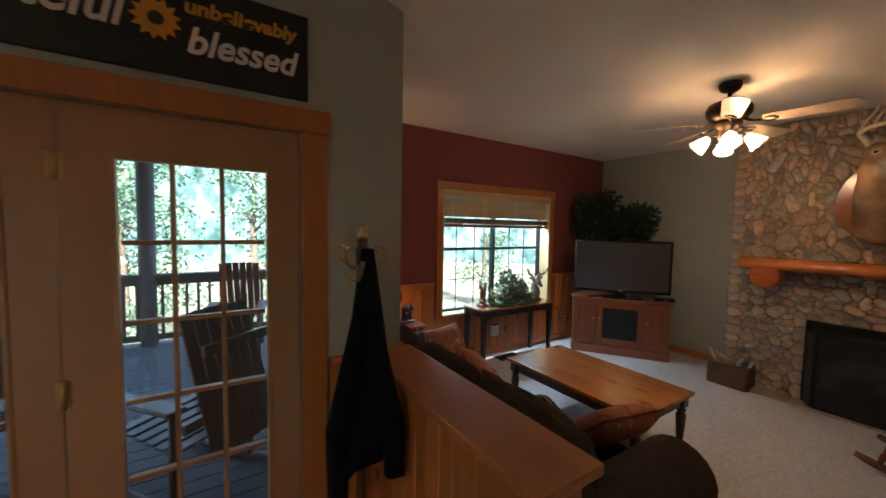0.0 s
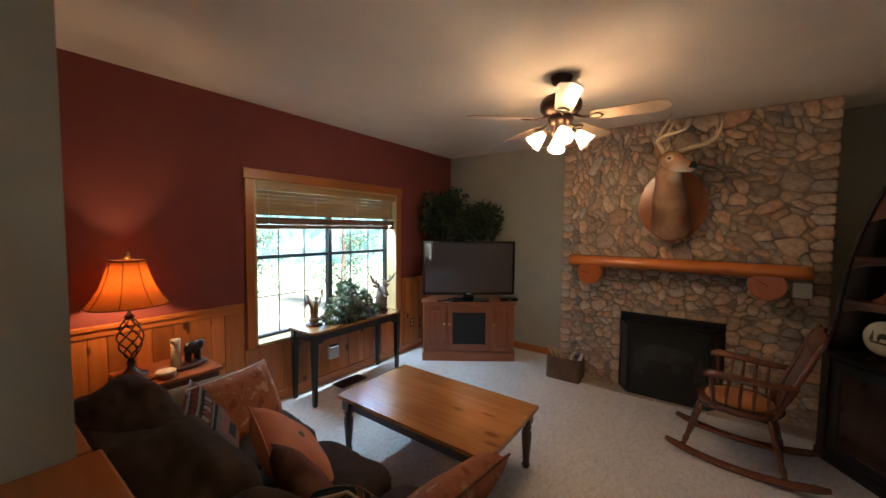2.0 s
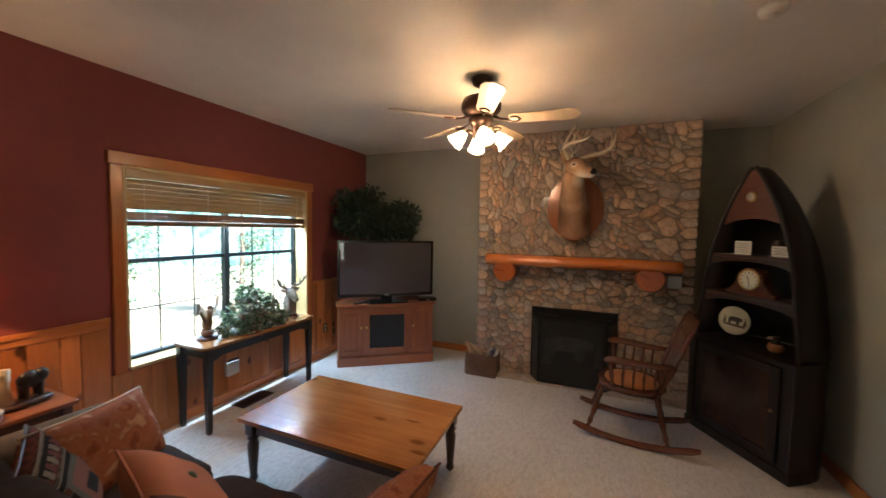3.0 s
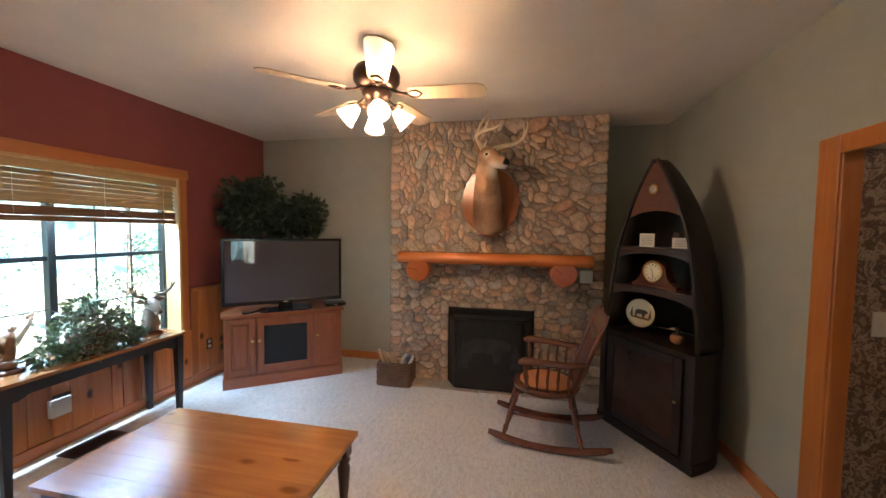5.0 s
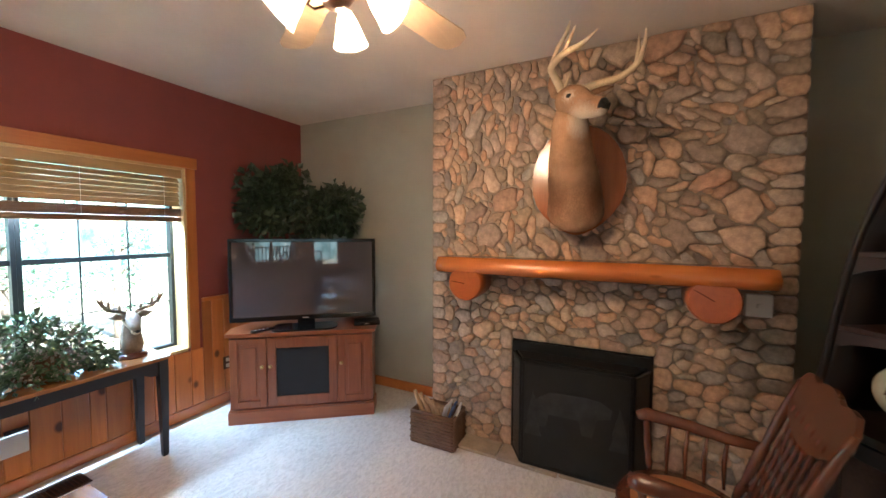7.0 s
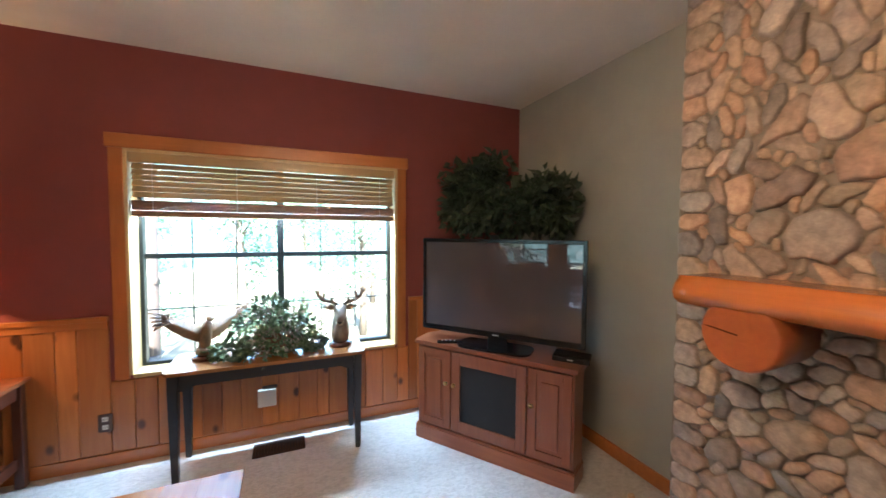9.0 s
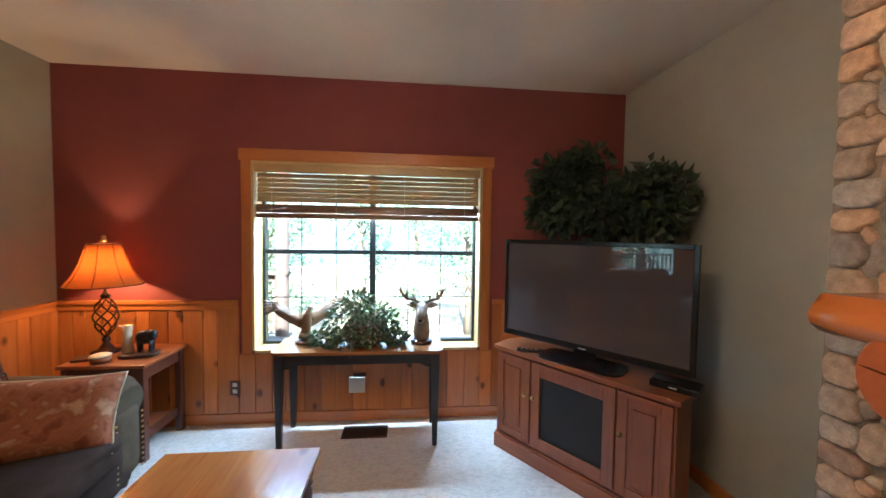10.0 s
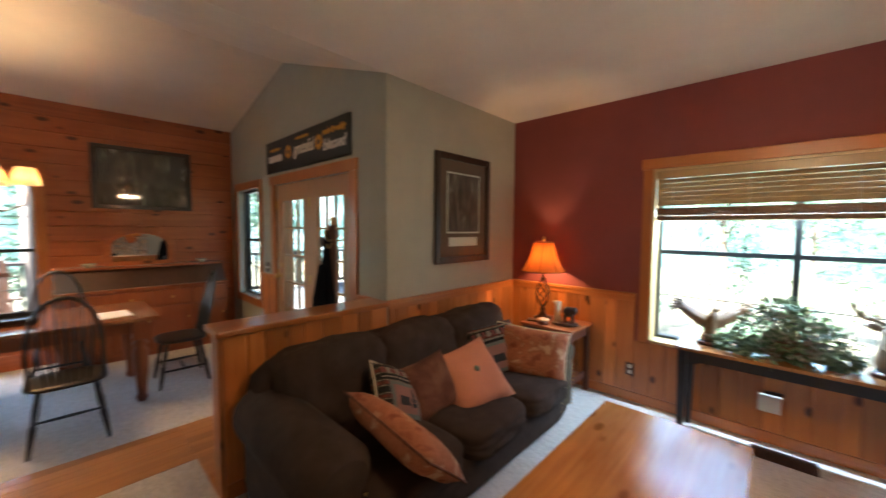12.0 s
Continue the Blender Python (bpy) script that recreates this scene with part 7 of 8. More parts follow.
def sideboard():
    ob = thing("sideboard", pose(-0.60, 1.72, 0), "long cherry sideboard with a raised back shelf against the cedar wall", "sideboard")
    L = 0.80
    boxed("body", ob, CHERRY, (-0.265, -L, 0.06), (0.16, L, 0.80), 0.004)
    boxed("plinth", ob, CHERRY, (-0.265, -L + 0.02, 0), (0.14, L - 0.02, 0.06))
    boxed("top", ob, CHERRY, (-0.268, -L - 0.02, 0.80), (0.19, L + 0.02, 0.83), 0.006)
    bm = bmesh.new()
    prism(bm, [(-0.265, 0.83), (0.10, 0.83), (-0.02, 1.05), (-0.265, 1.05)], -L, L, pose(0, 0, 0, 90, 0, 0))
    part("sloped_back", bm, LEGS, ob, "dark sloping back panel")
    boxed("shelf", ob, CHERRY, (-0.268, -L - 0.01, 1.05), (0.03, L + 0.01, 1.078), 0.005)
    for k in range(4):
        y0, y1 = -L + 0.03 + 0.39 * k, -L + 0.40 + 0.39 * k
        bm = bmesh.new()
        span(bm, (0.16, y0, 0.60), (0.178, y1, 0.78), 0.005)
        d = part("drawer", bm, CHERRY, ob)
        bm = bmesh.new()
        ball(bm, (0.19, (y0 + y1) / 2, 0.69), 0.015, div=2)
        part("knob", bm, BRASS, d)
        bm = bmesh.new()
        for lo, hi in (((0.16, y0, 0.09), (0.178, y0 + 0.06, 0.58)), ((0.16, y1 - 0.06, 0.09), (0.178, y1, 0.58)), ((0.16, y0 + 0.06, 0.09), (0.178, y1 - 0.06, 0.15)), ((0.16, y0 + 0.06, 0.52), (0.178, y1 - 0.06, 0.58))):
            span(bm, lo, hi, 0.003)
        span(bm, (0.16, y0 + 0.058, 0.148), (0.168, y1 - 0.058, 0.522))
        d = part("door", bm, CHERRY, ob)
        bm = bmesh.new()
        ball(bm, (0.19, y1 - 0.03, 0.42), 0.013, div=2)
        part("knob", bm, BRASS, d)
    # arched mirror on the shelf
    o = thing("arched_mirror", pose(-0.72, 1.66, 1.078), "arched wooden mirror standing on the sideboard shelf", "mirror")
    arch = [(-0.34, 0.0), (0.34, 0.0), (0.34, 0.22)] + [(0.34 * math.cos(radians(a)), 0.22 + 0.20 * math.sin(radians(a))) for a in range(15, 180, 15)] + [(-0.34, 0.22)]
    bm = bmesh.new()
    prism(bm, arch, -0.012, 0.012, pose(0, 0, 0, 90, 0, 90))
    part("frame", bm, CEDAR, o)
    bm = bmesh.new()
    prism(bm, [(x * 0.78, 0.05 + y * 0.80) for x, y in arch], 0.0125, 0.016, pose(0, 0, 0, 90, 0, 90))
    part("mirror_glass", bm, MIRROR, o)
    for y in (1.20, 2.28):
        o = thing("bowl", pose(-0.66, y, 1.078), "small pale bowl on the sideboard shelf", "bowl", "bowls on the sideboard")
        bm = bmesh.new()
        lathe(bm, [(0.03, 0), (0.05, 0.02), (0.065, 0.045), (0.055, 0.042), (0.0, 0.02)], 20)
        part("bowl_body", bm, CREAMGLAZE, o)


MIRROR = plain("mirror_silver", (0.85, 0.86, 0.86), 0.02, 1.0, spread=0.01, bumps=0)
sideboard()


def dining_table():
    ob = thing("dining_table", pose(0.55, 0.60, 0), "long polished cherry dining table with heavy legs", "table")
    for k in range(5):
        board_box("plank", ob, TABLETOP, (-0.47 + 0.188 * k + 0.0005, -0.98, 0.725), (-0.47 + 0.188 * (k + 1) - 0.0005, 0.98, 0.76), 0.002)
    for x in (-0.38, 0.38):
        boxed("side_apron", ob, CHERRY, (x - 0.012, -0.80, 0.62), (x + 0.012, 0.80, 0.725))
    for y in (-0.85, 0.85):
        boxed("end_apron", ob, CHERRY_X, (-0.33, y - 0.012, 0.62), (0.33, y + 0.012, 0.725))
        for x in (-0.38, 0.38):
            bm = bmesh.new()
            turned_leg(bm, x, y, 0.72, r=0.055)
            part("leg", bm, CHERRY, ob)
    # things on the table
    o = thing("place_mat", pose(0.72, 1.30, 0.76, 0, 0, 4), "pale folded place mat on the dining table", "place mat")
    boxed("cloth", o, PAPER, (-0.15, -0.11, 0), (0.15, 0.11, 0.006), 0.002)
    o = thing("tray", pose(0.5, 0.55, 0.76), "dark tray in the middle of the dining table", "tray")
    boxed("base", o, BLACKWOOD, (-0.2, -0.3, 0), (0.2, 0.3, 0.012))
    for lo, hi in (((-0.2, -0.3, 0.012), (-0.185, 0.3, 0.05)), ((0.185, -0.3, 0.012), (0.2, 0.3, 0.05)), ((-0.185, -0.3, 0.012), (0.185, -0.285, 0.05)), ((-0.185, 0.285, 0.012), (0.185, 0.3, 0.05))):
        boxed("side", o, BLACKWOOD, lo, hi, 0.003)


TABLETOP = wood("cherry_table_top", (0.20, 0.07, 0.028), (0.34, 0.13, 0.055), "y", 0.15, 0.0, 0.8, 0.7)
dining_table()


def windsor():
    ob = thing("windsor_chair", pose(1.28, 1.0, 0, 0, 0, 90), "black hoop-back windsor chair at the dining table", "chair", "chairs round the dining table")
    # local y is the way it faces
    bm = bmesh.new()
    soft(bm, (0, 0, 0.44), (0.44, 0.42, 0.045), power=3.2, n=8)
    part("seat", bm, BLACKWOOD, ob)
    for x in (-1, 1):
        for y in (-1, 1):
            bm = bmesh.new()
            a, b = Vector((0.20 * x, 0.20 * y, 0)), Vector((0.14 * x, 0.13 * y, 0.43))
            tube(bm, [a.lerp(b, k) for k in (0, 0.3, 0.45, 0.5, 0.7, 1)], [0.011, 0.018, 0.021, 0.014, 0.019, 0.014], 8)
            part("leg", bm, BLACKWOOD, ob)
        bm = bmesh.new()
        tube(bm, [(0.178 * x, -0.17, 0.16), (0.178 * x, 0, 0.16), (0.178 * x, 0.17, 0.16)], [0.009, 0.014, 0.009], 8)
        part("stretcher", bm, BLACKWOOD, ob)
    bm = bmesh.new()
    tube(bm, [(-0.178, 0, 0.16), (0, 0, 0.16), (0.178, 0, 0.16)], [0.009, 0.013, 0.009], 8)
    part("stretcher", bm, BLACKWOOD, ob)
    hoop = []
    for k in range(21):
        a = math.pi * k / 20
        z = 0.62 * math.sin(a) ** 0.7
        hoop.append((-0.215 * math.cos(a) * (0.85 + 0.15 * math.sin(a)), -0.17 - 0.22 * z, 0.455 + z))
    bm = bmesh.new()
    tube(bm, hoop, 0.013, 8)
    part("hoop", bm, BLACKWOOD, ob)
    for k in range(7):
        x = -0.135 + 0.045 * k
        z = 0.62 * (1 - (x / 0.215) ** 2) ** 0.40
        bm = bmesh.new()
        tube(bm, [(x * 0.8, -0.165, 0.455), (x * 0.95, -0.17 - 0.22 * z * 0.5, 0.455 + z * 0.5), (x, -0.17 - 0.22 * z, 0.455 + z)], [0.006, 0.008, 0.006], 6)
        part("spindle", bm, BLACKWOOD, ob)
    return ob


chair = windsor()
copy_thing(chair, pose(0.62, 1.80, 0, 0, 0, 178))
copy_thing(chair, pose(1.28, 0.25, 0, 0, 0, 88))
copy_thing(chair, pose(-0.14, 0.95, 0, 0, 0, -90))
copy_thing(chair, pose(-0.14, 0.2, 0, 0, 0, -93))


def chandelier():
    cx, cy = CHANDELIER
    ob = thing("chandelier", pose(cx, cy, 1.62), "iron chandelier with lit cream shades over the dining table", "chandelier")
    roof = RIDGE_Z - (RIDGE - cx) / (RIDGE - CEDARWALL + T) * (RIDGE_Z - EAVE_Z) - 1.62
    bm = bmesh.new()
    lathe(bm, [(0.0, 0), (0.03, 0.02), (0.02, 0.06), (0.04, 0.12), (0.02, 0.2), (0.015, 0.42)], 16)
    part("column", bm, BRONZE, ob)
    bm = bmesh.new()
    tube(bm, [(0, 0, 0.42), (0, 0, roof - 0.02)], 0.005, 6)
    part("chain", bm, BRONZE, ob)
    bm = bmesh.new()
    lathe(bm, [(0.06, roof), (0.05, roof - 0.04), (0.01, roof - 0.05)], 18)
    part("canopy", bm, BRONZE, ob)
    for k in range(5):
        a = radians(20 + 72 * k)
        u = Vector((math.cos(a), math.sin(a), 0))
        bm = bmesh.new()
        tube(bm, [Vector((0, 0, 0.10)) + u * 0.03, Vector((0, 0, 0.04)) + u * 0.14, Vector((0, 0, 0.10)) + u * 0.26, Vector((0, 0, 0.19)) + u * 0.27], 0.008, 8)
        arm = part("arm", bm, BRONZE, ob)
        bm = bmesh.new()
        prof = [(0.095, 0.26), (0.075, 0.33), (0.055, 0.40)]
        lathe(bm, prof + [(r - 0.003, z) for r, z in prof[::-1]], 20, tuple(u * 0.27))
        part("shade", bm, CHSHADE, arm, "lit cream shade")


chandelier()


# ---- outdoors ----
structure("ground", GRASS, [((-120, NORTH + 0.5, -3.6), (120, 160, -3.5)), ((-120, -120, -3.6), (CEDARWALL - T - 0.05, NORTH + 0.5, -3.5)), ((EAST + 0.5, -120, -3.6), (120, NORTH + 0.5, -3.5)), ((CEDARWALL - T - 0.05, -120, -3.6), (EAST + 0.5, BACK - 0.5, -3.5))], "grassy ground falling away below the deck")


def deck():
    ob = thing("deck", pose(0, 0, 0), "weathered grey deck with dark rail outside the french doors", "deck")
    tagged(ob, kind="structure")
    for k in range(31):
        y = DOORWALL + T + 0.01 + 0.145 * k
        x1 = WEST - T - 0.01 if y < NORTH + 0.25 else 3.6
        board_box("deck_board", ob, DECKWOOD, (-4.6, y, -0.10), (x1, y + 0.138, -0.065), 0.003)
    for k in range(38):
        y = -2.9 + 0.145 * k
        board_box("deck_board", ob, DECKWOOD, (-4.6, y, -0.10), (CEDARWALL - T - 0.01, y + 0.138, -0.065), 0.003)
    yr = 7.25
    for x in (-4.5, -1.6, 1.2, 3.5):
        bm = bmesh.new()
        tube(bm, [(x, yr, -3.5), (x, yr, 3.2)], 0.10, 12)
        part("post", bm, DARKDECK, ob)
    boxed("top_rail", ob, DARKDECK, (-4.5, yr - 0.08, 0.86), (3.6, yr + 0.08, 0.91), 0.005)
    boxed("upper_rail", ob, DARKDECK, (-4.5, yr - 0.02, 0.76), (3.6, yr + 0.02, 0.86))
    boxed("lower_rail", ob, DARKDECK, (-4.5, yr - 0.02, 0.0), (3.6, yr + 0.02, 0.08))
    for k in range(58):
        x = -4.4 + 0.137 * k
        boxed("baluster", ob, DARKDECK, (x - 0.018, yr - 0.018, 0.08), (x + 0.018, yr + 0.018, 0.76))
    xr = -4.5
    for y in (-2.8, 0.6, 3.9):
        bm = bmesh.new()
        tube(bm, [(xr, y, -3.5), (xr, y, 3.2)], 0.10, 12)
        part("post", bm, DARKDECK, ob)
    boxed("top_rail", ob, DARKDECK, (xr - 0.08, -2.9, 0.86), (xr + 0.08, yr - 0.1, 0.91), 0.005)
    boxed("lower_rail", ob, DARKDECK, (xr - 0.02, -2.9, 0.0), (xr + 0.02, yr - 0.1, 0.08))
    for k in range(70):
        y = -2.8 + 0.142 * k
        boxed("baluster", ob, DARKDECK, (xr - 0.018, y - 0.018, 0.08), (xr + 0.018, y + 0.018, 0.86))


deck()


# Roof out of view, added so that the deck lies in shade.
structure("deck_shade_roof", DARKDECK, [((-4.8, DOORWALL + T + 0.01, 3.2), (WEST - T - 0.01, 7.6, 3.3))], "unseen porch roof added to shade the deck")


def porch_rocker():
    ob = thing("porch_rocker", pose(1.80, 3.84, -0.065, 0, 0, 40), "brown slatted wooden porch rocker on the deck", "chair", "porch chairs")
    for s in (-1, 1):
        bm = bmesh.new()
        tube(bm, [(0.27 * s, -0.5 + 0.1 * k, 0.02 + 0.25 * (-0.5 + 0.1 * k) ** 2) for k in range(11)], 0.022, 8)
        part("rocker", bm, PORCHWOOD, ob)
        for y in (0.25, -0.22):
            bm = bmesh.new()
            tube(bm, [(0.27 * s, y, 0.03), (0.27 * s, y, 0.62)], 0.022, 8)
            part("leg", bm, PORCHWOOD, ob)
        bm = bmesh.new()
        box(bm, (0.29 * s, 0.02, 0.63), (0.12, 0.62, 0.025), bevel=0.01)
        part("arm", bm, PORCHWOOD, ob)
    for k in range(6):
        bm = bmesh.new()
        box(bm, (0, 0.25 - 0.085 * k, 0.40 - 0.012 * k), (0.52, 0.075, 0.018), bevel=0.004, seg=1)
        part("seat_slat", bm, PORCHWOOD, ob)
    for k in range(6):
        bm = bmesh.new()
        x = -0.20 + 0.08 * k
        box(bm, (x, -0.36, 0.76), (0.074, 0.018, 0.86 - 0.6 * x * x), (-18, 0, 0), bevel=0.004, seg=1)
        part("back_slat", bm, PORCHWOOD, ob)
    for z, y in ((0.5, -0.27), (0.98, -0.43)):
        boxed("back_rail", ob, PORCHWOOD, (-0.25, y - 0.02, z - 0.03), (0.25, y, z + 0.03))
    return ob


PORCHWOOD = wood("porch_wood", (0.06, 0.028, 0.02), (0.11, 0.055, 0.035), "z", 0.5)
chair = porch_rocker()
copy_thing(chair, pose(0.75, 4.5, -0.065, 0, 0, 200))
copy_thing(chair, pose(2.2, 6.3, -0.065, 0, 0, 170))
copy_thing(chair, pose(-2.6, 0.2, -0.065, 0, 0, 100))


def tree(seed):
    ob = thing("tree", pose(0, 0, -1.5), "leafy green broadleaf tree near the house", "tree", "trees round the house")
    rng = random.Random(seed)
    bm = bmesh.new()
    tube(bm, [(0, 0, 0), (0.05, 0.02, 2.0), (-0.04, 0.06, 5.0), (0.05, 0, 9.0)], [0.20, 0.16, 0.11, 0.03], 10)
    part("trunk", bm, BARK, ob)
    lumps = []
    for k in range(16):
        a, z = rng.uniform(0, 6.28), rng.uniform(1.2, 8.6)
        r = rng.uniform(0.9, 2.3) * (1.1 - 0.06 * z)
        p = Vector((r * math.cos(a), r * math.sin(a), z))
        bm = bmesh.new()
        tube(bm, [(0, 0, z - 0.5), p * 0.5 + Vector((0, 0, z * 0.5)), p], [0.045, 0.03, 0.012], 6)
        part("limb", bm, BARK, ob)
        lumps.append((tuple(p), (rng.uniform(0.6, 1.1), rng.uniform(0.6, 1.1), rng.uniform(0.4, 0.8))))
        lumps.append((tuple(p * 0.6 + Vector((0, 0, z * 0.4 + 0.3))), (0.7, 0.7, 0.5)))
    leaves_part("crown", leaf_cloud(3000, seed + 1, in_lumps(lumps), 0.17, 0.3), TREELEAF, ob)
    return ob


first = tree(1)
first.matrix_world = pose(3.4, 17.4, -3.5)
second = tree(2)
second.matrix_world = pose(8.4, 19.2, -3.5, 0, 0, 40)
rng = random.Random(21)
spots = [(0.2, 15.6), (-2.6, 13.2), (5.9, 24.6), (12.6, 22.2), (-5.2, 15.2), (-9.6, 12.6), (-12.6, 7.6), (-13.4, 3.0), (-12.8, -1.2), (-13.2, -5.4), (-17, 1.4), (-17, 6), (-1.4, 22.2), (16.5, 18.8), (-7.4, 20), (10.5, 27)]
for k, (x, y) in enumerate(spots):
    copy_thing((first, second)[k % 2], pose(x, y, -3.5 - rng.uniform(0, 0.8), 0, 0, rng.uniform(0, 360)))


def glowing_woods():
    """Far woods well beyond the trees; their pale emission paints in the daylight's glare."""
    m = bpy.data.materials.new("glare_woods")
    m.use_nodes = True
    nt = m.node_tree
    nt.nodes.remove(nt.nodes["Principled BSDF"])
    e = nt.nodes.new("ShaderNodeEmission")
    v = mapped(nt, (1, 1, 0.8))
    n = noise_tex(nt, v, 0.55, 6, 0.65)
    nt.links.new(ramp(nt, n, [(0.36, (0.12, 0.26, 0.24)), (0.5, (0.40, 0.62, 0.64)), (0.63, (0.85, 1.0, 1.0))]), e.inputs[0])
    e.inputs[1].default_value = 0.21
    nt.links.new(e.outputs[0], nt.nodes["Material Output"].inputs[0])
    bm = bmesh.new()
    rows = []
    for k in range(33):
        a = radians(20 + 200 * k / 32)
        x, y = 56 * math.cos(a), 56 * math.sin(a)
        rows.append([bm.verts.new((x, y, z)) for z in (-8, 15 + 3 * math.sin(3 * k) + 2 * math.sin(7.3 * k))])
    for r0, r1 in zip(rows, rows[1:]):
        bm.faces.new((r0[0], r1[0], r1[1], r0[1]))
    solid("backdrop", bm, m, "distant woods on a glowing sheet with daylight glare painted in", kind="structure")


glowing_woods()

# ---- boards, planks, strips and stones ----
def wainscot(name, label, runs, material=PINE):
    """Upright boards of uneven width with chamfered joints. Runs: start, end (x, y), the way out, bottom, top."""
    wall = tagged(new(name), label, "", "", "structure")
    rng = random.Random(hash_of(name))
    for (ax, ay), (bx, by), (nx, ny), z0, z1 in runs:
        l = math.hypot(bx - ax, by - ay)
        ux, uy = (bx - ax) / l, (by - ay) / l
        s = 0.0
        while s < l - 0.005:
            w = min(rng.uniform(0.075, 0.15), l - s)
            if l - s - w < 0.04:
                w = l - s
            p0 = (ax + ux * (s + 0.0006), ay + uy * (s + 0.0006))
            p1 = (ax + ux * (s + w - 0.0006) + nx * 0.016, ay + uy * (s + w - 0.0006) + ny * 0.016)
            board_box("board", wall, material, (p0[0], p0[1], z0), (p1[0], p1[1], z1), 0.005)
            s += w
    return wall


def hash_of(text):
    return sum(ord(c) * (i + 1) for i, c in enumerate(text))


CAP = 0.955
wainscot("wainscot_north", "knotty pine board wainscot below the red wall", [((WEST + 0.017, NORTH), (4.084, NORTH), (0, -1), 0.085, CAP), ((4.084, NORTH), (6.096, NORTH), (0, -1), 0.085, 0.558), ((6.096, NORTH), (EAST, NORTH), (0, -1), 0.085, CAP)])
wainscot("wainscot_west", "knotty pine board wainscot behind the sofa", [((WEST, DOORWALL + 0.01), (WEST, NORTH), (1, 0), 0.085, CAP)])
wainscot("wainscot_door", "knotty pine board wainscot beside the doors", [((2.412, DOORWALL), (2.635, DOORWALL), (0, -1), 0.085, CAP), ((0.29, DOORWALL), (0.585, DOORWALL), (0, -1), 0.085, CAP)])
wainscot("wainscot_pony", "knotty pine boards on the low wall", [((2.64, 1.60), (2.64, DOORWALL - 0.02), (-1, 0), 0.085, 0.944), ((2.79, 1.60), (2.79, DOORWALL - 0.004), (1, 0), 0.085, 0.944), ((2.645, 1.60), (2.785, 1.60), (0, -1), 0.0, 0.944)])
structure("trim_wainscot_cap", PINE_X, [((WEST + 0.001, NORTH - 0.034, CAP), (4.084, NORTH, CAP + 0.03)), ((6.096, NORTH - 0.034, CAP), (EAST, NORTH, CAP + 0.03)), ((WEST + 0.0005, NORTH - 0.024, CAP - 0.045), (4.084, NORTH - 0.0165, CAP)), ((2.412, DOORWALL - 0.034, CAP), (2.585, DOORWALL, CAP + 0.03)), ((0.29, DOORWALL - 0.034, CAP), (0.585, DOORWALL, CAP + 0.03))], "pine cap rail of the wainscot", 0.004)
structure("trim_wainscot_side", PINE_Y, [((WEST, DOORWALL + 0.002, CAP), (WEST + 0.034, NORTH - 0.035, CAP + 0.03)), ((WEST + 0.0165, DOORWALL + 0.002, CAP - 0.045), (WEST + 0.024, NORTH - 0.035, CAP))], "pine cap rail of the side wainscot", 0.004)
structure("baseboard_wainscot", PINE_X, [((WEST + 0.02, NORTH - 0.02, 0), (EAST - 0.02, NORTH, 0.084)), ((WEST, DOORWALL, 0), (WEST + 0.02, NORTH, 0.084)), ((2.412, DOORWALL - 0.02, -0.01), (2.635, DOORWALL, 0.084)), ((2.62, 1.60, -0.01), (2.639, DOORWALL - 0.02, 0.084)), ((2.791, 1.60, 0), (2.81, DOORWALL, 0.084))], "pine baseboard of the wainscot", 0.004)


def cedar_planks():
    wall = tagged(new("planks_cedar"), "horizontal cedar planks with dark shadow joints", "", "", "structure")
    h = 0.172
    for k in range(20):
        z0, z1 = k * h, (k + 1) * h - 0.006
        if z0 > RIDGE_Z:
            break
        runs = [(BACK, DOORWALL - 0.002)]
        if z1 > 0.32 and z0 < 2.12:
            runs = [(BACK, EY0 - 0.092), (EY1 + 0.092, CY0 - 0.092), (CY1 + 0.092, DOORWALL - 0.002)]
        for a, b in runs:
            cut = a + (b - a) * (0.35 + 0.3 * ((k * 37) % 10) / 10)
            for p, q in ((a, cut - 0.001), (cut + 0.001, b)):
                board_box("plank", wall, CEDAR, (CEDARWALL, p, z0), (CEDARWALL + 0.017, q, z1), 0.005)


cedar_planks()


def oak_strips():
    floor = tagged(new("floor_oak"), "warm oak strip floor between the carpets", "", "", "structure")
    w = 0.0795
    for k in range(14):
        x0 = 1.682 + w * k
        x1 = min(x0 + w - 0.0008, 2.80)
        for a, b in ((BACK, -1.5), (-1.498, 0.2 + 0.3 * (k % 3)), (0.202 + 0.3 * (k % 3), 1.579), (1.579, DOORWALL)):
            if x0 > 2.2 and b < 1.6:
                continue
            board_box("strip", floor, OAKFLOOR, (x0, a, -0.012), (x1, b - 0.001, 0.002), 0.0012)


oak_strips()


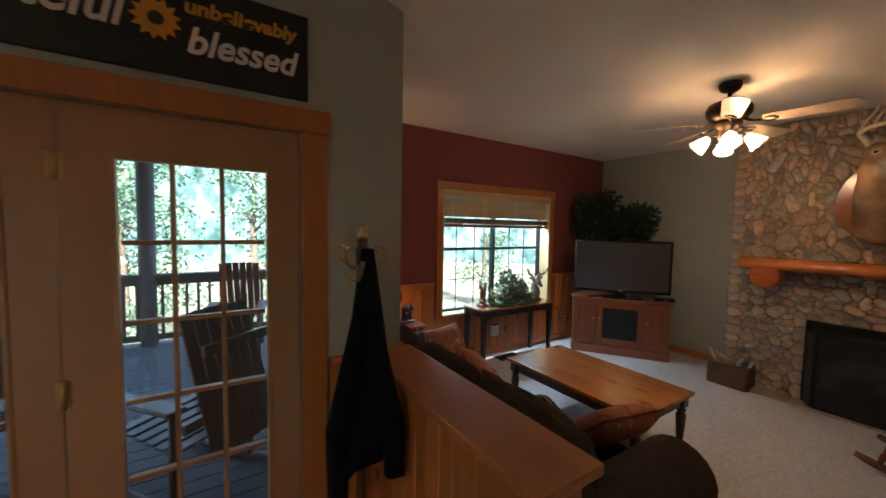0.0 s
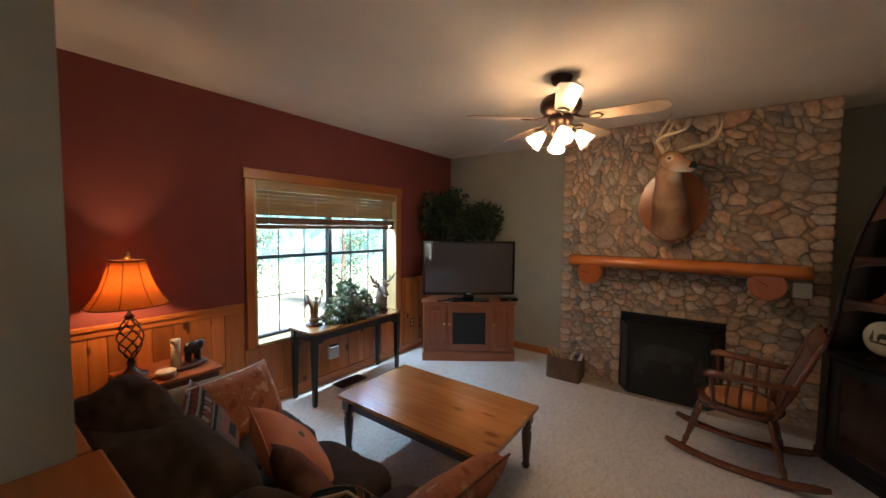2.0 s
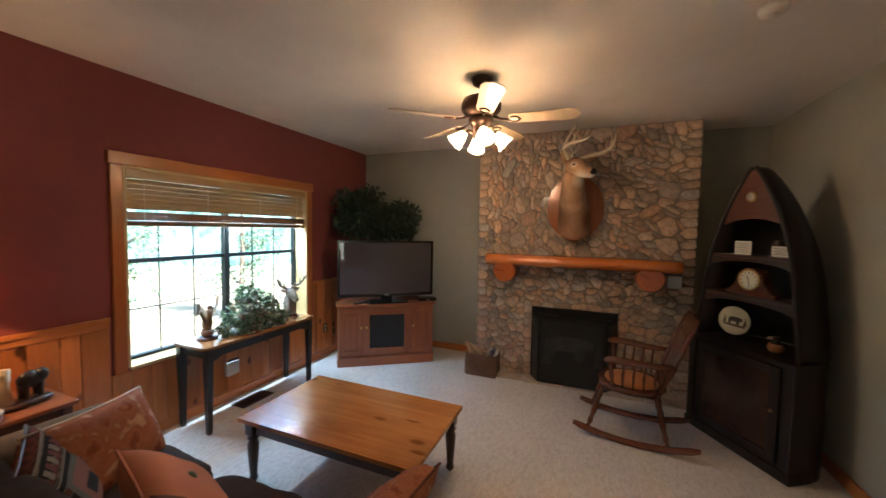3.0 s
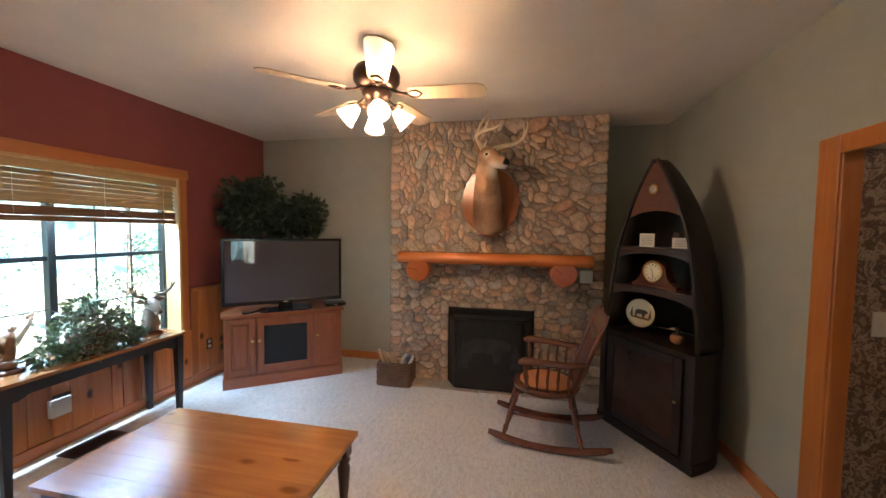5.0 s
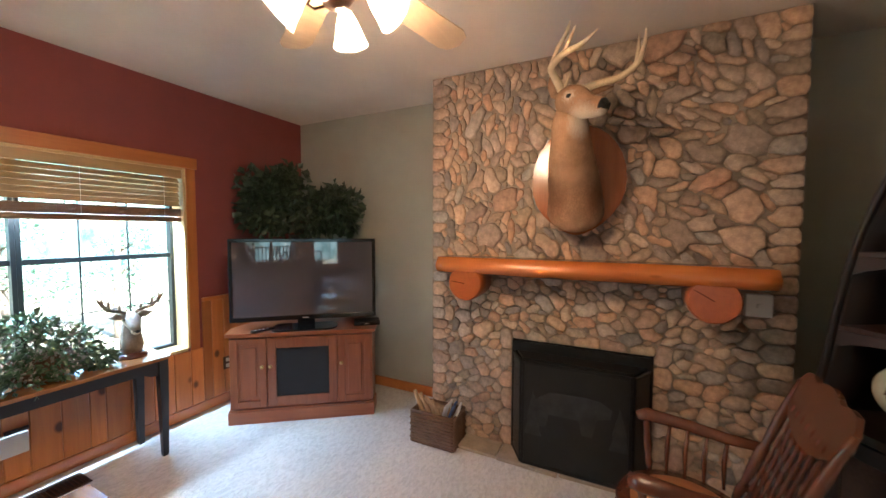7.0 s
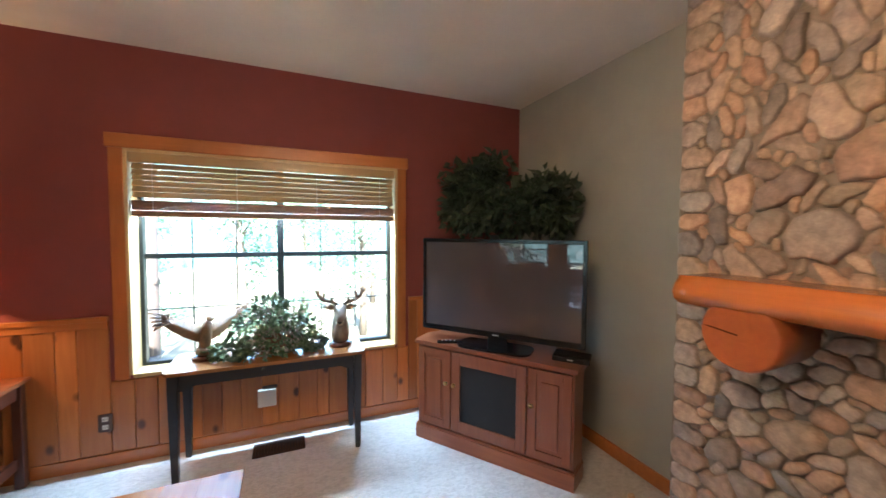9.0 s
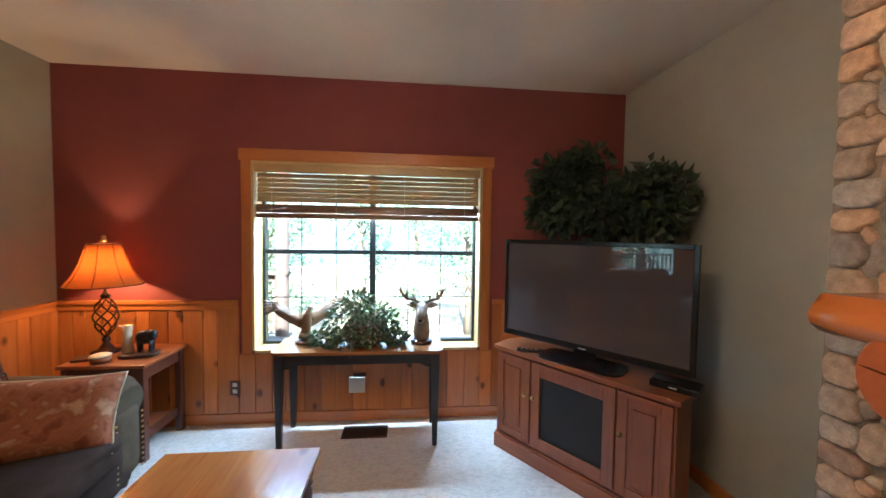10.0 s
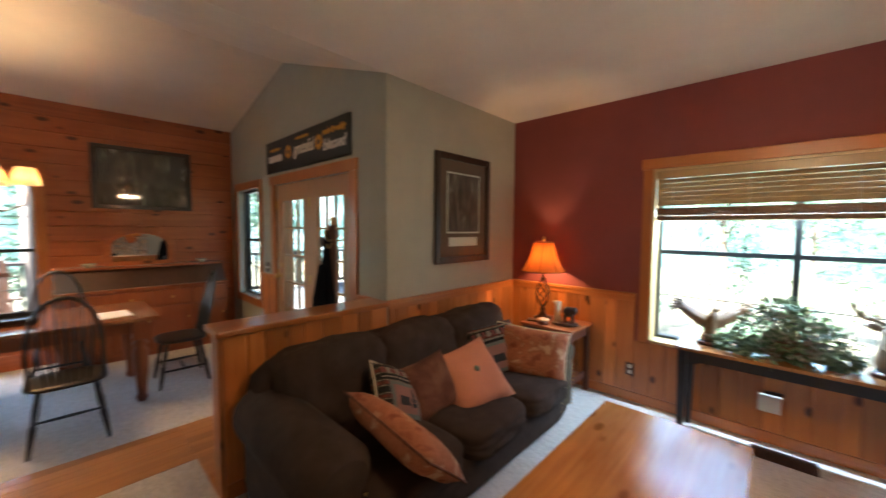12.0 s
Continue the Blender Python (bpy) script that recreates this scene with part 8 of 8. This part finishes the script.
def chimney_stones():
    """River stones laid tight: every seed has its own length, width and lean, and takes the ground nearest to it by that measure."""
    rng = np.random.RandomState(12)
    W, H, cell = CH1 - CH0, TOP, 0.0075
    nx, nz = int(W / cell), int(H / cell)
    gx, gz = np.meshgrid((np.arange(nx) + 0.5) * cell, (np.arange(nz) + 0.5) * cell)
    f0, f1 = F0 - CH0, F1 - CH0

    def free(x, z):
        return not (f0 - 0.012 < x < f1 + 0.012 and z < FTOP + 0.012)

    seeds = []

    def add(x, z, a, b, lean):
        for sx, sz, sa, sb, sl in seeds:
            d = math.hypot(x - sx, z - sz)
            if d < 0.62 * (math.sqrt(a * b) + math.sqrt(sa * sb)):
                return
            if d < a + sa:
                c, s = math.cos(sl), math.sin(sl)
                u, v = c * (x - sx) + s * (z - sz), -s * (x - sx) + c * (z - sz)
                if (u / (sa + 0.7 * b)) ** 2 + (v / (sb + 0.7 * b)) ** 2 < 1:
                    return
        seeds.append((x, z, a, b, lean))

    # squared courses round the opening and at both edges
    x = f0 + 0.05
    while x < f1 - 0.02:
        seeds.append((x, FTOP + 0.035, 0.085, 0.034, 0.0))
        x += 0.165
    for ex in (0.055, W - 0.055):
        z = 0.03
        while z < H:
            q = rng.uniform(0.07, 0.115)
            seeds.append((ex + rng.uniform(-0.02, 0.02), z + q / 2, rng.uniform(0.075, 0.11), q * 0.42, rng.uniform(-0.08, 0.08)))
            z += q
    for ex in (f0 - 0.05, f1 + 0.05):
        z = 0.02
        while z < FTOP - 0.05:
            q = rng.uniform(0.12, 0.19)
            seeds.append((ex, z + q / 2, 0.042, q * 0.45, 0.0))
            z += q
    # long slabs that lean above the mantel, rounder cobbles below it
    upper = (((0.110, 0.085), 14), ((0.100, 0.050), 70), ((0.060, 0.044), 45), ((0.090, 0.027), 1100), ((0.048, 0.034), 90), ((0.066, 0.022), 2400), ((0.044, 0.019), 2600), ((0.026, 0.016), 3000))
    lower = (((0.085, 0.070), 8), ((0.066, 0.040), 160), ((0.050, 0.034), 420), ((0.054, 0.024), 900), ((0.036, 0.022), 1600), ((0.024, 0.015), 2200))
    for z0, z1, sizes in ((0.02, 1.27, lower), (1.27, H - 0.02, upper)):
        for size, tries in sizes:
            for _ in range(tries):
                x, z = rng.uniform(0.03, W - 0.03), rng.uniform(z0, z1)
                if not free(x, z):
                    continue
                flow = 1.0 + 0.6 * math.sin(2.2 * x + 0.8) * math.cos(1.6 * z) if z > 1.3 else 0.5 * math.sin(5 * x + 2 * z)
                k = rng.uniform(0.8, 1.2)
                add(x, z, size[0] * k, size[1] * rng.uniform(0.8, 1.15), flow + rng.normal(0, 0.5))
    best = np.full(gx.shape, 1e9)
    label = np.full(gx.shape, -1)
    for i, (x, z, a, b, lean) in enumerate(seeds):
        i0, i1 = max(0, int((x - 0.3) / cell)), min(nx, int((x + 0.3) / cell))
        j0, j1 = max(0, int((z - 0.3) / cell)), min(nz, int((z + 0.3) / cell))
        dx, dz = gx[j0:j1, i0:i1] - x, gz[j0:j1, i0:i1] - z
        c, s = math.cos(lean), math.sin(lean)
        u, v = (c * dx + s * dz) / a, (-s * dx + c * dz) / b
        d = (np.abs(u) ** 3 + np.abs(v) ** 3) ** (1 / 3)
        near = d < best[j0:j1, i0:i1]
        best[j0:j1, i0:i1][near] = d[near]
        label[j0:j1, i0:i1][near] = i
    label[(gx > f0) & (gx < f1) & (gz < FTOP)] = -2
    wall = tagged(new("stone_facing"), "river stone facing of tan and grey cobbles on the chimney", "", "", "structure")
    wall.location = (CHX + 0.006, CH0, 0)
    far_vs, far_fs = [], []
    n = 16
    pieces = []
    for i, (sx, sz, a, b, lean) in enumerate(seeds):
        own = label == i
        count = own.sum()
        if count < 8:
            continue
        cx, cz = gx[own].mean(), gz[own].mean()
        rad = []
        for k in range(n):
            ang = 2 * math.pi * k / n
            r = 0.0
            while r < 0.32:
                jx, jz = int((cx + (r + cell / 2) * math.cos(ang)) / cell), int((cz + (r + cell / 2) * math.sin(ang)) / cell)
                if not (0 <= jx < nx and 0 <= jz < nz) or cx + r * math.cos(ang) < 0 or cz + r * math.sin(ang) < 0 or label[jz, jx] != i:
                    break
                r += cell / 2
            rad.append(max(r - 0.0006, 0.006))
        rad = [(rad[k - 1] + 8 * rad[k] + rad[(k + 1) % n]) / 10 for k in range(n)]
        size = math.sqrt(count) * cell
        h = min(0.034, 0.016 + 0.12 * size) * rng.uniform(0.75, 1.25)
        tilt = (rng.normal(0, 0.06), rng.normal(0, 0.06))
        vs, fs = [], []
        for scale, depth in ((1.0, 0.0), (0.975, 0.55), (0.91, 0.86), (0.80, 0.985)):
            for k in range(n):
                ang = 2 * math.pi * k / n
                y, z = scale * rad[k] * math.cos(ang), scale * rad[k] * math.sin(ang)
                vs.append((-h * depth - (y * tilt[0] + z * tilt[1]) * depth, y, z))
        vs.append((-h, 0, 0))
        for r in range(3):
            for k in range(n):
                q = (r * n + k, r * n + (k + 1) % n, (r + 1) * n + (k + 1) % n, (r + 1) * n + k)
                fs.append(q)
        fs += [(3 * n + k, 3 * n + (k + 1) % n, 4 * n) for k in range(n)]
        pieces.append((size, cx, cz, vs, fs))
    pieces.sort(key=lambda p: -p[0])
    for k, (size, cx, cz, vs, fs) in enumerate(pieces):
        if k < 300:
            me = bpy.data.meshes.new("stone")
            me.from_pydata(vs, [], fs)
            me.polygons.foreach_set("use_smooth", [True] * len(me.polygons))
            me.materials.append(STONE)
            o = new("stone", me)
            o.parent, o.location = wall, (0, cx, cz)
        else:
            base = len(far_vs)
            far_vs += [(x, y + cx, z + cz) for x, y, z in vs]
            far_fs += [tuple(base + q for q in f) for f in fs]
    if far_vs:
        me = bpy.data.meshes.new("small_stones")
        me.from_pydata(far_vs, [], far_fs)
        me.polygons.foreach_set("use_smooth", [True] * len(me.polygons))
        me.materials.append(STONEJ)
        o = new("small_stones", me)
        o.parent = wall
        tagged(o, "small river stones between the larger ones", kind="stuff")


chimney_stones()
